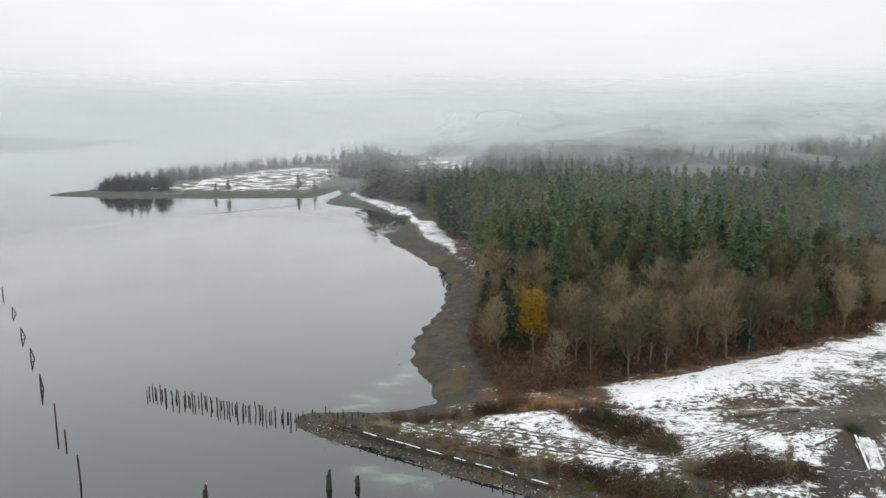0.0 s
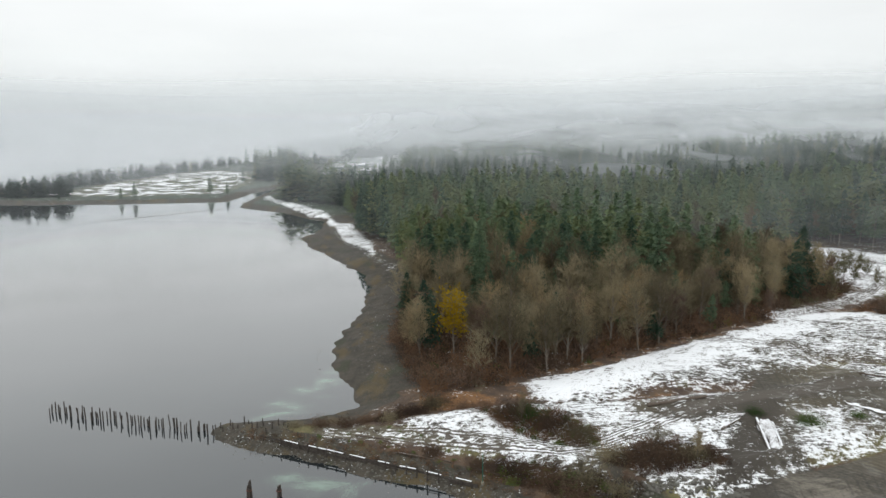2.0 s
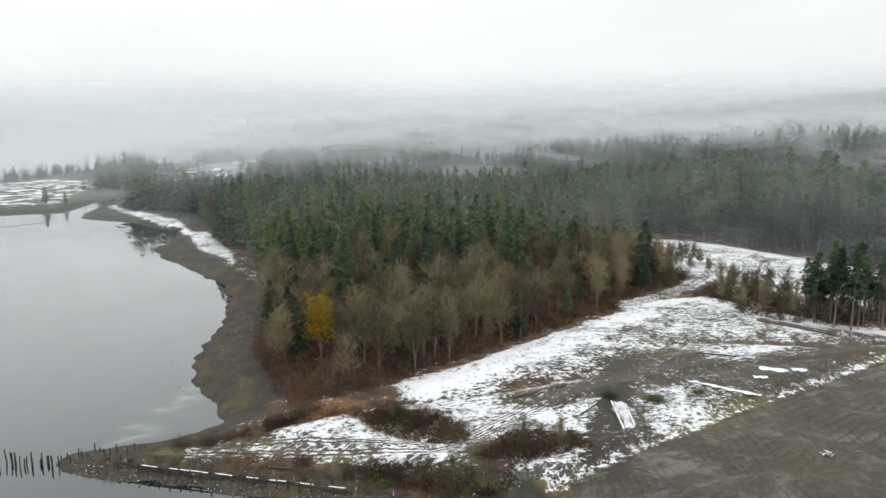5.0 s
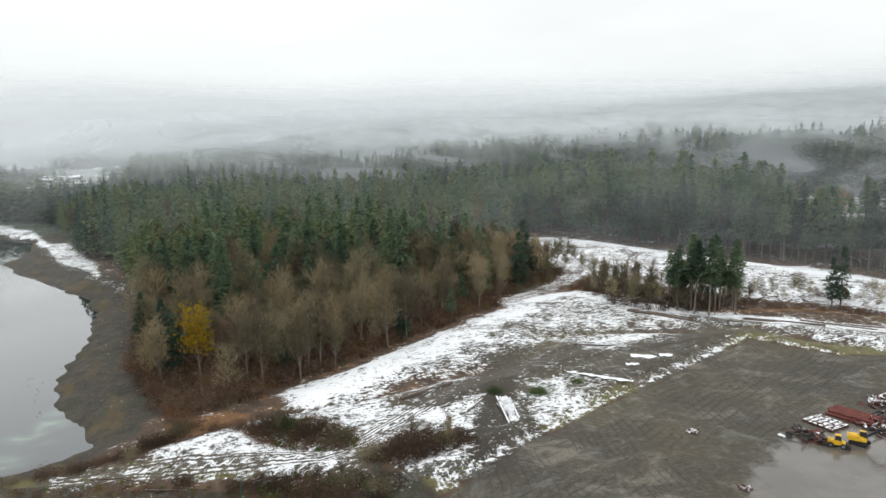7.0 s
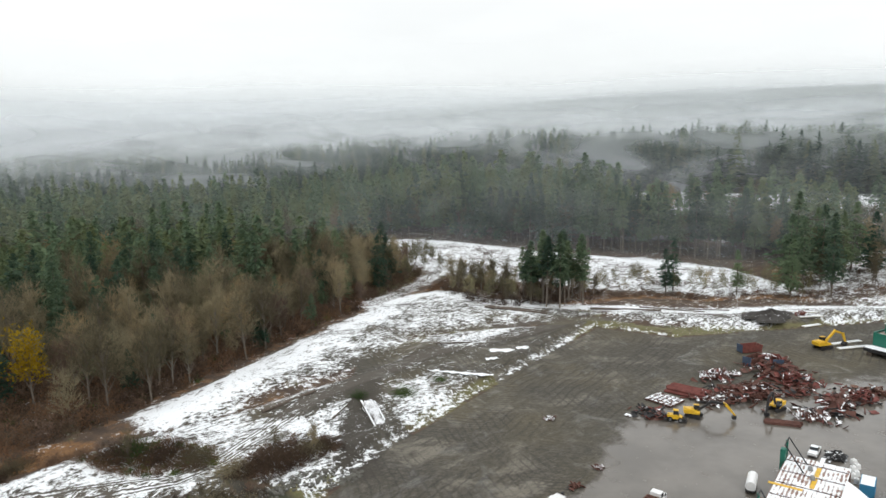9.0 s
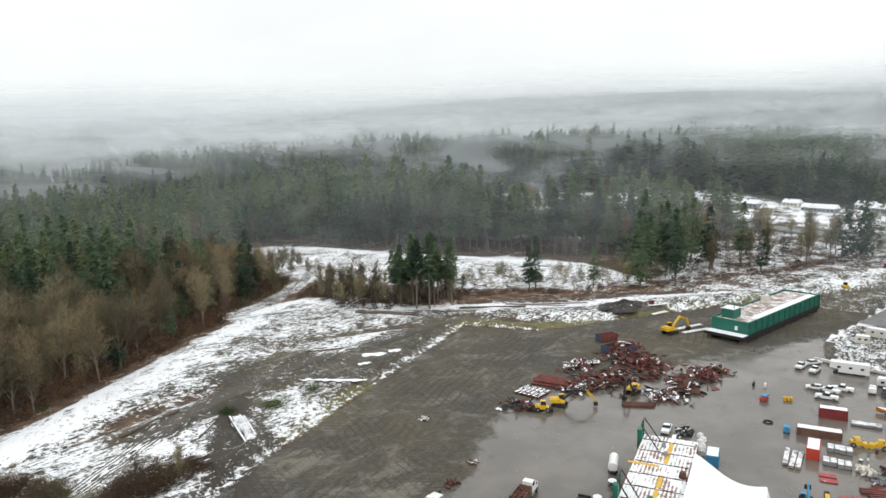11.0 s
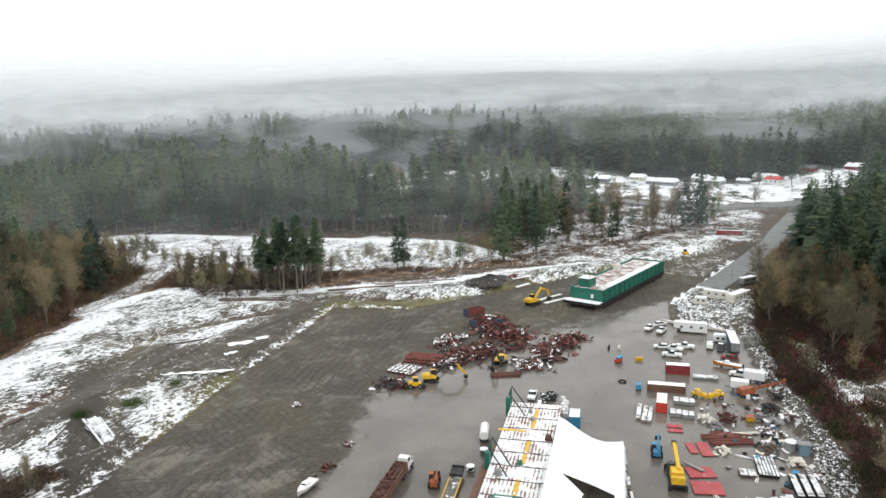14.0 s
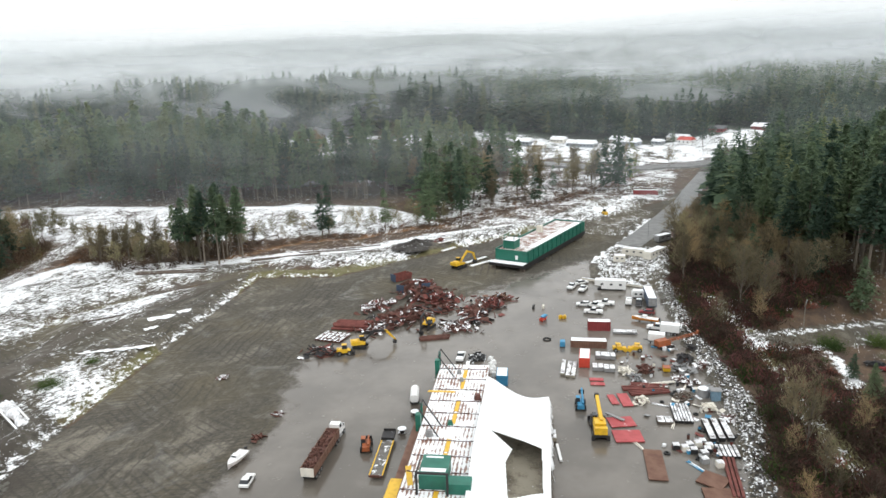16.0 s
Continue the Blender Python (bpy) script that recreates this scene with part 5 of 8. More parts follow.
    spots = [(30.7, 129, 1.1), (36, 121.5, 1.2), (40, 115.5, 1.0), (28, 126, 1.2), (33, 121, 1.0), (38.5, 117, 0.9), (32, 126, 1.1), (48, 106, 1.2), (55, 104.5, 1.0), (45, 104.5, 1.2), (51, 104, 1.2),
             (42, 107, 1.0), (58, 105, 0.7), (30, 104.5, 1.1), (36, 102, 1.1), (26, 108, 1.0), (20, 112, 0.9), (14, 137, 1.0), (20, 134, 0.8), (9, 134, 1.0), (5, 131.5, 0.7), (-4, 132, 0.8), (-9, 132.5, 0.8), (-14, 133, 0.6), (12, 118, 0.7),
             (33, 99, 1.0), (40, 98, 0.8), (84, 116, 0.8), (76, 121, 0.6), (96, 118, 0.5), (24, 131, 0.8), (0, 133, 0.7)]
    for i, (p, q, s) in enumerate(spots):
        ob = new("shrub", shrub_meshes[3 if i in (6, 27, 28, 29) else i % 3])
        ob.matrix_basis = at_plan(p, q, i * 47, -0.15) @ Matrix.Diagonal((s * 1.7, s * 1.7, s * 1.35, 1))
        tagged(ob, "low leafless brown shrub on snowy ground" if i % 4 != 3 else "low green shrub on snowy ground", "shrub", "shrubs")
    for p, q, s in ((153.4, -22.5, 1.2), (151.5, -23.6, 1.1), (156.3, -31.8, 1.3), (155, -33, 1.1)):
        ob = new("hedge", mesh_np("hedge", *clump_arrays(170 + int(p), 3.0, 900, 1.3, 0.2), BUSH_G))
        ob.matrix_basis = at_plan(p, q, p * 7, -0.1) @ Matrix.Diagonal((s, s, s, 1))
        tagged(ob, "round clipped green hedge bush beside the lane", "hedge", "hedges")


build_woods()


# ---------------------------------------------------------------- the scrap yard
RUST = plain("rust", (0.115, 0.046, 0.032), 0.8, 0.1, 0.4, 0.8, (0.07, 0.036, 0.03), 0.14)
RUST_RED = plain("red_rust", (0.17, 0.048, 0.038), 0.8, 0.1, 0.35, 0.6, (0.09, 0.035, 0.03), 0.1)
RUST_BROWN = plain("brown_rust", (0.17, 0.09, 0.06), 0.8, 0.1, 0.3, 0.5, (0.10, 0.05, 0.04))
SNOWY_RUST = plain("snowy_rust", (0.10, 0.042, 0.03), 0.85, 0.1, 0.4, 0.8, (0.06, 0.03, 0.025), 0.55)
SNOW = plain("snow_cover", (0.86, 0.88, 0.9), 0.7, 0.0, 0.06, 0.7, (0.75, 0.78, 0.8))
DARK_STEEL = plain("dark_steel", (0.03, 0.03, 0.032), 0.6, 0.4, 0.3, 1.0, (0.06, 0.05, 0.045), 0.1)
RUBBER = plain("rubber", (0.018, 0.018, 0.018), 0.85, 0, 0.2)
GLASS = plain("dark_window_glass", (0.02, 0.024, 0.028), 0.08, 0.0, 0.1)
WHITE = plain("white_paint", (0.78, 0.78, 0.77), 0.4, 0, 0.12, 0.8, (0.6, 0.58, 0.55))
CREAM = plain("cream_siding", (0.70, 0.66, 0.58), 0.6, 0, 0.15, 0.8)
YELLOW = plain("yellow_paint", (0.70, 0.42, 0.02), 0.45, 0, 0.2, 1.0, (0.35, 0.2, 0.03))
ORANGE = plain("orange_paint", (0.33, 0.09, 0.028), 0.5, 0, 0.35, 1.0, (0.17, 0.06, 0.03))
RED = plain("red_paint", (0.55, 0.055, 0.03), 0.5, 0, 0.2, 0.8)
MAROON = plain("maroon_paint", (0.22, 0.03, 0.032), 0.55, 0, 0.25, 0.8)
BLUE = plain("blue_paint", (0.045, 0.24, 0.42), 0.5, 0, 0.15, 0.8)
NAVY = plain("navy_panel", (0.05, 0.075, 0.12), 0.5, 0, 0.2, 0.8)
GREEN = plain("green_paint", (0.012, 0.14, 0.095), 0.5, 0, 0.3, 0.35, (0.02, 0.09, 0.07))
GREY = plain("grey_steel", (0.28, 0.28, 0.28), 0.6, 0.2, 0.3, 0.8)
CONCRETE = plain("dirty_concrete", (0.30, 0.27, 0.21), 0.9, 0, 0.45, 0.35, (0.12, 0.10, 0.075), 0.15)
TIMBER = plain("weathered_timber", (0.12, 0.095, 0.075), 0.9, 0, 0.3, 1.0, (0.06, 0.045, 0.035), 0.3)
OLD_WOOD = plain("old_wet_wood", (0.055, 0.045, 0.038), 0.9, 0, 0.3, 1.0, (0.03, 0.025, 0.02), 0.2)
ROCK = plain("rock", (0.11, 0.105, 0.088), 0.9, 0, 0.3, 0.7, (0.07, 0.065, 0.06), 0.3)
PINK = plain("faded_red_panel", (0.42, 0.07, 0.075), 0.6, 0, 0.25, 0.5, (0.25, 0.05, 0.05), 0.12)
SLATE = plain("slate_roof", (0.12, 0.12, 0.125), 0.8, 0, 0.2, 0.5)


def deck_material(bare=0.0):
    """Rust-red deck plates with snow lying in the hollows between stiffeners."""
    k = Nodes("snowy_deck")
    p = k.pos(local=True)
    rust = k.mix(k.ramp(k.noise(0.8, 6, 0.7, p), 0.35, 0.65), (0.16, 0.07, 0.05), (0.33, 0.22, 0.17))
    stripes = k.n.new("ShaderNodeTexWave")
    stripes.bands_direction = 'Y'
    stripes.inputs['Scale'].default_value = 0.42
    stripes.inputs['Distortion'].default_value = 1.2
    stripes.inputs['Detail'].default_value = 3
    k.l.new(p, stripes.inputs['Vector'])
    s = k.math('ADD', k.math('MULTIPLY', stripes.outputs['Fac'], 0.22), k.math('MULTIPLY', k.noise(0.35, 6, 0.75, p), 1.5))
    m = k.ramp(s, 0.70 + bare, 0.84 + bare)
    return k.done(k.mix(m, rust, (0.83, 0.84, 0.85)), 0.7, 0.0, k.bump(m, 0.5, 0.05))


def cloth_material():
    k = Nodes("white_sheeting")
    n = k.noise(0.4, 4, 0.6, k.pos(local=True))
    return k.done(k.mix(k.ramp(n, 0.35, 0.7), (0.88, 0.89, 0.9), (0.80, 0.81, 0.82)), 0.5, 0, k.bump(k.noise(0.7, 3, 0.6, k.pos(local=True)), 0.35, 0.25))


PATCHY_SNOW = plain("patchy_snow", (0.84, 0.85, 0.87), 0.7, 0.0, 0.5, 0.8, (0.13, 0.11, 0.1))
DECK = deck_material()
BARE_DECK = deck_material(0.12)
CLOTH = cloth_material()


def at(px, py, heading=0.0, dz=0.0):
    """The pose of a thing on the ground at a place of the plan, facing the heading in degrees."""
    return pose(px * SC, py * SC, float(height(px, py)) * SC + dz, 0, 0, heading)


def wheel(parent, x, y, r, w=0.28, mat=RUBBER):
    t = part("wheel", Builder().tube((x, y - w / 2, r), (x, y + w / 2, r), r, None, 12), mat, parent)
    part("rim", Builder().tube((x, y - w / 2 - 0.02, r), (x, y + w / 2 + 0.02, r), r * 0.55, None, 10), GREY, t)
    return t


def pickup(m, paint=WHITE, label="white pickup truck parked on wet mud", snowy=True, cap=False, group="parked pickups"):
    o = thing("pickup_truck", label, "truck", m, group)
    b = Builder().prism([(-2.75, 0.42), (-2.75, 1.08), (0.95, 1.14), (2.45, 1.02), (2.75, 0.8), (2.75, 0.42)], -0.95, 0.95, [0, .04, .04, .08, .08, 0])
    part("body", b, paint, o)
    part("bed", Builder().box((-1.72, 0, 1.06), (1.75, 1.5, 0.12)), SNOW if snowy else DARK_STEEL, o, "open load bed")
    part("cab", Builder().prism([(-0.85, 1.1), (-0.62, 1.78), (0.35, 1.80), (1.05, 1.12)], -0.88, 0.88, [0, .14, .14, 0]), GLASS, o, "dark cab windows")
    part("roof", Builder().box((-0.13, 0, 1.80), (1.05, 1.46, 0.08)), SNOW if snowy else paint, o)
    if cap:
        part("canopy", Builder().prism([(-2.7, 1.08), (-2.6, 1.7), (-0.85, 1.75), (-0.85, 1.08)], -0.9, 0.9, [0, .1, .1, 0]), paint, o)
    for x in (-1.75, 1.75):
        for y in (-0.82, 0.82):
            wheel(o, x, y, 0.38)
    part("front_bumper", Builder().box((2.78, 0, 0.55), (0.12, 1.8, 0.25)), GREY, o)
    part("rear_bumper", Builder().box((-2.8, 0, 0.55), (0.12, 1.8, 0.2)), GREY, o)
    for y in (-0.7, 0.7):
        part("headlight", Builder().box((2.7, y, 0.85), (0.1, 0.3, 0.16)), GREY, o)
    return o


def car(m, paint, label, long=4.5):
    o = thing("car", label, "car", m, "parked cars")
    k = long / 2
    part("body", Builder().prism([(-k, 0.4), (-k, 0.85), (-k + 0.3, 0.95), (k - 1.3, 0.95), (k - 0.1, 0.8), (k, 0.6), (k, 0.4)], -0.88, 0.88, [0, .04, .06, .06, .08, .05, 0]), paint, o)
    part("glasshouse", Builder().prism([(-k + 0.25, 0.93), (-k + 0.75, 1.42), (k - 2.1, 1.46), (k - 1.25, 0.93)], -0.82, 0.82, [0, .14, .14, 0]), GLASS, o)
    part("roof", Builder().box(((-k + 0.75 + k - 2.1) / 2, 0, 1.46), (long - 2.95, 1.3, 0.06)), paint, o)
    for x in (-k + 0.85, k - 0.85):
        for y in (-0.76, 0.76):
            wheel(o, x, y, 0.32, 0.22)
    for y in (-0.6, 0.6):
        part("headlight", Builder().box((k - 0.03, y, 0.68), (0.08, 0.3, 0.14)), GREY, o)
    return o


def container(m, paint, label, long=6.06, tall=2.6, wide=2.44, snow=True):
    o = thing("shipping_container", label, "container", m, "containers")
    n = int(long / 0.3)
    for side in (-1, 1):
        v, f = [], []
        for i in range(n + 1):
            x = -long / 2 + i * long / n
            y = side * (wide / 2 - (0.07 if i % 2 else 0.01))
            v += [(x, y, 0.1), (x, y, tall - 0.1)]
        for i in range(n):
            q = i * 2
            f.append((q, q + 2, q + 3, q + 1) if side < 0 else (q, q + 1, q + 3, q + 2))
        part("side_wall", Builder().add(v, f), paint, o)
    part("end_wall", Builder().box((-long / 2 + 0.05, 0, tall / 2), (0.08, wide - 0.1, tall - 0.1)), paint, o)
    part("roof", Builder().box((0, 0, tall - 0.04), (long - 0.1, wide - 0.12, 0.06)), SNOW if snow else paint, o)
    fr = Builder()
    for x in (-long / 2, long / 2):
        for y in (-wide / 2, wide / 2):
            fr.box((x, y, tall / 2), (0.14, 0.14, tall))
    for y in (-wide / 2, wide / 2):
        fr.box((0, y, tall - 0.06), (long, 0.12, 0.12)).box((0, y, 0.08), (long, 0.12, 0.16))
    part("frame", fr, paint, o)
    for y in (-wide / 4, wide / 4):
        d = part("door", Builder().box((long / 2 - 0.02, y, tall / 2), (0.06, wide / 2 - 0.1, tall - 0.25)), paint, o)
        part("lock_rod", Builder().tube((long / 2 + 0.05, y, 0.2), (long / 2 + 0.05, y, tall - 0.2), 0.03, None, 6), GREY, d)
    return o


def excavator(m, paint, label, swing=0.0, boom=((0.9, 1.9), (3.6, 4.6), (6.2, 3.6)), stick=(7.6, 0.9), dark_boom=True, stick_paint=None):
    o = thing("excavator", label, "excavator", m, "excavators")
    for y in (-1.15, 1.15):
        t = part("crawler_track", Builder().prism([(-2.0, 0.5), (-1.7, 0.95), (1.7, 0.95), (2.0, 0.5), (1.7, 0.05), (-1.7, 0.05)], y - 0.3, y + 0.3), DARK_STEEL, o)
        for x in (-1.2, 0, 1.2):
            part("roller", Builder().tube((x, y - 0.33, 0.45), (x, y + 0.33, 0.45), 0.2, None, 8), RUBBER, t)
    part("turntable", Builder().box((0, 0, 1.0), (1.6, 1.8, 0.3)), DARK_STEEL, o)
    turn = Matrix.Rotation(radians(swing), 4, 'Z')
    part("house", Builder().prism([(-2.5, 1.2), (-2.6, 2.1), (-0.4, 2.25), (0.2, 1.8), (1.3, 1.7), (1.3, 1.2)], -1.35, 1.35, [0.1, .15, .1, .1, .1, 0]), paint, o, m=turn)
    part("engine_cover", Builder().box((-1.5, -0.2, 2.25), (1.7, 1.5, 0.25), taper=0.9), paint, o, m=turn)
    cb = part("cab", Builder().prism([(-0.1, 1.3), (-0.1, 2.95), (1.1, 2.95), (1.5, 1.9), (1.5, 1.3)], 0.35, 1.3, [0, .08, .08, 0, 0]), GLASS, o, m=turn)
    part("cab_roof", Builder().box((0.5, 0.82, 2.98), (1.25, 0.85, 0.08)), paint, cb)
    arm = DARK_STEEL if dark_boom else paint
    (x0, z0), (x1, z1), (x2, z2) = boom
    b = Builder().prism([(x0 - 0.1, z0 - 0.25), (x0 - 0.1, z0 + 0.25), (x1, z1 + 0.35), (x2, z2 + 0.2), (x2, z2 - 0.15), (x1, z1 - 0.35)], -0.25, 0.25)
    part("boom", b, arm, o, m=turn)
    xs, zs = stick
    part("stick", Builder().prism([(x2 - 0.5, z2 + 0.35), (x2 + 0.25, z2 + 0.2), (xs + 0.2, zs), (xs - 0.2, zs), (x2 - 0.3, z2 - 0.2)], -0.2, 0.2), stick_paint or arm, o, m=turn)
    part("bucket", Builder().prism([(xs + 0.25, zs + 0.1), (xs + 0.2, zs - 0.8), (xs - 0.6, zs - 0.9), (xs - 0.9, zs - 0.45), (xs - 0.3, zs + 0.1)], -0.55, 0.55), DARK_STEEL, o, m=turn)
    part("ram", Builder().tube((x0 + 0.4, 0, z0 - 0.3), (x1 - 0.2, 0, z1 - 0.3), 0.09, None, 6), GREY, o, m=turn)
    return o


PIECES = {}


def scrap_shapes(material):
    """A few bent plates, beams and lumps of one material, shared by all heaps."""
    if material.name not in PIECES:
        rng = random.Random(len(PIECES))
        out = []
        for k in range(9):
            b = Builder()
            if k < 4:
                bend = rng.uniform(0.1, 0.5)
                b.add([(-0.5, -0.5, 0), (0.1, -0.5, 0.1 * bend), (0.5, -0.45, bend), (0.5, 0.5, bend * 0.8), (0.0, 0.5, 0), (-0.5, 0.4, 0.1),
                       (-0.5, -0.5, 0.12), (0.1, -0.5, 0.12 + 0.1 * bend), (0.5, -0.45, 0.12 + bend), (0.5, 0.5, 0.12 + bend * 0.8), (0.0, 0.5, 0.12), (-0.5, 0.4, 0.22)],
                      [(6, 7, 10, 11), (7, 8, 9, 10), (5, 4, 1, 0), (4, 3, 2, 1), (0, 1, 7, 6), (1, 2, 8, 7), (2, 3, 9, 8), (3, 4, 10, 9), (4, 5, 11, 10), (5, 0, 6, 11)])
            elif k < 7:
                b.box((0, 0, 0), (1, 1, 0.25)).box((0, 0, 0.5), (1, 0.2, 0.8)).box((0, 0, 1), (1, 1, 0.25))
            else:
                b.tube((-0.5, 0, 0), (0.5, 0, 0), 0.5, 0.42, 7)
            out.append(b.mesh("scrap_piece", material))
        PIECES[material.name] = out
    return PIECES[material.name]


def debris(name, label, category, m, size, count, material, seed, long=2.0, kind="", pile=True, mixed=()):
    """A heap of bent plates, beams and pipe ends, each a piece of its own."""
    rng = random.Random(seed)
    o = thing(name, label, category, m)
    core = Builder()
    n = 10
    ring = [(math.cos(i * 6.283 / n) * size[0] * 0.42 * rng.uniform(0.8, 1.1), math.sin(i * 6.283 / n) * size[1] * 0.42 * rng.uniform(0.8, 1.1)) for i in range(n)]
    core.add([(x, y, 0) for x, y in ring] + [(x * 0.55, y * 0.55, size[2] * 0.5) for x, y in ring] + [(0, 0, size[2] * 0.6)],
             [(i, (i + 1) % n, n + (i + 1) % n, n + i) for i in range(n)] + [(n + i, n + (i + 1) % n, 2 * n) for i in range(n)])
    part("heap_core", core, RUST, o)
    for i in range(count):
        u, w = rng.gauss(0, 0.36), rng.gauss(0, 0.36)
        top = max(0.05, (1 - min(1, u * u + w * w) ** 0.5 * 0.9)) * size[2]
        c = (u * size[0], w * size[1], rng.uniform(0.25, 1) * top + 0.08)
        mats = (material,) + tuple(mixed)
        shapes = scrap_shapes(mats[i % len(mats)] if rng.random() < 0.6 else material)
        k = rng.randrange(9)
        if k < 4:
            s = (rng.uniform(0.5, 1.3) * long, rng.uniform(0.5, 1.6) * (0.5 + 0.3 * long), rng.uniform(0.3, 0.9))
        elif k < 7:
            s = (rng.uniform(0.8, 1.8) * long, 0.25, 0.25)
        else:
            s = (rng.uniform(0.5, 1.5) * long, 0.4, 0.4)
        ob = new("scrap_piece", shapes[k])
        ob.parent = o
        ob.matrix_basis = Matrix.LocRotScale(c, Euler((rng.gauss(0, 0.4), rng.gauss(0, 0.35), rng.uniform(0, 6.28))), s)
    return o


def pipe_stack(m, label, n, long, r, material, seed, group="pipe stacks"):
    rng = random.Random(seed)
    o = thing("pipe_stack", label, "pipes", m, group)
    row, z = n, r
    while row > 0:
        for i in range(row):
            y = (i - (row - 1) / 2) * r * 2.05
            dx = rng.uniform(-0.5, 0.5)
            part("pipe", Builder().tube((-long / 2 + dx, y, z), (long / 2 + dx, y, z), r, None, 8), material, o)
        row -= 1
        z += r * 1.75
        if z > r * 4.5:
            break
    return o


def deck_barge():
    o = thing("deck_barge", "long steel work barge with snowy rusted deck hauled ashore", "barge", pose(73.4 * SC, 37.5 * SC, 3.75, 0, 0, 14))
    part("hull", Builder().prism([(-14, 0.0), (-14, 3.85), (51, 3.85), (51, 1.2), (47.5, 0.0)], -11.6, 0), RUST_BROWN, o, "rust-brown hull")
    b = Builder().box((18.5, -5.9, 3.92), (65, 11.4, 0.14))
    part("deck_plating", b, DECK, o, "rust-red plating striped with snow")
    for i in range(12):
        x = -11 + i * 5.4
        part("deck_rib", Builder().box((x, -5.9, 4.07), (0.22, 11.2, 0.16)), SNOWY_RUST, o)
    for i in range(13):
        part("deck_line", Builder().box((-11.6 + i * 5.2, -6.4, 4.015), (4.6, 0.8, 0.05)), YELLOW if i % 3 else SNOW, o, "worn yellow walkway marking")
    part("deck_line", Builder().box((36.5, -2.2, 4.02), (0.8, 6.0, 0.06)), YELLOW, o)
    part("deck_line", Builder().box((4.0, -1.0, 4.02), (6.0, 1.0, 0.06), 14), YELLOW, o)
    part("side_walkway", Builder().box((15, 0.9, 2.6), (34, 1.7, 0.3)), RUST_BROWN, o)
    part("side_walkway", Builder().box((1.2, 1.2, 3.0), (6, 2.3, 0.25)), YELLOW, o, "yellow corner plate")
    part("corner_fender", Builder().box((-2.4, 1.2, 1.6), (1.2, 2.2, 2.8)), GREEN, o, "green corner fender")
    # hold beside the deck
    for y0, y1, x0, x1 in ((-24.9, -24.4, -14, 35), (-24.4, -11.6, 34.4, 35)):
        part("hold_wall", Builder().box(((x0 + x1) / 2, (y0 + y1) / 2, 1.9), (x1 - x0, y1 - y0, 3.8)), RUST_BROWN, o)
    part("hold_floor", Builder().box((10.5, -18, 0.4), (48, 12.8, 0.8)), CONCRETE, o, "muddy hold floor with meltwater stains")
    # posts with raking derrick booms
    for x in (48.5, 22.0):
        part("derrick_post", Builder().box((x, 0.4, 4.0), (1.4, 1.0, 4.4)).box((x + 3.2, 0.3, 4.2), (0.45, 0.45, 5.4)), GREEN, o, "green post")
        for k in (0.0, 4.3):
            part("derrick_boom", Builder().tube((x + k + 0.2, 0.2, 7.0), (x + k - 5.0, -4.2, 4.2), 0.14, None, 6), DARK_STEEL, o)
        part("cross_bar", Builder().tube((x, 0.2, 7.0), (x + 4.3, 0.2, 7.0), 0.12, None, 6), DARK_STEEL, o)
    # green winch house with a portal frame
    h = part("winch_house", Builder().box((3.4, -5.7, 5.3), (6.6, 4.6, 2.6)), GREEN, o, "dark green winch house")
    part("roof", Builder().box((3.6, -5.7, 6.66), (5.4, 4.8, 0.16)), GREEN, h)
    part("snow_patch", Builder().box((1.6, -5.7, 6.78), (1.0, 4.2, 0.1)).box((5.6, -5.4, 6.78), (0.4, 3.0, 0.1)), SNOW, h)
    part("ramp_roof", Builder().prism([(-1.0, 4.0), (-1.0, 5.9), (1.6, 5.9), (1.6, 4.0)], -12.2, -8.0), GREEN, h)
    part("portal_frame", Builder().box((-1.4, -3.3, 6.0), (0.35, 0.35, 4.2)).box((-1.4, -8.4, 6.0), (0.35, 0.35, 4.2)).box((-1.4, -5.85, 8.0), (0.3, 5.4, 0.3)).box((2.2, -3.0, 7.0), (7.0, 0.2, 0.2)), DARK_STEEL, o)
    for i, (x, y, s, mat) in enumerate(((33.4, -10.3, 0.9, RUST), (22, -5.9, 0.7, GREEN), (17.7, -2.4, 0.9, GREY), (46, -5, 0.6, GREY), (42, -6, 0.6, GREY), (8.5, -6.2, 0.7, GREY))):
        part("deck_fitting", Builder().tube((x, y, 4.0), (x, y, 4.0 + s), s * 0.9, s * 0.7, 10).box((x, y, 4.0 + s + 0.1), (s, s, 0.3), 30), mat, o)
    for i in range(9):
        part("keel_block", Builder().box((-10 + i * 7.2, -0.1, -0.05), (1.4, 1.4, 0.5)), TIMBER, o)


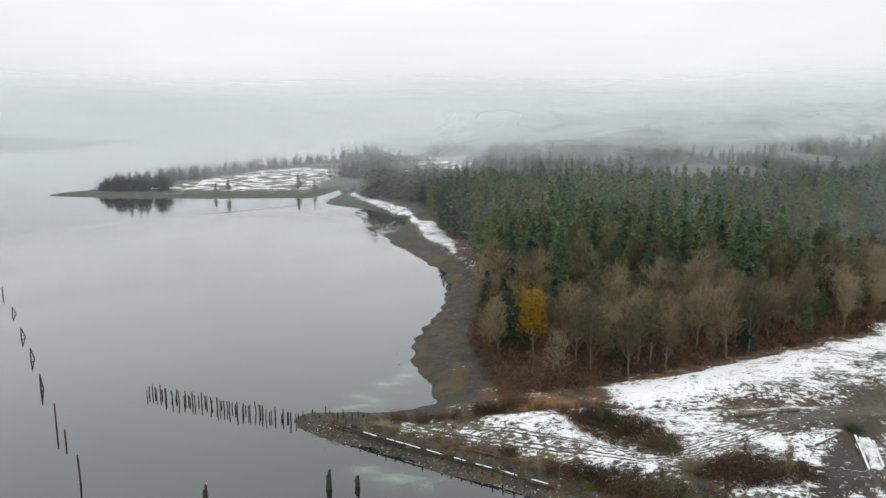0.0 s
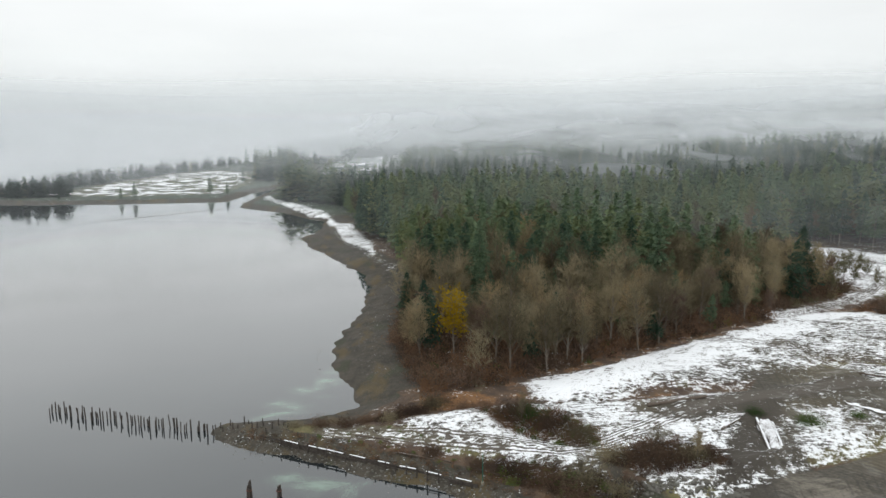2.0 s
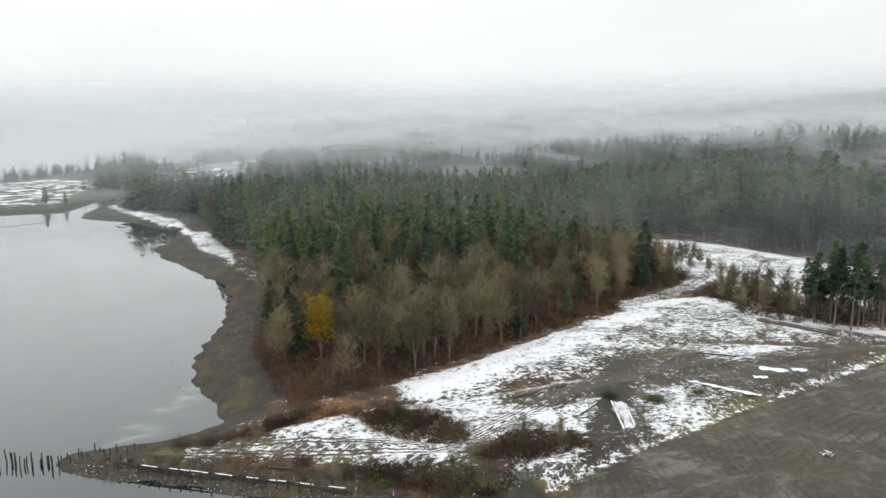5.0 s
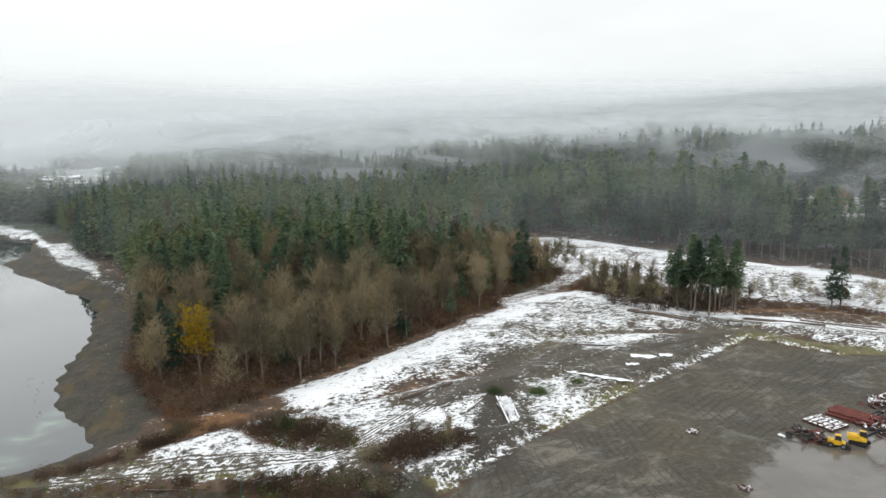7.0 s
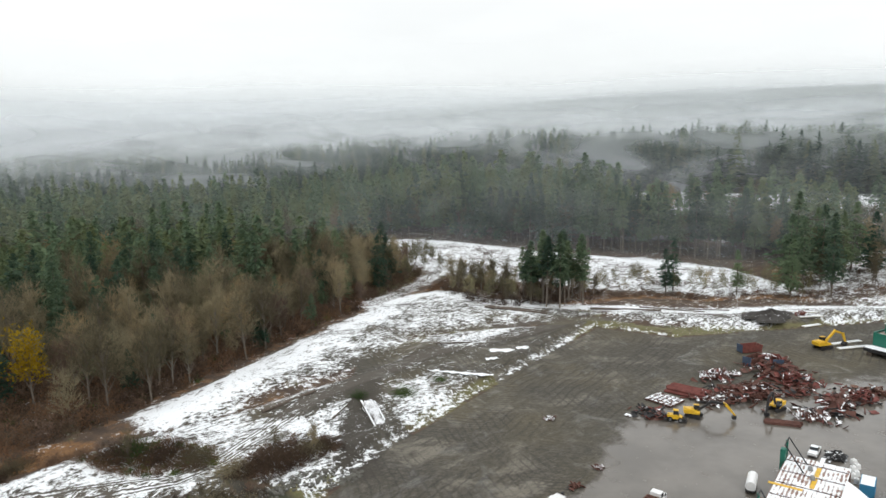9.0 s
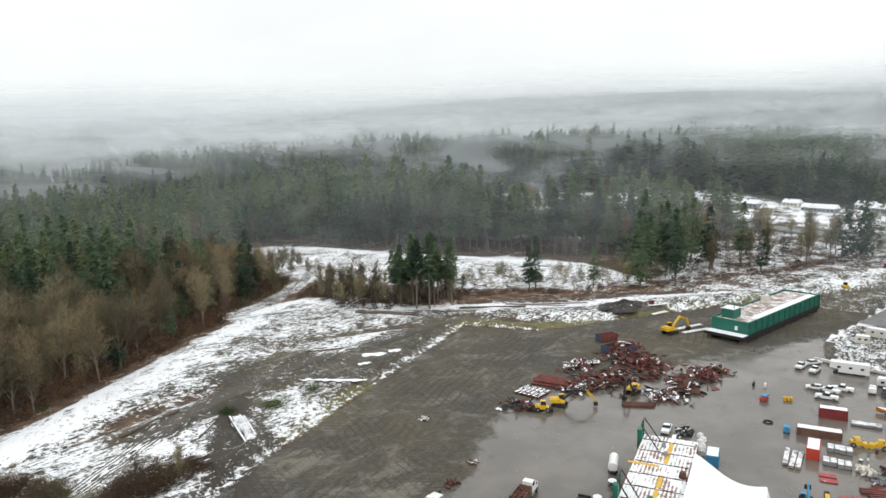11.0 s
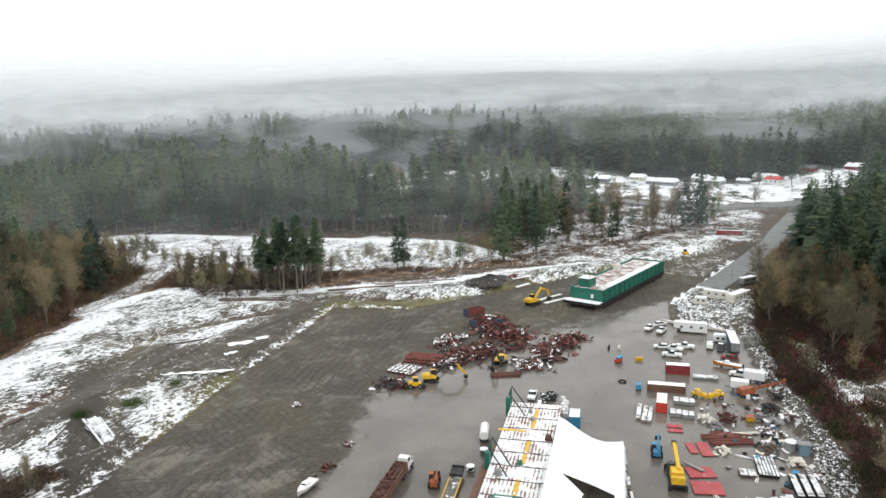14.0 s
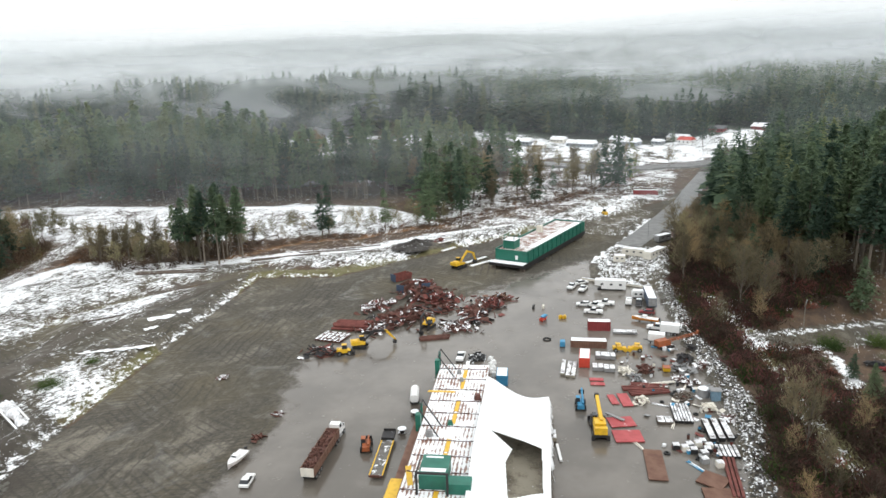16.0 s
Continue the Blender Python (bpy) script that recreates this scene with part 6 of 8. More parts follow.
def tarpaulin():
    """The sheet slung over the hold, sagging between its edges, with an open gap towards the near end."""
    nx, ny = 300, 120
    v, idx, faces = [], {}, []

    def point(u, w):
        x = -13 + u * 58
        y = -11.4 - w * 13.8
        far = 44.5 - 9.5 * smooth(0, 1, w) - 3.0 * math.sin(math.pi * w)
        x = min(x, far)
        sag = 1.0 * math.sin(math.pi * w) * (0.6 + 0.4 * math.sin(u * 9))
        z = 4.35 + 1.5 * (1 - w) * math.sin(math.pi * min(1, u * 1.1)) ** 2 - 0.35 * sag + 0.18 * math.sin(u * 31 + w * 9) * w
        return x, y, z
    for i in range(nx + 1):
        for j in range(ny + 1):
            u, w = i / nx, j / ny
            x, y, z = point(u, w)
            idx[i, j] = len(v)
            v.append((x, y, float(z)))
    hole = [(18.1, -14.2), (13.9, -23.7), (0.0, -23.9), (-1.5, -18.2), (8, -17.4), (12.4, -18.4)]
    for i in range(nx):
        for j in range(ny):
            q = [idx[i, j], idx[i + 1, j], idx[i + 1, j + 1], idx[i, j + 1]]
            c = np.mean([v[k][:2] for k in q], axis=0)
            if signed(hole, np.array(c[0]), np.array(c[1])) > 0 or v[q[1]][0] - v[q[0]][0] < 0.01:
                continue
            faces.append(q[::-1])
    top, faces = faces, []
    # skirt hanging down the outer side
    base = [idx[i, ny] for i in range(nx + 1)]
    low = []
    for k, i in enumerate(base):
        x, y, z = v[i]
        low.append(len(v))
        v.append((x, y - 0.5 - 0.25 * math.sin(k * 0.7), 2.0 + 1.1 * math.sin(k * 0.36) * math.sin(k * 0.15)))
    for k in range(nx):
        if v[base[k + 1]][0] - v[base[k]][0] > 0.01 and v[base[k]][0] > 8:
            faces.append((base[k], base[k + 1], low[k + 1], low[k]))
    o = thing("tarpaulin", "white plastic sheeting sagging over the barge hold", "tarpaulin", pose(73.4 * SC, 37.5 * SC, 3.75, 0, 0, 14))
    for name, cells in (("sheet", top), ("skirt", faces)):
        used = sorted({q for c in cells for q in c})
        slot = {q: n for n, q in enumerate(used)}
        ob = part(name, mesh_np(name, [v[q] for q in used], [tuple(slot[q] for q in c) for c in cells], CLOTH, True), None, o)
        ob.modifiers.new("thickness", 'SOLIDIFY').thickness = 0.04


def green_barge():
    """A second hull on blocks: dark pontoon below, ribbed green bulwarks above."""
    m = pose(187.5 * SC, 56.8 * SC, 3.75, 0, 0, -10)
    o = thing("green_barge", "dark green ribbed steel barge on blocks with snowy deck", "barge", m)
    L, W = 62.0, 14.0
    part("pontoon", Builder().prism([(0, 1.6), (0, 2.6), (L, 2.6), (L, 1.6), (L - 3, 0.9), (2, 0.9)], -W / 2, W / 2), DARK_STEEL, o, "black weathered pontoon hull")
    for x in (2, 12, 22, 32, 42, 52, 60):
        for y in (-W / 2 + 1.2, W / 2 - 1.2):
            part("support_block", Builder().box((x, y, 0.45), (1.6, 1.8, 0.95), taper=0.85), TIMBER, o)
    for y in (-W / 2 + 0.5, W / 2 - 0.5):
        wl_ = part("bulwark", Builder().box((L / 2 + 2, y, 4.7), (L - 5.0, 0.25, 4.2)), GREEN, o)
        for i in range(14):
            part("bulwark_rib", Builder().box((5 + i * 4.35, y + math.copysign(0.2, y), 4.7), (0.3, 0.3, 4.2)), GREEN, wl_)
        part("bulwark_rail", Builder().box((L / 2 + 2, y, 6.84), (L - 4.8, 0.5, 0.12)), GREEN, wl_)
    f = part("bulwark", Builder().box((4.4, 0, 4.7), (0.25, W - 1.2, 4.2)), GREEN, o)
    part("hatch", Builder().box((4.25, -2.2, 4.2), (0.1, 1.0, 1.5)), WHITE, f, "white painted hatch")
    part("bulwark", Builder().box((L - 0.4, 0, 4.7), (0.25, W - 1.2, 4.2)), GREEN, o)
    part("fore_deck", Builder().box((1.9, 0, 2.68), (3.6, W - 0.6, 0.16)), SNOW, o, "snow-covered fore deck")
    part("deck", Builder().box((L / 2 + 2, 0, 6.2), (L - 5.4, W - 1.4, 0.2)), BARE_DECK, o, "deck of rust patches and snow")
    part("snow_sheet", Builder().box((L / 2 + 6, -4.4, 6.34), (L - 14, 3.4, 0.08)), SNOW, o)
    h = part("deckhouse", Builder().box((10, 2.6, 7.9), (5.2, 4.4, 3.2)), GREEN, o, "green deckhouse")
    part("roof", Builder().box((10, 2.6, 9.56), (5.6, 4.8, 0.14)), SNOW, h)
    for y in (0.6, 4.6):
        part("mast_frame", Builder().tube((8, y, 6.2), (8, y, 11.4), 0.13, None, 6).tube((12, y, 6.2), (12, y, 11.4), 0.13, None, 6).tube((8, y, 11.4), (12, y, 11.4), 0.1, None, 6), GREEN, o)
    part("mast_frame", Builder().tube((8, 0.6, 11.4), (8, 4.6, 11.4), 0.1, None, 6), GREEN, o)
    part("mast", Builder().tube((38, 4, 6.2), (38, 4, 11.5), 0.14, 0.08, 6), GREY, o)
    part("ventilator", Builder().box((38, 3.6, 7.6), (2.2, 2.2, 2.6)), CREAM, o)


def semi_truck():
    m = at(82.3, 54.5, 12)
    o = thing("dump_truck", "long tipper truck with white cab loaded with rusty scrap", "truck", m)
    part("chassis", Builder().box((-0.5, 0, 0.95), (18, 0.9, 0.3)), DARK_STEEL, o)
    L0, L1 = -9.5, 5.2
    b = Builder()
    for y in (-1.25, 1.25):
        b.box(((L0 + L1) / 2, y, 2.0), (L1 - L0, 0.1, 1.7))
        for i in range(11):
            b.box((L0 + 0.4 + i * 1.4, y + math.copysign(0.08, y), 2.0), (0.14, 0.1, 1.7))
    b.box((L1, 0, 2.0), (0.1, 2.5, 1.7)).box(((L0 + L1) / 2, 0, 1.2), (L1 - L0, 2.5, 0.12))
    part("dump_body", b, RUST_BROWN, o, "rust-brown steel trailer body")
    part("tailgate", Builder().box((L0, 0, 2.0), (0.12, 2.5, 1.7)), CREAM, o)
    rng = random.Random(4)
    s = Builder()
    for i in range(150):
        s.box((rng.uniform(L0 + 0.5, L1 - 0.5), rng.uniform(-1, 1), rng.uniform(2.3, 3.0)), (rng.uniform(0.3, 1.6), rng.uniform(0.1, 0.6), rng.uniform(0.06, 0.3)), rng.uniform(0, 360), 0.9, rng.gauss(0, 25), rng.gauss(0, 20))
    s.box(((L0 + L1) / 2, 0, 2.0), (L1 - L0 - 0.3, 2.3, 0.9))
    part("scrap_load", s, RUST, o, "load of rusty scrap metal")
    part("cab", Builder().prism([(5.9, 1.0), (5.9, 3.2), (7.4, 3.2), (7.8, 2.2), (9.2, 2.0), (9.4, 0.8)], -1.15, 1.15, [0, .12, .12, .05, .1, .1]), WHITE, o, "white cab")
    part("windscreen", Builder().box((7.66, 0, 2.68), (0.1, 1.9, 0.75), ry=-22), GLASS, o)
    for y in (-1.17, 1.17):
        part("side_window", Builder().box((6.7, y * 0.95, 2.7), (0.9, 0.08, 0.65)), GLASS, o)
        part("headlight", Builder().box((9.35, y * 0.75, 1.2), (0.1, 0.3, 0.25)), GREY, o)
        part("mirror", Builder().box((7.5, y * 1.2, 2.6), (0.1, 0.25, 0.5)), DARK_STEEL, o)
        part("fuel_tank", Builder().tube((5.2, y * 0.9, 0.85), (6.8, y * 0.9, 0.85), 0.32, None, 10), GREY, o)
        for x in (-8.2, -6.9, -5.6, 3.4, 4.7, 8.4):
            wheel(o, x, y * 0.92, 0.52, 0.35)


def flatbed():
    o = thing("flatbed_trailer", "low flatbed trailer with snow-dusted timber deck", "trailer", at(83.8, 45.3, 16))
    part("bed", Builder().box((-0.5, 0, 0.85), (12.5, 2.1, 0.2)), plain("trailer_boards", (0.13, 0.12, 0.11), 0.8, 0, 0.3, 0.8, None, 0.35), o)
    for y in (-1.18, 1.18):
        part("side_rail", Builder().box((-0.5, y, 0.9), (12.5, 0.22, 0.24)), YELLOW, o, "scuffed yellow side rail")
    part("gooseneck", Builder().box((7.0, 0, 1.35), (3.0, 2.5, 0.5)), DARK_STEEL, o)
    part("head_rail", Builder().box((8.4, 0, 1.75), (0.12, 2.5, 0.5)), DARK_STEEL, o)
    part("tail_beam", Builder().box((-6.8, 0, 0.8), (0.25, 2.6, 0.4)), RUST, o)
    for x in (-5.0, -3.8):
        for y in (-0.85, 0.85):
            wheel(o, x, y, 0.42, 0.3)


def handler(m, paint, label, boom=4.6, lift=0.5):
    o = thing("telehandler", label, "forklift", m, "telehandlers")
    part("chassis", Builder().prism([(-2.2, 0.6), (-2.2, 1.5), (-0.6, 1.6), (1.9, 1.1), (2.1, 0.6)], -0.75, 0.75, [0, .08, .05, .05, 0]), paint, o)
    part("cab", Builder().prism([(-0.7, 1.2), (-0.6, 2.4), (0.5, 2.4), (0.9, 1.3)], 0.1, 1.0, [0, .08, .08, 0]), GLASS, o)
    part("cab_roof", Builder().box((-0.05, 0.55, 2.44), (1.2, 0.9, 0.08)), paint, o)
    part("boom", Builder().tube((-1.9, -0.4, 1.8), (boom - 1.9, -0.4, 1.8 + lift), 0.26, 0.2, 6), paint, o)
    part("fork_carriage", Builder().box((boom - 1.6, -0.4, 1.2 + lift * 0.6), (0.2, 1.2, 0.9)), DARK_STEEL, o)
    for y in (-0.75, -0.05):
        part("fork", Builder().box((boom - 1.0, y, 0.8 + lift * 0.5), (1.1, 0.12, 0.06)), DARK_STEEL, o)
    for x in (-1.4, 1.4):
        for y in (-0.95, 0.95):
            wheel(o, x, y, 0.6, 0.4)
    return o


def reel(m, label="wooden cable reel with snow on top"):
    o = thing("cable_reel", label, "cable reel", m, "cable reels")
    part("drum", Builder().tube((0, 0, 0.1), (0, 0, 1.0), 0.45, None, 12), DARK_STEEL, o)
    part("flange", Builder().tube((0, 0, 0.0), (0, 0, 0.12), 0.9, None, 16), TIMBER, o)
    part("flange", Builder().tube((0, 0, 1.0), (0, 0, 1.12), 0.9, None, 16), SNOW, o)


def truck_crane():
    o = thing("mobile_crane", "yellow mobile crane with boom lowered over its cab", "crane", at(102.8, 15.9, 16))
    part("carrier", Builder().box((0, 0, 1.15), (8.4, 2.6, 0.7)), DARK_STEEL, o)
    part("front_deck", Builder().box((-3.3, 0, 1.7), (2.0, 2.5, 0.5)), YELLOW, o)
    part("superstructure", Builder().prism([(-3.0, 1.7), (-3.0, 3.2), (-1.0, 3.3), (1.0, 2.6), (1.0, 1.7)], -1.2, 1.2, [0, .1, .1, .05, 0]), YELLOW, o)
    part("operator_cab", Builder().prism([(0.2, 1.7), (0.2, 3.3), (1.6, 3.3), (2.0, 1.7)], 0.3, 1.25, [0, .08, .08, 0]), GLASS, o)
    part("boom", Builder().box((2.6, -0.3, 3.75), (9.0, 0.7, 0.75), 0, 1.0, 0, -7), YELLOW, o)
    part("boom_head", Builder().box((7.1, -0.3, 4.25), (0.7, 0.9, 1.0)), DARK_STEEL, o)
    part("counterweight", Builder().box((-3.8, 0, 2.3), (0.9, 2.5, 1.1)), YELLOW, o)
    for x in (-3.0, -1.6, 1.6, 3.0):
        for y in (-1.2, 1.2):
            wheel(o, x, y, 0.62, 0.4)
    for x in (-4.0, 4.0):
        for y in (-1.5, 1.5):
            part("outrigger", Builder().box((x, y, 0.65), (0.35, 0.6, 1.1)), DARK_STEEL, o)


def crawler_crane():
    o = thing("crawler_crane", "orange crawler crane with long lattice arm lowered", "crane", at(141.5, 8.8, -48) @ Matrix.Diagonal((0.8, 0.72, 0.7, 1)))
    for y in (-1.5, 1.5):
        part("crawler_track", Builder().prism([(-2.8, 0.5), (-2.4, 1.0), (2.4, 1.0), (2.8, 0.5), (2.4, 0.0), (-2.4, 0.0)], y - 0.35, y + 0.35), DARK_STEEL, o)
    part("house", Builder().prism([(-3.2, 1.2), (-3.2, 3.2), (0.8, 3.4), (1.6, 2.6), (1.6, 1.2)], -1.4, 1.4, [0, .1, .1, .1, 0]), ORANGE, o)
    part("cab", Builder().prism([(0.6, 1.3), (0.6, 3.0), (1.8, 3.0), (2.2, 1.3)], 0.4, 1.4), GLASS, o)
    b = Builder()
    for y in (-0.45, 0.45):
        for z in (0, 0.9):
            b.tube((1.5, y, 2.0 + z), (12.5, y * 0.8, 3.0 + z * 0.6), 0.09, None, 5)
    for i in range(10):
        x = 1.9 + i * 1.1
        zz = 2.0 + (x - 1.5) / 11.0
        b.box((x, 0, zz + 0.4), (0.1, 0.9, 0.8)).tube((x, 0.42, zz), (x + 1.1, 0.42, zz + 0.85), 0.05, None, 4).tube((x, -0.42, zz + 0.85), (x + 1.1, -0.42, zz), 0.05, None, 4)
    part("lattice_boom", b, ORANGE, o)
    part("boom_tip", Builder().prism([(12.2, 3.0), (12.6, 4.4), (13.3, 4.4), (13.0, 3.0)], -0.4, 0.4), ORANGE, o)


def caravan(m, long, label, wide=2.5, tall=2.9, paint=CREAM, name="trailer_home", category="caravan", wheels=True, nose=False):
    o = thing(name, label, category, m, "site huts and caravans")
    k = long / 2
    z0 = 0.55 if wheels else 0.15
    prof = [(-k, z0), (-k, tall - 0.15), (-k + 0.15, tall), (k - 0.4, tall), (k, tall - 0.5), (k, z0)]
    if nose:
        prof = [(-k, z0), (-k, tall), (k - 0.2, tall), (k, tall - 0.6), (k, 1.7), (k - 2.2, 1.5), (k - 2.2, z0)]
    part("body", Builder().prism(prof, -wide / 2, wide / 2), paint, o)
    part("roof", Builder().box((-0.1, 0, tall + 0.05), (long - 0.3, wide + 0.06, 0.12)), SNOW, o, "snow-covered roof")
    n = max(2, int(long / 2.6))
    for side in (-1, 1):
        for i in range(n):
            x = -k + (i + 0.6) * long / (n + 0.4)
            w = part("window", Builder().box((x, side * (wide / 2 + 0.01), tall * 0.62), (0.85, 0.06, 0.6)), GLASS, o)
            part("frame", Builder().box((x, side * (wide / 2 + 0.02), tall * 0.62 - 0.36), (1.0, 0.08, 0.08)), WHITE, w)
    part("door", Builder().box((k * 0.45, -wide / 2 - 0.02, z0 + 0.95), (0.8, 0.06, 1.9)), GREY, o)
    part("skirt", Builder().box((0, 0, z0 / 2), (long * 0.8, wide * 0.8, z0)), DARK_STEEL, o)
    if wheels:
        for x in (-0.6, 0.3):
            for y in (-wide / 2 + 0.15, wide / 2 - 0.15):
                wheel(o, x, y, 0.36, 0.22)
    return o


def box_trailer(m, long, paint, label, wide=2.5, tall=3.6):
    o = thing("box_trailer", label, "trailer", m, "trailers")
    part("body", Builder().box((0, 0, (tall + 1.0) / 2), (long, wide, tall - 1.0)), paint, o)
    part("roof", Builder().box((0, 0, tall + 0.03), (long - 0.1, wide - 0.1, 0.1)), SNOW, o)
    part("rail", Builder().box((0, 0, 0.9), (long, wide * 0.95, 0.18)), DARK_STEEL, o)
    part("rear_door", Builder().box((-long / 2 - 0.02, 0, (tall + 1.0) / 2), (0.06, wide - 0.2, tall - 1.3)), GREY, o)
    part("drawbar", Builder().box((long / 2 + 0.6, 0, 0.8), (1.3, 0.3, 0.15)), DARK_STEEL, o)
    for x in (-long * 0.3, -long * 0.3 + 0.95):
        for y in (-wide / 2 + 0.2, wide / 2 - 0.2):
            wheel(o, x, y, 0.45, 0.3)
    part("landing_leg", Builder().box((long * 0.35, 0, 0.4), (0.15, wide * 0.7, 0.8)), DARK_STEEL, o)
    return o


def boat(m, paint, label, long=6.0):
    o = thing("motor_boat", label, "boat", m, "boats ashore")
    k = long / 2
    n = 12
    v, f = [], []
    for i in range(n + 1):
        t = i / n
        x = -k + long * t
        w = 1.15 * (1 - max(0, t - 0.45) ** 2 / 0.3025 * 0.97)
        v += [(x, -w, 1.25 + 0.25 * t), (x, -w * 0.8, 0.65 + 0.1 * t), (x, 0, 0.3 + 0.5 * max(0, t - 0.6) ** 2), (x, w * 0.8, 0.65 + 0.1 * t), (x, w, 1.25 + 0.25 * t)]
    for i in range(n):
        for j in range(4):
            a = i * 5 + j
            f.append((a, a + 1, a + 6, a + 5))
    f.append((0, 1, 2, 3, 4))
    part("hull", Builder().add(v, f), paint, o)
    dv = [v[i * 5] for i in range(n + 1)] + [v[i * 5 + 4] for i in range(n, -1, -1)]
    part("deck", Builder().add([(x * 0.97, y * 0.95, z - 0.05) for x, y, z in dv], [tuple(range(len(dv)))]), WHITE, o)
    part("cabin", Builder().prism([(-0.6, 1.25), (-0.4, 2.0), (0.7, 2.0), (1.4, 1.45)], -0.75, 0.75, [0, .12, .12, .1]), WHITE, o)
    part("windscreen", Builder().prism([(0.72, 1.75), (0.75, 1.98), (1.0, 1.82)], -0.55, 0.55), GLASS, o)
    part("outboard_motor", Builder().box((-k - 0.25, 0, 1.2), (0.4, 0.4, 0.9)), DARK_STEEL, o)
    part("cradle", Builder().box((-k * 0.5, 0, 0.28), (0.3, 1.9, 0.56)), TIMBER, o)
    part("cradle", Builder().box((k * 0.4, 0, 0.3), (0.3, 1.5, 0.6)), TIMBER, o)
    return o


def slab(name, label, category, m, size, material, n=1, gap=0.02, group="", top=None):
    """Sheets or beams lying on bearers."""
    o = thing(name, label, category, m, group)
    for i in range(n):
        part("plate" if size[2] < 0.3 else "beam", Builder().box((0, (i - (n - 1) / 2) * (size[1] + gap), size[2] / 2 + 0.15), size), material, o)
        if top:
            part("snow_cap", Builder().box((0, (i - (n - 1) / 2) * (size[1] + gap), size[2] + 0.19), (size[0] * 0.97, size[1] * 0.92, 0.08)), top, o)
    for x in (-size[0] * 0.35, size[0] * 0.35):
        part("bearer", Builder().box((x, 0, 0.07), (0.2, n * (size[1] + gap), 0.15)), TIMBER, o)
    return o


def drums(m, label, paint, n, seed):
    o = thing("oil_drums", label, "drums", m, "drums")
    rng = random.Random(seed)
    for i in range(n):
        x, y = (i % 3) * 0.75 + rng.uniform(-0.1, 0.1), (i // 3) * 0.75 + rng.uniform(-0.1, 0.1)
        part("drum", Builder().tube((x, y, 0), (x, y, 0.9), 0.3, None, 10), paint, o)


def build_yard():
    deck_barge()
    tarpaulin()
    green_barge()
    semi_truck()
    flatbed()
    handler(at(86.0, 49.2, 24), ORANGE, "orange telehandler parked beside the tipper truck", 3.4, 0.2)
    handler(at(110.0, 20.2, 14), BLUE, "blue telehandler with extended boom on wet mud", 5.6, 0.9)
    reel(at(92.1, 45.9))
    reel(at(98.2, 46.3), "small cable reel beside a white tank trailer")
    o = thing("tank_trailer", "white rounded tank trailer by the barge", "trailer", at(103.6, 48.7, 22))
    part("tank", Builder().tube((-2.6, 0, 1.5), (2.6, 0, 1.5), 1.0, None, 14), WHITE, o)
    part("end_cap", Builder().tube((2.6, 0, 1.5), (3.0, 0, 1.5), 1.0, 0.6, 14), WHITE, o)
    part("chassis", Builder().box((0, 0, 0.6), (6.0, 1.4, 0.25)), DARK_STEEL, o)
    for x in (-1.6, -0.7):
        for y in (-0.8, 0.8):
            wheel(o, x, y, 0.42)
    boat(at(75.8, 66.2, 186), plain("pale_hull", (0.58, 0.54, 0.52), 0.4), "small off-white motor boat ashore", 6.0)
    car(at(71.9, 61.3, 17), WHITE, "white hatchback car beside the small boat", 4.2)
    pickup(at(123.4, 47.2, 12), WHITE, "white pickup truck behind the barge")
    debris("scrap_bundle", "dark bundle of scrap with snow on it", "scrap", at(124.2, 44.0), (2.6, 2.0, 1.2), 40, plain("snowy_dark_scrap", (0.03, 0.03, 0.03), 0.7, 0, 0.2, 1, None, 0.4), 1)
    for i in range(6):
        o = thing("bulk_bag", "white bulk bag stacked by the barge", "bag", at(117.6 + i * 1.35, 38.3 + 0.45 * i + (i % 2) * 0.6, 15), "bulk bags")
        part("sack", Builder().box((0, 0, 0.5), (1.1, 1.1, 1.0), 10 * i, 0.8), WHITE, o)
        part("neck", Builder().tube((0, 0, 1.0), (0, 0, 1.25), 0.3, 0.15, 8), WHITE, o)
    container(at(115.6, 36.0, 15), BLUE, "bright blue container on wet mud", 4.6)
    container(at(148.2, 23.4, -77), MAROON, "dark red container with snow on top")
    container(at(128.8, 23.0, 9), RED, "bright red container with snow patches on its roof", 6.0)
    o = container(at(137.6, 23.8, -78), RUST_BROWN, "long low rust-brown steel bin", 9.2, 1.9)
    # machines at the scrap heap
    excavator(at(122.6, 70.0, -75), YELLOW, "yellow excavator with black boom beside the scrap heap", 18, ((0.9, 1.9), (4.0, 4.4), (7.2, 4.1)), (9.6, 1.3), True, YELLOW)
    excavator(at(138.0, 60.6, 170), YELLOW, "yellow and black excavator with bucket lowered", 12, ((0.9, 1.9), (3.2, 5.4), (5.2, 4.9)), (6.0, 1.0), True)
    excavator(at(186.8, 71.2, -22) @ Matrix.Scale(1.25, 4), YELLOW, "yellow excavator beside the green barge", 0, ((0.9, 1.9), (3.6, 4.4), (6.4, 3.4)), (7.4, 1.0), False)
    o = thing("wheel_loader", "small yellow wheel loader beside the scrap", "loader", at(118.2, 71.4, -60))
    part("body", Builder().prism([(-2.0, 0.7), (-2.0, 1.7), (0.3, 1.8), (1.6, 1.2), (1.6, 0.7)], -0.8, 0.8), YELLOW, o)
    part("cab", Builder().prism([(-0.6, 1.7), (-0.5, 2.8), (0.6, 2.8), (0.8, 1.6)], -0.6, 0.6, [0, .08, .08, 0]), GLASS, o)
    part("cab_roof", Builder().box((0, 0, 2.85), (1.3, 1.2, 0.1)), YELLOW, o)
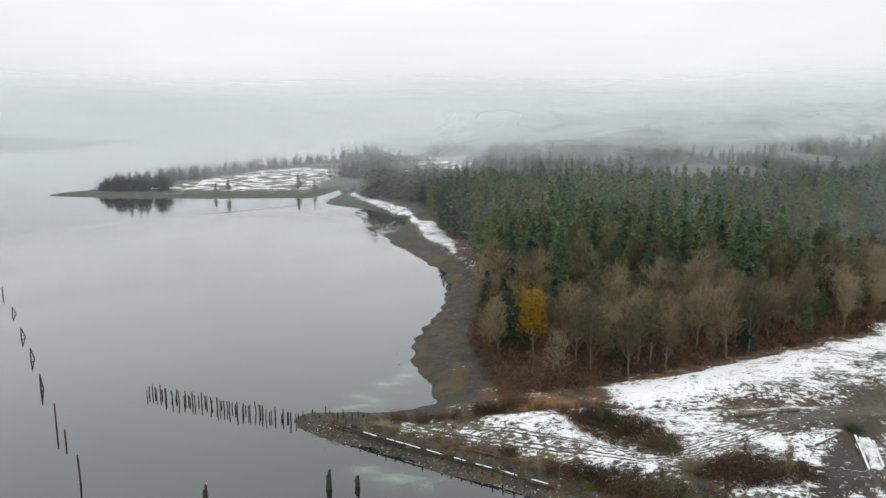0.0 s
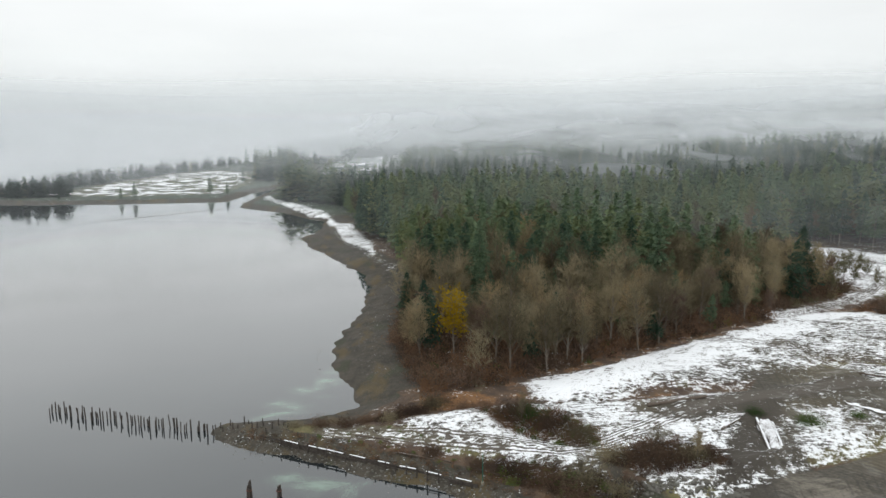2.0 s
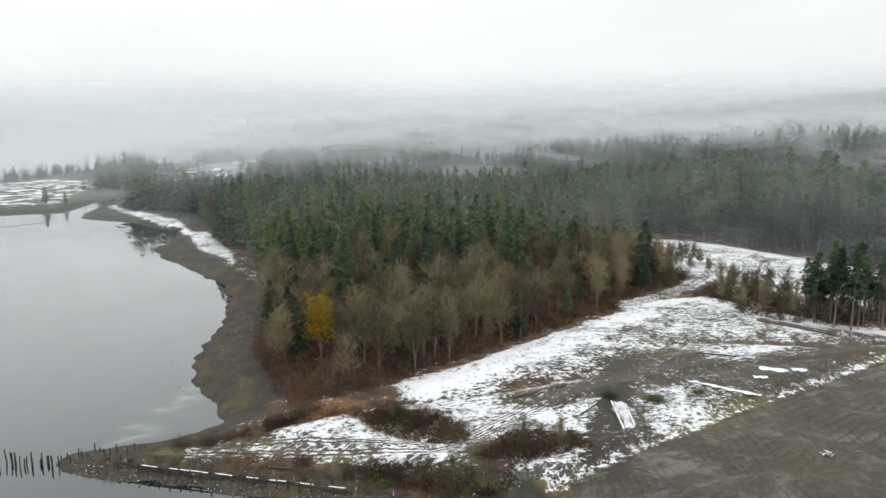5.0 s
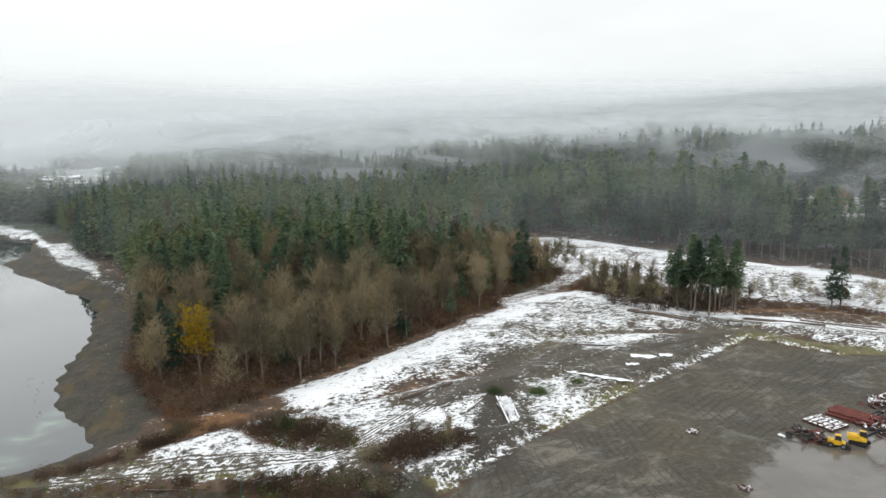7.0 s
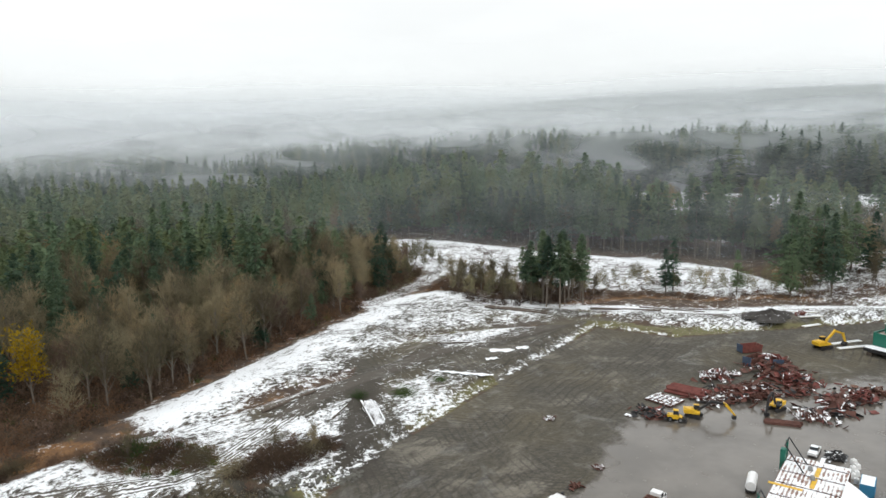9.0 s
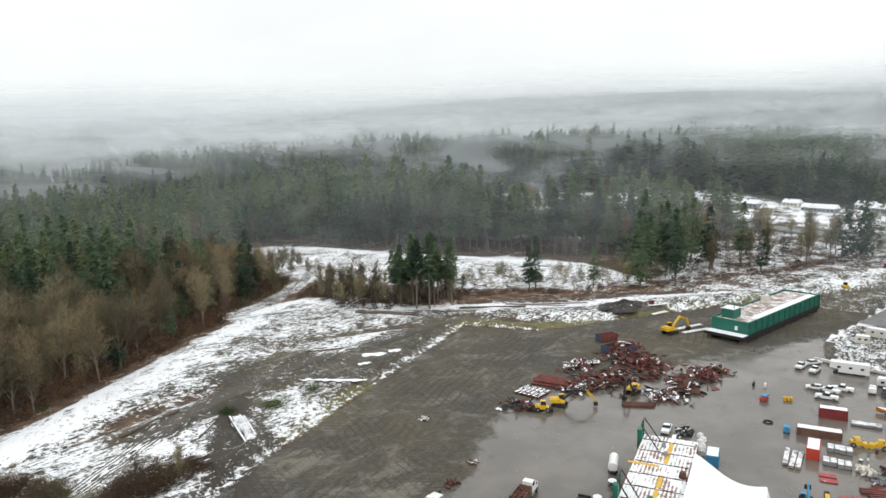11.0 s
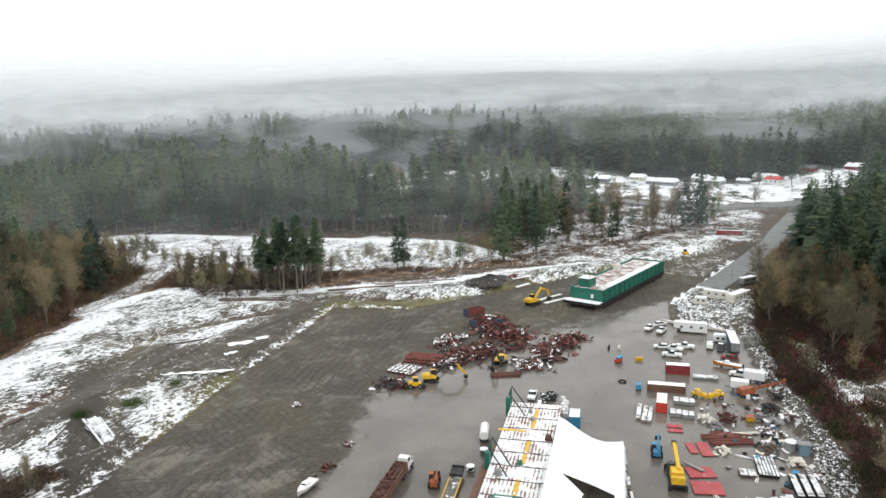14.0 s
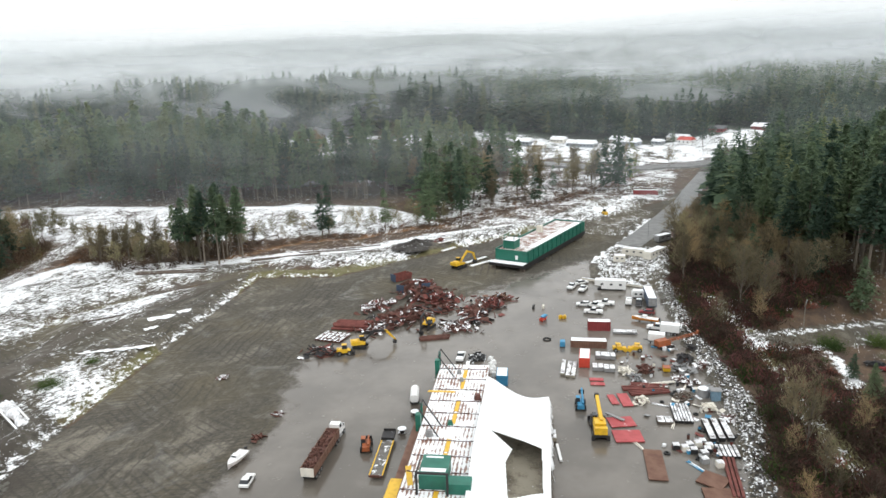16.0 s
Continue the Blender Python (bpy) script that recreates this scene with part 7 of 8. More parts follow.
    part("bucket", Builder().prism([(1.7, 0.3), (1.9, 1.1), (2.3, 1.0), (2.7, 0.15)], -1.1, 1.1), DARK_STEEL, o)
    for x in (-1.3, 1.2):
        for y in (-0.85, 0.85):
            wheel(o, x, y, 0.62, 0.42)
    # scrap heaps
    heaps = [(159, 70.5, 12, 9, 3.4, RUST, 11), (156.5, 64.5, 10, 7, 2.8, RUST_RED, 12), (138.5, 70.5, 9, 8, 2.6, RUST, 13), (144, 67.5, 9, 8, 2.8, RUST, 14),
             (147.5, 78.5, 8, 5, 1.8, SNOWY_RUST, 15), (149, 53.5, 9, 6, 2.0, RUST, 16), (157, 51.8, 8, 5, 1.6, RUST_RED, 17), (139.5, 54.0, 6, 6, 1.4, SNOWY_RUST, 18),
             (163, 50.5, 6, 4, 1.0, RUST_BROWN, 19), (117, 75.5, 7, 5, 1.4, DARK_STEEL, 20), (133, 71.5, 7, 6, 1.8, SNOWY_RUST, 21), (165, 74.5, 7, 6, 3.2, RUST_RED, 22),
             (151, 61.5, 7, 5, 1.6, RUST, 23), (145.5, 50.2, 4, 3, 1.0, DARK_STEEL, 24)]
    for px, py, sx, sy, sz, mat, seed in heaps:
        debris("scrap_heap", "heap of rusty red scrap steel", "scrap", at(px, py, seed * 23), (sx * 1.1, sy * 1.1, sz), int(sx * sy * 1.8), mat, seed, 2.1, mixed=(RUST, RUST_RED, SNOWY_RUST, DARK_STEEL))
    for px, py, hd, mat, lb in ((170.8, 82.8, -28, RUST_RED, "open rusty steel bin with a dark end plate"), (165.5, 73.5, 35, RUST_RED, "large red rusted hopper tipped on the heap"), (162.5, 77.5, -8, RUST, "rusted open box half buried in scrap")):
        o = thing("scrap_bin", lb, "bin", at(px, py, hd), "scrap bins")
        part("floor", Builder().box((0, 0, 0.3), (7.0, 3.0, 0.15)), mat, o)
        for y in (-1.5, 1.5):
            part("side", Builder().box((0, y, 1.35), (7.0, 0.12, 2.2)), mat, o)
        part("end_plate", Builder().box((-3.5, 0, 1.5), (0.15, 3.0, 2.6)), NAVY, o)
        part("end_plate", Builder().box((3.5, 0, 1.3), (0.15, 3.0, 2.0), ry=20), mat, o)
    pipe_stack(at(133.0, 77.6, -80), "stack of long rusty red pipes", 7, 10.5, 0.42, RUST_RED, 3)
    pipe_stack(at(132.2, 56.6, -60), "low stack of thin rusty pipes", 9, 8.0, 0.16, RUST, 4)
    slab("steel_rack", "flat steel grating rack dusted with snow", "rack", at(125.6, 78.6, 0), (6.5, 1.0, 0.5), SNOWY_RUST, 6, 0.35)
    # vehicles and plant on the wet side
    for px, py, hd in ((176.2, 35.2, -7), (175.1, 32.0, -6), (165.2, 24.7, 95), (162.7, 26.8, 80), (158.2, 26.4, 96), (151.6, 11.2, 89)):
        pickup(at(px, py, hd), WHITE, cap=(px == 151.6))
    car(at(180.8, 33.4, -40), WHITE, "white car parked among pickups", 4.6)
    car(at(163.0, 29.6, 100), WHITE, "snow-covered white car parked among pickups", 4.6)
    pickup(at(168.0, 19.4, 5), WHITE, "white van-bodied pickup parked alone", cap=True)
    pickup(at(167.6, 16.9, 183), DARK_STEEL, "dark pickup truck with snow on its roof")
    box_trailer(at(169.4, 14.6, 13), 12.5, NAVY, "long dark blue box trailer with snowy roof")
    car(at(161.4, 14.4, 92), MAROON, "burgundy car parked beside the trailer", 4.6)
    boat(at(155.8, 14.2, 86), plain("orange_hull", (0.6, 0.22, 0.03), 0.4), "orange and white speedboat on a trailer", 7.5)
    box_trailer(at(149.4, 8.3, 88), 5.0, WHITE, "white box trailer by the bank", 2.4, 3.0)
    box_trailer(at(143.5, 10.6, 92), 4.2, WHITE, "small white box trailer", 2.3, 2.8)
    crawler_crane()
    truck_crane()
    o = slab("flat_trailer", "flat trailer carrying a snow-covered load", "trailer", at(147.3, 17.6, -80), (6.4, 2.2, 0.5), GREY, 1, 0, "", PATCHY_SNOW)
    for px, py, hd, lb in ((136.8, 17.4, -70, "yellow compact loader"), (137.8, 14.2, 100, "yellow compact roller")):
        o = thing("compact_loader", lb + " on wet mud", "loader", at(px, py, hd), "compact loaders")
        part("body", Builder().prism([(-1.6, 0.5), (-1.6, 1.4), (0.4, 1.5), (1.2, 0.9), (1.2, 0.5)], -0.7, 0.7), YELLOW, o)
        part("canopy", Builder().box((-0.3, 0, 2.1), (1.3, 1.2, 0.1)), YELLOW, o)
        for y in (-0.5, 0.5):
            part("canopy_post", Builder().box((-0.8, y, 1.75), (0.1, 0.1, 0.7)), DARK_STEEL, o)
        part("drum_roller", Builder().tube((1.5, -0.8, 0.55), (1.5, 0.8, 0.55), 0.55, None, 12), YELLOW, o)
        for y in (-0.75, 0.75):
            wheel(o, -1.0, y, 0.55, 0.35)
    for px, py, hd, n in ((124.9, 26.4, 9, 1), (124.4, 24.7, 7, 2)):
        slab("concrete_slab", "long snow-covered slabs lying side by side", "slab", at(px, py, hd), (8.6, 1.05, 0.5), CONCRETE, n, 0.15, "snow-covered slabs", PATCHY_SNOW)
    for px, py in ((126.5, 20.0), (126.6, 17.8), (132.4, 20.4), (132.6, 18.6)):
        slab("pallet_stack", "square stack of grey panels under snow", "pallets", at(px, py, 12), (2.6, 1.25, 0.9), GREY, 2, 0.1, "panel stacks", PATCHY_SNOW)
    slab("red_panels", "row of faded red steel panels on the mud", "panels", at(121.6, 19.4, 14), (1.5, 3.2, 0.12), PINK, 1)
    slab("red_panels", "row of faded red steel panels on the mud", "panels", at(119.8, 18.9, 14), (1.5, 3.2, 0.12), PINK, 1)
    slab("red_panels", "faded red steel plates lying loose", "panels", at(114.3, 15.3, 25), (4.5, 1.6, 0.12), PINK, 1)
    slab("red_panels", "faded red steel plates with snow", "panels", at(114.8, 13.3, 22), (6.0, 2.3, 0.12), PINK, 1)
    slab("red_panels", "wide faded red roof panels on the mud", "panels", at(102.3, 11.2, 20), (4.6, 5.6, 0.14), PINK, 1)
    slab("red_panels", "tilted faded red roof panels", "panels", at(106.6, 12.8, 26), (4.0, 5.2, 0.14), PINK, 1)
    slab("plank_pile", "grey plank lying across red panels", "planks", at(107.6, 14.0, 62, 0.3), (4.6, 0.7, 0.2), GREY, 1)
    slab("steel_plate", "large brown rusted steel plate", "plate", at(95.2, 6.4, 12), (10.2, 3.4, 0.2), RUST_BROWN, 1)
    slab("steel_plate", "brown rusted plate near the bank", "plate", at(93.6, -1.6, -20), (4.4, 4.6, 0.25), RUST_BROWN, 1)
    slab("steel_plate", "brown rusted plate with snow flecks", "plate", at(90.0, -2.6, 15), (4.4, 5.4, 0.25), RUST_BROWN, 1)
    slab("beam_stack", "rusty steel beams lying along the bank", "beams", at(95.2, -4.2, 8), (12.5, 0.5, 0.5), RUST_RED, 3, 0.25)
    slab("beam_stack", "snow-topped steel beams stacked together", "beams", at(112.4, 3.8, 13), (8.0, 0.5, 0.5), DARK_STEEL, 6, 0.12, "snowy beams", PATCHY_SNOW)
    for k, (px, py) in enumerate(((107.8, -0.6), (108.4, -1.9), (108.9, -3.2))):
        slab("beam_stack", "broad snow-topped girder by the bank", "beams", at(px, py, 14), (8.2, 1.2, 0.7), DARK_STEEL, 1, 0, "snowy girders", PATCHY_SNOW)
    slab("beam_stack", "short snow-topped girders by the bank", "beams", at(102.0, -3.4, 14), (4.2, 0.6, 0.5), DARK_STEEL, 5, 0.2, "snowy girders", PATCHY_SNOW)
    slab("pallet_stack", "pallets with a snow-covered sheet", "pallets", at(109.2, 6.2, 15), (2.6, 1.5, 0.4), TIMBER, 2, 0.1, "panel stacks", PATCHY_SNOW)
    for k, (px, py) in enumerate(((101.0, 3.9), (100.9, 2.6), (102.0, 2.0), (100.6, 1.3), (102.8, 0.8), (100.2, -0.2), (101.4, -0.6), (102.6, -0.8), (98.3, -0.3), (103.6, 0.2), (97.9, -2.4))):
        o = thing("crate", "small crate capped with snow", "crate", at(px, py, 14 + 9 * (k % 3)), "crates by the bank")
        part("box", Builder().box((0, 0, 0.5), (1.3, 1.3, 1.0)), (DARK_STEEL, CREAM, GREY)[k % 3], o)
        part("snow_cap", Builder().box((0, 0, 1.05), (1.2, 1.2, 0.12)), PATCHY_SNOW, o)
    for px, py, hd, L in ((120.4, 10.6, -70, 10), (119.0, 9.6, -62, 9), (121.6, 10.0, -80, 8)):
        slab("beam_stack", "long rusty red girders with snow", "beams", at(px, py, hd), (L, 0.45, 0.4), RUST_RED, 3, 0.3)
    slab("beam_stack", "pale pipe beams lying across", "beams", at(122.8, 9.0, -60), (9.5, 0.3, 0.3), CREAM, 2, 0.2)
    o = thing("storage_tank", "grey round storage tank among junk", "tank", at(120.7, 0.6))
    part("shell", Builder().tube((0, 0, 0), (0, 0, 1.9), 1.25, None, 18), GREY, o)
    part("lid", Builder().tube((0, 0, 1.9), (0, 0, 2.1), 1.25, 0.9, 18), SNOW, o)
    o = thing("machine_hut", "small blue-grey machine hut with a canopy", "hut", at(120.0, -1.4, 12))
    part("body", Builder().box((0, 0, 1.1), (2.0, 1.9, 2.2)), plain("grey_blue", (0.16, 0.26, 0.34), 0.6), o)
    part("canopy", Builder().box((0.1, 0, 2.3), (2.6, 2.5, 0.14), ry=6), GREY, o)
    o = thing("skip", "small yellow skip among the junk", "skip", at(129.6, 7.5, 15))
    part("tub", Builder().prism([(-0.9, 1.1), (0.9, 1.1), (0.6, 0.1), (-0.6, 0.1)], -0.8, 0.8), YELLOW, o)
    part("rim", Builder().box((0, 0, 1.12), (1.9, 1.7, 0.08)), ORANGE, o)
    drums(at(152.2, 33.0, -60), "yellow drums and jerrycans standing together", YELLOW, 6, 1)
    drums(at(158.0, 38.5, 12), "pale drums standing in a row", CREAM, 3, 2)
    drums(at(157.3, 40.8, 12), "dark drums standing together", DARK_STEEL, 3, 3)
    o = thing("scissor_lift", "small red and blue lift platform", "lift", at(149.9, 36.6, -14))
    part("base", Builder().box((0, 0, 0.6), (2.4, 1.2, 0.7)), RED, o)
    part("platform", Builder().box((0.6, 0, 1.3), (2.4, 1.2, 0.3)), BLUE, o)
    for x in (-0.8, 0.8):
        for y in (-0.5, 0.5):
            wheel(o, x, y, 0.3, 0.2)
    o = thing("generator", "blue generator on the wet yard", "generator", at(136.1, 29.0, 12))
    part("housing", Builder().box((0, 0, 0.85), (2.0, 1.4, 1.3), taper=0.92), BLUE, o)
    part("skid", Builder().box((0, 0, 0.12), (2.2, 1.4, 0.2)), DARK_STEEL, o)
    o = thing("hose_coil", "coil of black hose on the ground", "hose", at(138.6, 32.9))
    for k in range(3):
        bb = Builder()
        for i in range(14):
            a0, a1 = i * 2 * math.pi / 14, (i + 1) * 2 * math.pi / 14
            r = 0.75 + 0.16 * k
            bb.tube((r * math.cos(a0), r * math.sin(a0), 0.12 + 0.05 * k), (r * math.cos(a1), r * math.sin(a1), 0.12 + 0.05 * k), 0.1, None, 5, False)
        part("loop", bb, RUBBER, o)
    for i, (px, py, sx, sy, sz, n, mat) in enumerate(((128, 11.4, 3.4, 2.6, 1.8, 40, RUST), (131.2, 4.6, 3.2, 3.6, 1.2, 50, GREY), (126.4, 14.8, 2.4, 2.2, 1.4, 26, CREAM), (136, 4.4, 3.2, 3.0, 1.2, 40, DARK_STEEL),
                                              (126, 4, 4, 3, 1.0, 40, SNOWY_RUST), (119, 3.6, 3.0, 3.0, 1.0, 34, TIMBER), (115.6, -0.6, 3, 3, 1.0, 34, CREAM), (112.6, -3.6, 3, 2, 0.8, 24, SNOWY_RUST), (123, 0.2, 2.6, 2.4, 1.0, 30, GREY),
                                              (132.4, 1.0, 3.4, 2.0, 1.0, 34, SNOWY_RUST), (141, 3.6, 3, 2, 0.9, 26, DARK_STEEL), (124.5, 12.6, 4.5, 1.4, 0.7, 26, GREY), (115.4, 10.6, 2.5, 2.5, 0.5, 20, CREAM))):
        debris("junk_pile", "pile of mixed machine parts and offcuts", "junk", at(px, py, 20 * i), (sx, sy, sz), n, mat, 50 + i, 1.2)
    for i, (px, py) in enumerate(((82.8, 67.7), (90.8, 69.0), (100.4, 88.5))):
        debris("junk_pile", "small pile of scrap and snow at the mud's edge", "junk", at(px, py), (1.8, 1.4, 0.6), 16, (RUST, SNOWY_RUST, SNOWY_RUST)[i], 80 + i, 1.0)
    for px, py in ((105.2, 24.6), (103.6, 24.1), (98.9, 22.6), (97.6, 22.2)):
        slab("concrete_block", "snow-topped concrete block beside the barge", "block", at(px, py, 14), (1.5, 1.5, 0.8), CONCRETE, 1, 0, "concrete blocks", PATCHY_SNOW)
    slab("plank_pile", "white plank lying beside the barge", "planks", at(94.0, 20.4, 20), (6.0, 0.5, 0.3), WHITE, 1)
    # loose clutter between the machines and the bank
    rng = random.Random(77)
    tones = (CREAM, GREY, DARK_STEEL, RUST, RUST_RED, WHITE, TIMBER, BLUE, PATCHY_SNOW, SNOWY_RUST)
    line = [(97, 0.5), (104, -1.5), (112, 0.5), (120, 3.5), (128, 6.5), (136, 7.5), (146, 9.5)]
    for i in range(120):
        k = rng.randrange(len(line) - 1)
        t = rng.random()
        px = line[k][0] + (line[k + 1][0] - line[k][0]) * t + rng.gauss(0, 1.6)
        py = line[k][1] + (line[k + 1][1] - line[k][1]) * t + rng.gauss(0, 1.5) + (rng.uniform(0, 9) if i % 3 == 0 else 0)
        kind, mat, m = i % 5, tones[rng.randrange(len(tones))], at(px, py, rng.uniform(0, 180))
        if kind == 0:
            a, b, c = rng.uniform(0.6, 1.3), rng.uniform(0.5, 1.0), rng.uniform(0.4, 0.9)
            o = thing("crate", "small dirty crate among the yard clutter", "crate", m, "loose crates")
            part("box", Builder().box((0, 0, c / 2), (a, b, c), 0, 0.94), mat, o)
            part("lid", Builder().box((0, 0, c + 0.03), (a * 1.04, b * 1.04, 0.06)), PATCHY_SNOW if i % 2 else mat, o)
        elif kind == 1:
            o = thing("plank", "loose offcut plank or bar on the mud", "plank", m, "loose planks")
            L = rng.uniform(2.0, 5.0)
            part("bar", Builder().box((0, 0, 0.12), (L, 0.22, 0.18)).box((L * 0.1, 0.3, 0.1), (L * 0.8, 0.18, 0.12), 4), mat, o)
        elif kind == 2:
            o = thing("tyre", "old black tyre lying on the mud", "tyre", m, "loose tyres")
            n, r0, r1 = 14, rng.uniform(0.45, 0.65), 0.28
            v = [(math.cos(q * 6.2832 / n) * rr, math.sin(q * 6.2832 / n) * rr, zz) for q in range(n) for rr, zz in ((r0, 0.05), (r0, 0.3), (r1, 0.32), (r1, 0.03))]
            f = [(q * 4 + e, (q + 1) % n * 4 + e, (q + 1) % n * 4 + (e + 1) % 4, q * 4 + (e + 1) % 4) for q in range(n) for e in range(4)]
            part("ring", Builder().add(v, f), RUBBER, o)
        elif kind == 3:
            o = thing("drum", "single steel drum among the yard clutter", "drum", m, "loose drums")
            part("shell", Builder().tube((0, 0, 0), (0, 0, 0.88), 0.29, None, 10), mat, o)
            part("rim", Builder().tube((0, 0, 0.86), (0, 0, 0.92), 0.31, 0.3, 10), DARK_STEEL, o)
        else:
            o = thing("sheet_offcut", "bent sheet metal offcut on the ground", "sheet", m, "loose sheets")
            a, b = rng.uniform(1.0, 2.4), rng.uniform(0.7, 1.5)
            part("sheet", Builder().prism([(-a / 2, 0.04), (-a / 2, 0.1), (0, 0.16), (a / 2, 0.42), (a / 2, 0.36), (0, 0.08)], -b / 2, b / 2), mat, o)
    # caravans and huts at the far end
    caravan(at(177.8, 25.4, 98), 10.0, "white fifth-wheel caravan with snowy roof", nose=True, tall=3.4, paint=WHITE)
    caravan(at(214.0, 23.6, 81), 9.0, "cream site cabin with snowy roof", wheels=False)
    caravan(at(213.8, 17.6, 156), 11.0, "cream mobile home with reddish gable and snowy roof", 3.2, 3.0, wheels=False)
    caravan(at(205.8, 26.9, 93), 4.2, "small cream site cabin", 2.4, 2.6, wheels=False)
    caravan(at(234.6, 16.9, 146), 7.5, "grey van body with snowy roof", 2.5, 3.0, GREY)
    caravan(at(172.8, 17.8, 100), 3.6, "small white cargo trailer", 2.2, 2.5, WHITE)
    slab("barrier", "long white barrier beam with snow", "barrier", at(182.6, 24.5, 80), (24, 0.7, 0.7), CREAM, 1, 0, "", PATCHY_SNOW)
    for px, py, tall in ((240.7, 22.1, 9.5), (246, 29.5, 9.0)):
        o = thing("lamp_post", "slim grey lamp post beside the track", "lamp post", at(px, py), "lamp posts")
        part("pole", Builder().tube((0, 0, 0), (0, 0, tall), 0.12, 0.07, 8), GREY, o)
        part("arm", Builder().tube((0, 0, tall), (0.9, 0, tall + 0.15), 0.05, None, 6), GREY, o)
        part("lamp_head", Builder().box((1.1, 0, tall + 0.12), (0.5, 0.22, 0.12)), GREY, o)
    container(at(318, 31, -84), MAROON, "long dark red container at the end of the track", 13.0, 2.6)
    o = thing("wheel_loader", "yellow loader parked on snow heaps", "loader", at(273, 42, 30))
    part("body", Builder().prism([(-2.0, 0.6), (-2.0, 1.9), (0.3, 2.0), (1.8, 1.2), (1.8, 0.6)], -0.9, 0.9), YELLOW, o)
    part("cab", Builder().prism([(-0.5, 1.8), (-0.4, 3.0), (0.6, 3.0), (0.8, 1.8)], -0.7, 0.7), GLASS, o)
    for x in (-1.3, 1.3):
        for y in (-0.9, 0.9):
            wheel(o, x, y, 0.7, 0.45)


build_yard()


# ---------------------------------------------------------------- shore, logs, houses
def piling(m, tall, r, label, group, lean=(0, 0)):
    b = Builder()
    top = Vector((lean[0] * tall, lean[1] * tall, tall))
    b.tube((-lean[0] * 1.5, -lean[1] * 1.5, -1.5), top * 0.6, r, r * 0.95, 8, False)
    b.tube(top * 0.6, top, r * 0.95, r * 0.8, 8)
    ob = new("piling", b.mesh("piling", OLD_WOOD))
    ob.matrix_basis = m
    return tagged(ob, label, "piling", group)


def log(a, b, r, label, snow=True, material=None):
    za, zb = float(height(*a)) * SC, float(height(*b)) * SC
    o = thing("log", label, "log", pose(a[0] * SC, a[1] * SC, za), "logs")
    d = Vector(((b[0] - a[0]) * SC, (b[1] - a[1]) * SC, zb - za))
    part("trunk", Builder().tube((0, 0, r * 0.9), tuple(d * 0.55 + Vector((0, 0, r * 0.9))), r, r * 0.9, 9).tube(tuple(d * 0.55 + Vector((0, 0, r * 0.9))), tuple(d + Vector((0, 0, r * 0.8))), r * 0.9, r * 0.75, 9), material or TIMBER, o)
    if snow:
        ang = math.degrees(math.atan2(d.y, d.x))
        part("snow_cap", Builder().box(tuple(d * 0.5 + Vector((0, 0, r * 1.78))), (d.length * 0.9, r * 0.55, r * 0.3), ang, 0.8, 0, -math.degrees(math.asin(d.z / d.length))), SNOW, o)
    return o


def house(m, long, wide, tall, wall_mat, roof_mat, label, name="house"):
    o = thing(name, label, "house", m, "houses")
    part("wall", Builder().box((0, 0, tall / 2), (long, wide, tall)), wall_mat, o)
    h = wide * 0.3
    k, w = long / 2 + 0.5, wide / 2 + 0.6
    part("roof", Builder().add([(-k, -w, tall - 0.1), (k, -w, tall - 0.1), (k, 0, tall + h), (-k, 0, tall + h), (-k, w, tall - 0.1), (k, w, tall - 0.1), (-k, 0, tall - 0.12), (k, 0, tall - 0.12)],
                              [(0, 1, 2, 3), (3, 2, 5, 4), (0, 3, 4, 6), (1, 7, 5, 2), (0, 6, 7, 1), (6, 4, 5, 7)]), roof_mat, o)
    for side in (-1, 1):
        for i in range(max(2, int(long / 3))):
            x = -long / 2 + (i + 0.5) * long / max(2, int(long / 3))
            part("window", Builder().box((x, side * (wide / 2 + 0.02), tall * 0.55), (1.2, 0.08, 1.1)), GLASS, o)
    part("door", Builder().box((-long / 2 - 0.02, 0, 1.05), (0.08, 1.0, 2.1)), TIMBER, o)
    part("chimney", Builder().box((long * 0.2, wide * 0.12, tall + h), (0.7, 0.7, 1.4)), ROCK, o)
    return o


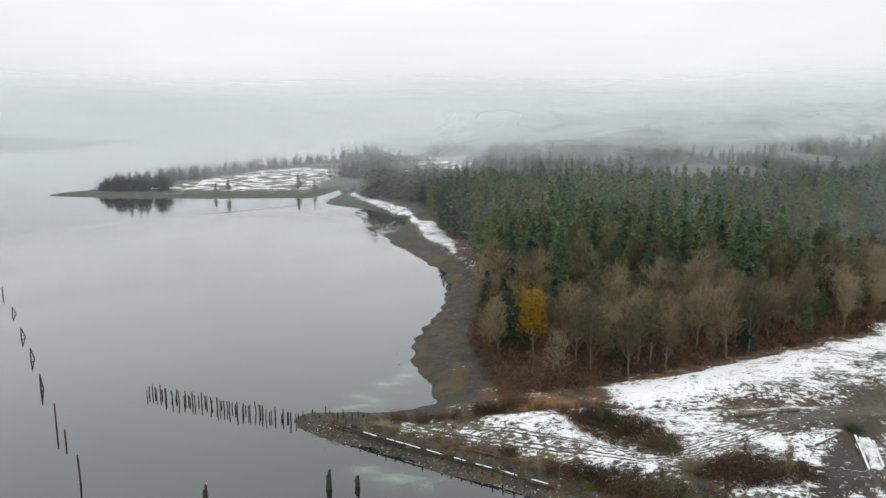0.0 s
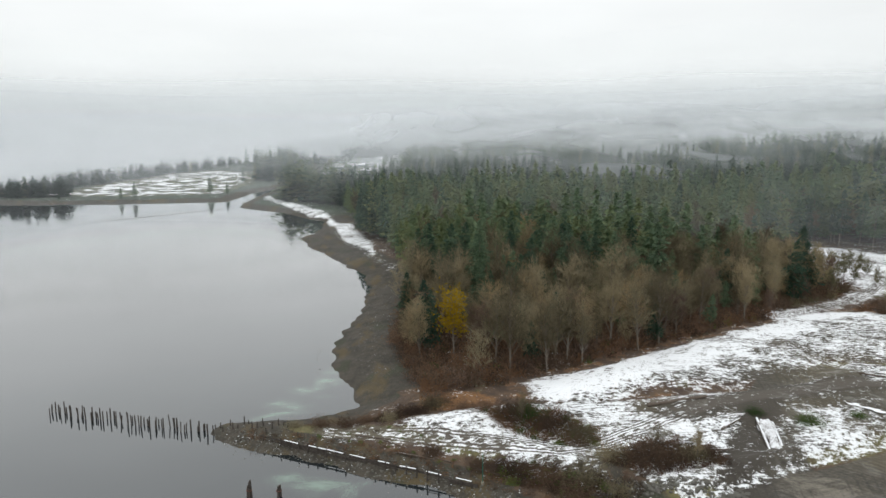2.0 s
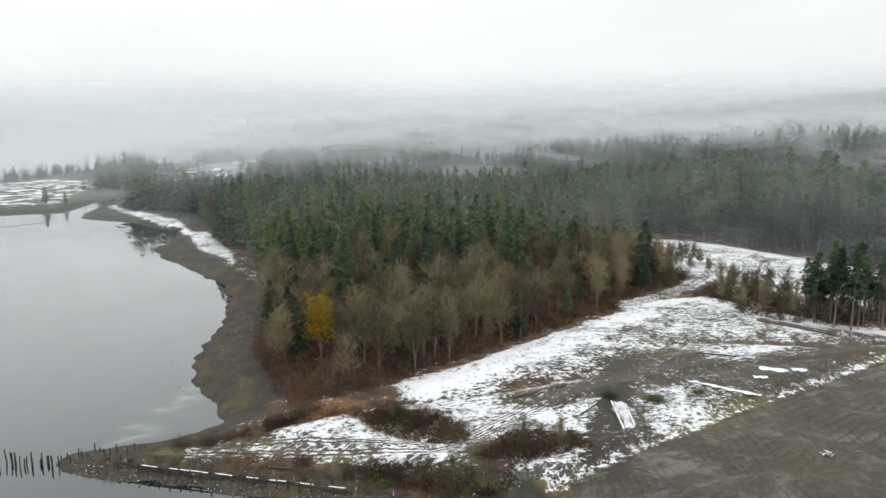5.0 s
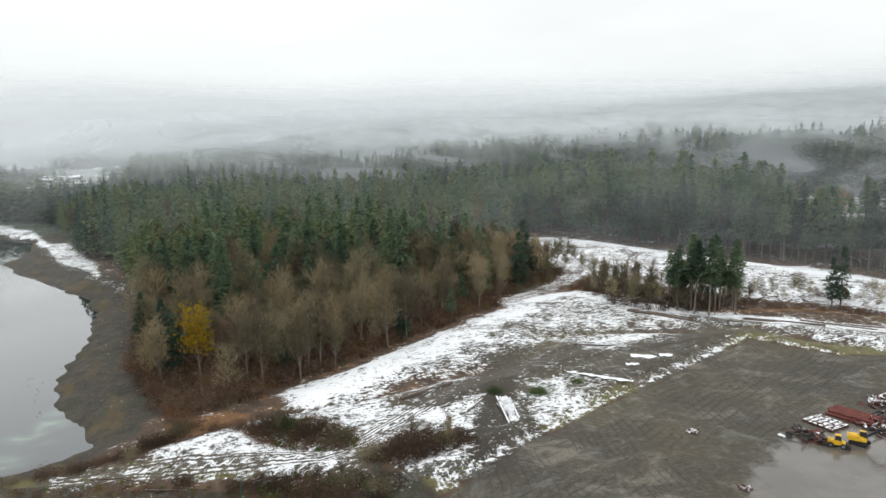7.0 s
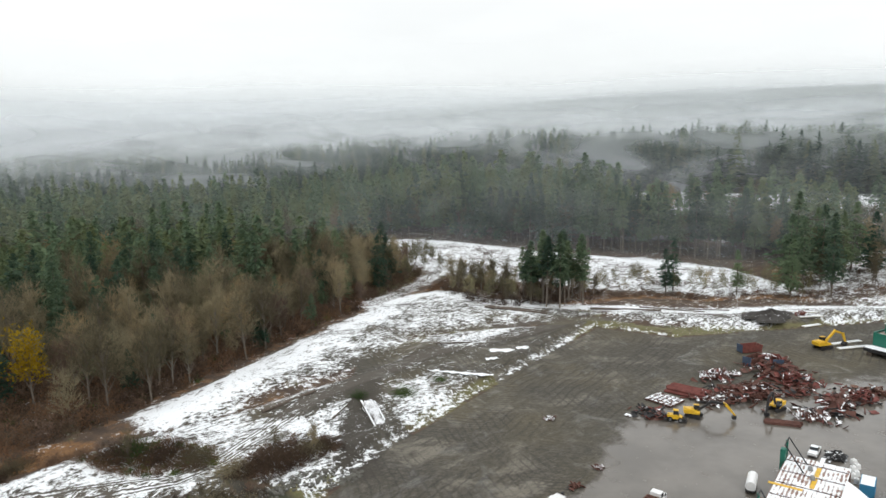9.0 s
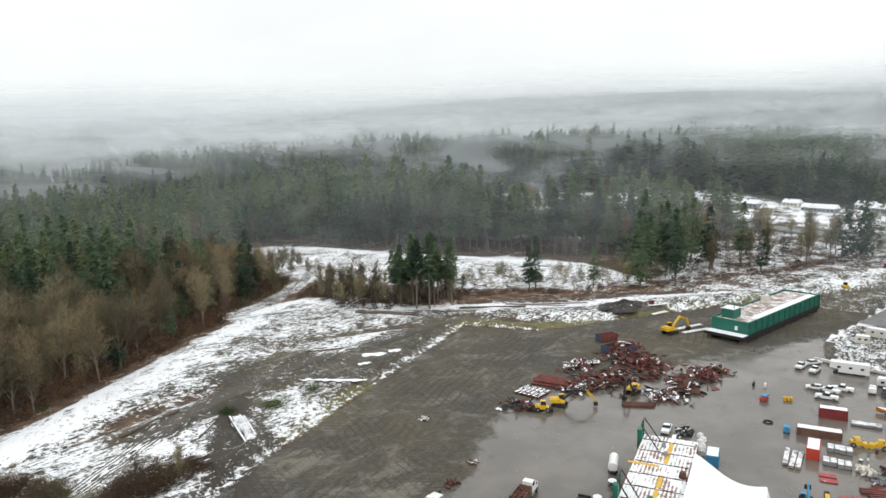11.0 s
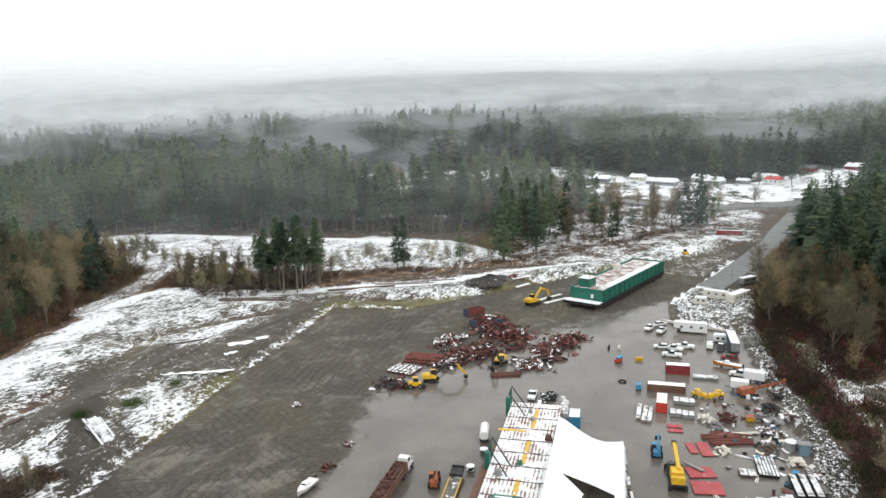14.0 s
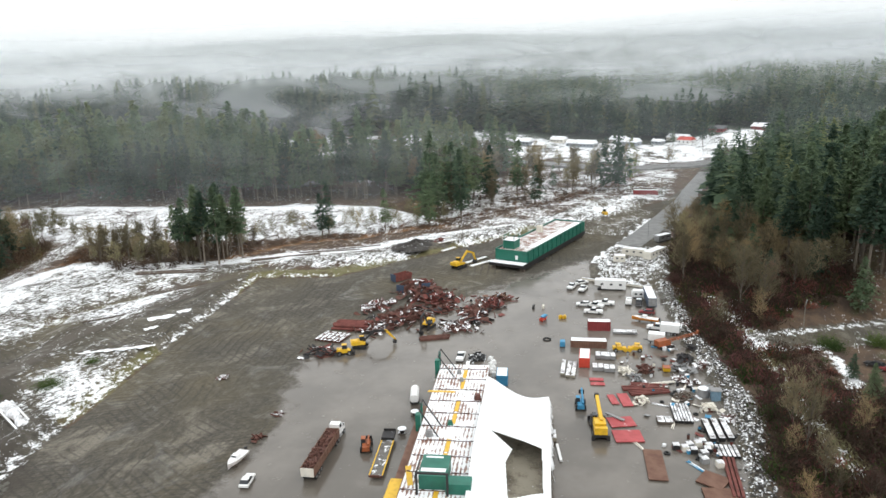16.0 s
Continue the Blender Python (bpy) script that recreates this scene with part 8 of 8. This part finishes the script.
def build_shore():
    rng = random.Random(21)
    for i in range(62):
        t = (i + rng.uniform(-0.4, 0.4)) / 62
        x = (-67.5 + 37.5 * t) * SC + rng.uniform(-0.6, 0.6)
        y = (151 - 15.2 * t) * SC + rng.uniform(-1.5, 1.5)
        tall = rng.uniform(1.4, 3.4)
        piling(pose(x, y, 0, 0, 0, rng.uniform(0, 360)), tall, rng.uniform(0.13, 0.2), "weathered dark piling standing in a row in water", "pilings in the water", (rng.gauss(0, 0.05), rng.gauss(0, 0.05)))
    for i in range(16):
        t = (i + 0.5) / 16
        x, y = (-31 + 16 * t) * SC, (139 - 6.5 * t + rng.uniform(-2.6, 2.6)) * SC
        piling(pose(x, y, max(0, float(height(x / SC, y / SC)) * SC), 0, 0, 0), rng.uniform(0.9, 2.2), 0.16, "short rotten piling at the tip of the spit", "pilings on the spit", (rng.gauss(0, 0.04), rng.gauss(0, 0.04)))
    for i, (px, py) in enumerate(((-161.3, 247.6), (-142, 221.6), (-123.2, 195.2), (-108.9, 175.6), (-94, 154.2), (-79.2, 133.9), (-73.3, 126.6), (-62.3, 110.8))):
        o = thing("mooring_dolphin", "old mooring piles leaning together in water", "piling", pose(px * SC, py * SC, 0, 0, 0, 20 * i), "mooring piles")
        tall = (5.0, 3.8, 4.6, 5.0, 6.0, 7.6, 4.0, 8.0)[i] * 0.8
        part("pile", Builder().tube((0, 0, -1.5), (0.3, 0.1, tall), 0.24, 0.18, 8), OLD_WOOD, o)
        if i in (1, 2, 3, 4):
            part("pile", Builder().tube((2.0, 0.6, -1.5), (0.4, 0.1, tall * 0.85), 0.2, 0.16, 8), OLD_WOOD, o)
            part("brace", Builder().tube((1.6, 0.4, 0.6), (0.1, 0, 0.9), 0.12, None, 6), OLD_WOOD, o)
        if i >= 4:
            part("rust_band", Builder().tube((0.2, 0.07, tall * 0.7), (0.22, 0.07, tall * 0.78), 0.23, None, 8), RUST, o)
    for px, py, tall, n in ((-19.3, 108.9, 4.4, 4), (-14.6, 109.5, 2.6, 3), (-38.6, 104.2, 4.2, 4)):
        o = thing("mooring_dolphin", "cluster of dark piles bound together in water", "piling", pose(px * SC, py * SC, 0), "mooring piles")
        for k in range(n):
            a = k * 6.283 / n
            part("pile", Builder().tube((math.cos(a) * 0.5, math.sin(a) * 0.5, -1.5), (math.cos(a) * 0.22, math.sin(a) * 0.22, tall * (1 - 0.13 * k)), 0.26, 0.22, 8), OLD_WOOD, o)
        part("binding", Builder().tube((0, 0, tall * 0.5), (0, 0, tall * 0.54), 0.62, None, 10), RUST, o)
    # timber shoring along the spit
    o = thing("timber_shoring", "rotten timber retaining wall with snow along the spit", "retaining wall", pose(-20.6 * SC, 129.8 * SC, 1.6, 0, 0, -31.2))
    L = 45.5 * SC
    n = 22
    for i in range(n):
        x = (i + 0.5) * L / n
        part("post", Builder().tube((x, rng.uniform(-0.2, 0.2), -1.2), (x + rng.uniform(-0.1, 0.1), 0, rng.uniform(0.6, 1.5)), 0.2, 0.16, 7), OLD_WOOD, o)
    for i in range(9):
        for z in (-0.5, -0.15, 0.2, 0.55):
            if rng.random() < 0.85:
                part("plank", Builder().box(((i + 0.5) * L / 9, 0.25 + rng.uniform(-0.1, 0.1), z), (L / 9 - 0.1, 0.14, 0.32), rng.uniform(-1.5, 1.5)), OLD_WOOD, o)
        if i > 0:
            part("snow_line", Builder().box(((i + rng.uniform(0.3, 0.7)) * L / 9, 0.35, 0.76), (L / 9 * rng.uniform(0.3, 0.8), 0.28, 0.08), rng.uniform(-3, 3)), SNOW, o)
    for a, b in (((6, 119), (12, 115.5)), ((10, 117.5), (15, 114)), ((-2, 127), (5, 123.5)), ((18, 112), (25, 106)), ((3, 124), (7, 120.5))):
        log(a, b, 0.2, "driftwood log with snow beside the shoring", False)
    for a, b, r, lb in (((57.1, 128.1), (70.4, 129.8), 0.55, "big fallen log lying on muddy snow"), ((149.1, 159.4), (158, 140.6), 0.5, "long dark log pole beside the track"), ((151.0, 160.4), (160, 142.0), 0.4, "long snow-covered pole beside the track"),
                        ((175.7, 138.1), (188, 120), 0.5, "long snow-topped log beside the clearing"), ((188, 128), (200, 112), 0.3, "thin log on patchy snow"), ((192, 124), (206, 107), 0.3, "thin log on patchy snow"), ((66, 115), (72, 119), 0.3, "short log on the snowy slope"),
                        ((112, 139), (120, 134), 0.3, "snowy pole on the knoll"), ((54, 108), (63, 107), 0.25, "thin pole on the slope")):
        log(a, b, r, lb, r < 0.5)
    # snow-covered beams and sheets by the drive
    snowy_log = plain("snowy_log", (0.10, 0.08, 0.065), 0.9, 0, 0.3, 1.0, (0.05, 0.04, 0.03), 0.85)
    o = thing("log_pile", "pile of long logs buried under snow", "logs", at_plan(73.3, 111.1, -112))
    for i in range(5):
        y, z, L = (-1.6, -0.8, 0.0, 0.8, 1.6)[i], 0.4, rng.uniform(15, 20)
        x = rng.uniform(-1.5, 1.5)
        part("log", Builder().tube((x - L / 2, y, z), (x + L / 2, y + rng.uniform(-0.3, 0.3), z + rng.uniform(-0.1, 0.1)), 0.42, 0.33, 9), snowy_log, o)
    vv, ff = [], []
    for i in range(41):
        for j in range(9):
            t, c = i / 40, j / 8 * 2 - 1
            half = 2.1 * (0.75 + 0.25 * math.sin(t * 7)) * min(1.0, 6 * t, 6 * (1 - t)) ** 0.5
            vv.append((-9.5 + 19 * t + rng.uniform(-0.2, 0.2), c * half, 0.15 + 1.62 * (1 - c * c) * min(1.0, 5 * t, 5 * (1 - t)) + (0.22 if j % 2 else -0.1) + rng.uniform(-0.09, 0.09)))
    for i in range(40):
        for j in range(8):
            q = i * 9 + j
            ff.append((q, q + 9, q + 10, q + 1))
    part("snow_cover", Builder().add(vv, ff), PATCHY_SNOW, o, "lumpy snow lying over the logs", smooth=True)
    for (ax, ay), (bx, by), w in (((98.2, 125.1), (103, 117), 1.6), ((102, 117), (106.3, 111.1), 2.0), ((119.4, 126.1), (124, 121.5), 3.0), ((124, 121), (126.8, 119.3), 2.6), ((114, 122), (117, 120.5), 2.0)):
        hd = math.degrees(math.atan2(by - ay, bx - ax))
        o = thing("ground_sheet", "crumpled snowy sheet lying on the mud", "sheet", at_plan((ax + bx) / 2, (ay + by) / 2, hd), "ground sheets")
        L = math.hypot(bx - ax, by - ay) * SC
        vv, ff = [], []
        for i in range(13):
            for j in range(5):
                vv.append((-L / 2 + L * i / 12 + rng.uniform(-0.15, 0.15), (-0.5 + j / 4) * w * (1 + 0.3 * math.sin(i)), 0.08 + rng.uniform(0, 0.28)))
        for i in range(12):
            for j in range(4):
                q = i * 5 + j
                ff.append((q, q + 5, q + 6, q + 1))
        part("fabric", Builder().add(vv, ff), SNOW, o)
        part("edge_beam", Builder().box((0, w * 0.55, 0.15), (L, 0.25, 0.25)), TIMBER, o)
    # dark spoil heap by the green barge
    vv, ff = [], []
    for i in range(25):
        for j in range(13):
            a, t = i * 6.283 / 24, j / 12
            wide = t * (1 + 0.22 * math.sin(a * 3 + 1) + 0.12 * math.sin(a * 7))
            vv.append((math.cos(a) * 10 * wide, math.sin(a) * 6.5 * wide, 2.7 * (1 - t) ** 0.8 * (1 + 0.3 * math.sin(a * 4 + t * 9)) + rng.uniform(-0.3, 0.3) * (1 - t) - 0.1))
    for i in range(24):
        for j in range(12):
            q = i * 13 + j
            ff.append((q, q + 13, q + 14, q + 1))
    ob = new("spoil_heap", Builder().add(vv, ff).mesh("spoil_heap", plain("dark_spoil", (0.045, 0.04, 0.036), 0.95, 0, 0.3, 0.5, None, 0.22), True))
    ob.matrix_basis = at_plan(201, 92, -25)
    tagged(ob, "dark heap of wet spoil dusted with snow", "heap")
    for p, q, hd, L in ((210, 84, -35, 9), (206, 82, -20, 8), (213, 88, -50, 10), (193, 66, -28, 12), (196, 69, -24, 12)):
        slab("plank_pile", "pale snowy planks lying on the ground", "planks", at_plan(p, q, hd), (L, 0.6, 0.25), CREAM, 2, 0.3, "plank piles", SNOW)
    debris("scrap_heap", "small rusty scrap heap beside planks", "scrap", at_plan(209, 86), (3, 3, 1.8), 22, RUST_RED, 91, 1.5)
    # stones: riprap by the yard, cobbles on the spit, boulders on the beach
    def stones(name, label, spots, seed, stone_mat):
        r2 = np.random.default_rng(seed)
        kinds = []
        for k in range(5):
            bm = bmesh.new()
            bmesh.ops.create_icosphere(bm, subdivisions=1, radius=0.5)
            for vert in bm.verts:
                vert.co *= r2.uniform(0.75, 1.2)
                vert.co.z *= 0.65
            kinds.append((np.array([q.co[:] for q in bm.verts], np.float32), np.array([[q.index for q in fc.verts] for fc in bm.faces], np.int32)))
            bm.free()
        w, g, t = spread_copies(kinds, spots, r2)
        mass(name, w, g, t, stone_mat, label, "stones")
    nr = np.random.default_rng(33)
    bank_rock = plain("bank_rubble", (0.05, 0.045, 0.04), 0.9, 0, 0.3, 0.7, (0.025, 0.022, 0.02), 0.48)
    bank_spots, spots = [], []
    for line, n, w, lo, hi in (([(36, 99), (44, 97), (52, 95.5), (60, 95)], 260, 2.2, 0.4, 1.1), ([(-28, 133), (-15, 126), (0, 118), (14, 109), (24, 98)], 1300, 4.6, 0.2, 0.6), ([(4, 160), (2, 190), (8, 230), (10, 280)], 300, 6, 0.2, 0.7),
                               ([(88, -8.3), (98, -7.5), (112, -7), (126, -3.5), (142, 2), (160, 6), (186, 11.2)], 1000, 2.3, 0.3, 0.8), ([(-12, 170), (-14, 190), (-10, 205)], 30, 3, 0.3, 0.7), ([(60, 122), (70, 118), (66, 112)], 90, 3, 0.3, 0.7)):
        for _ in range(n):
            k = nr.integers(0, len(line) - 1)
            t = nr.random()
            p = line[k][0] + (line[k + 1][0] - line[k][0]) * t + nr.normal(0, w * 0.5)
            q = line[k][1] + (line[k + 1][1] - line[k][1]) * t + nr.normal(0, w * 0.5)
            (bank_spots if n == 1000 else spots).append((p, q, nr.uniform(lo, hi)))
    for found, mat, seed, label in ((spots, ROCK, 5, "scattered grey shore stones and riprap"), (bank_spots, bank_rock, 6, "dark snow-capped rubble along the yard's bank")):
        px, py = np.array([q[0] for q in found]), np.array([q[1] for q in found])
        stones("stones", label, list(zip(px, py, np.maximum(-0.1, height(px, py)), [q[2] for q in found])), seed, mat)
    # thin sand bar off the inlet
    vv, ff = [], []
    for i in range(31):
        t = i / 30
        x, y = (-175 + 68 * t) * SC, (492 + 68 * t ** 1.15) * SC
        w = 2.2 * math.sin(math.pi * min(1, t * 1.02 + 0.02)) + 0.2
        vv += [(x, y - w, -0.05), (x, y, 0.18), (x, y + w, -0.05)]
    for i in range(30):
        for j in range(2):
            q = i * 3 + j
            ff.append((q, q + 3, q + 4, q + 1))
    ob = new("sand_bar", Builder().add(vv, ff).mesh("sand_bar", plain("wet_sand", (0.10, 0.085, 0.07), 0.7, 0, 0.2, 0.3), True))
    tagged(ob, "thin dark sand bar lying in calm water", "sand bar", "", "structure")
    # green marker pole on the near shore
    o = thing("marker_pole", "slim green marker pole on the shore", "pole", at_plan(19.3, 107.0))
    part("pole", Builder().tube((0, 0, -0.5), (0, 0, 7.0), 0.09, 0.07, 8), GREEN, o)
    part("base", Builder().box((0, 0, 0.2), (0.5, 0.5, 0.5)), CONCRETE, o)


def build_houses():
    siding = plain("grey_siding", (0.30, 0.33, 0.36), 0.7, 0, 0.1, 0.4)
    barn = plain("barn_red", (0.25, 0.05, 0.05), 0.7, 0, 0.2, 0.4)
    rows = [(457, 86, 75, 24, 9, 3.2, siding, SNOW, "long grey house with snowy roof by the highway"), (472, 58, 68, 18, 10, 3.2, siding, SNOW, "grey house with snowy roof by the highway"),
            (470, 22, 60, 11, 8, 3.4, WHITE, RED, "white cottage with bright red roof"), (492, 4, 70, 12, 8, 3.0, barn, SLATE, "red house with dark roof"), (494, 28, 60, 18, 9, 3.0, CREAM, SNOW, "cream house with snowy roof"),
            (494, -22, 50, 13, 9, 3.0, barn, SNOW, "dark red house with snowy roof"), (456, 124, 70, 14, 9, 3.0, siding, SNOW, "grey shed with snowy roof"), (470, 104, 72, 12, 8, 3.0, CREAM, SNOW, "small house with snowy roof"),
            (484, 66, 66, 13, 9, 3.0, WHITE, SNOW, "white house with snowy roof"), (480, 40, 62, 9, 6, 2.6, siding, SNOW, "small garage with snowy roof"), (448, 112, 80, 10, 6, 2.6, CREAM, SNOW, "low shed with snowy roof")]
    for px, py, hd, a, b, c, wm, rm, lb in rows:
        house(at_plan(px, py, hd, -0.2), a, b, c, wm, rm, lb)
    rng = random.Random(9)
    proto = house(at_plan(20, 760, 20, -0.2), 16, 10, 4, siding, SNOW, "small misty house of the village with snowy roof")
    for i in range(60):
        if i < 26:
            px, py = rng.uniform(-45, 70), rng.uniform(680, 1350)
        else:
            a = radians(rng.uniform(0.5, 9.5))
            r = rng.uniform(1650, 1950)
            px, py = math.sin(a) * r, math.cos(a) * r
        if float(coast(px, py)) < 30:
            continue
        copy_thing(proto, at_plan(px, py, rng.uniform(0, 180), -0.3) @ Matrix.Diagonal((1.1, 1.1, 1.1, 1)))
    # highway guard rail
    for a, b in zip(HIGHWAY[2:6], HIGHWAY[3:7]):
        n = 9
        for i in range(n):
            t = i / n
            px, py = a[0] + (b[0] - a[0]) * t - 7.5, a[1] + (b[1] - a[1]) * t
            hd = math.degrees(math.atan2(b[1] - a[1], b[0] - a[0]))
            L = math.hypot(b[0] - a[0], b[1] - a[1]) * SC / n
            o = thing("guard_rail", "grey highway guard rail section with snow", "guard rail", at_plan(px, py, hd), "guard rails")
            part("rail", Builder().box((0, 0, 0.7), (L * 0.98, 0.1, 0.32)), GREY, o)
            part("post", Builder().box((0, 0.1, 0.35), (0.15, 0.15, 0.8)), TIMBER, o)
    car(at_plan(143.5, -29.4, 60), DARK_STEEL, "black car parked on the driveway", 4.6)
    car(at_plan(141.5, -31.5, 60), MAROON, "dark red car parked on the driveway", 4.6)
    o = thing("lamp_post", "old wooden lamp post beside the lane", "lamp post", at_plan(159.5, -18.5), "lamp posts")
    part("pole", Builder().tube((0, 0, 0), (0, 0, 8.5), 0.16, 0.1, 8), PALE_BARK, o)
    part("arm", Builder().tube((0, 0, 7.4), (1.4, -0.4, 8.4), 0.06, None, 6), GREY, o)
    part("lamp_head", Builder().box((1.6, -0.45, 8.45), (0.6, 0.25, 0.14)), GREY, o)


build_shore()
build_houses()
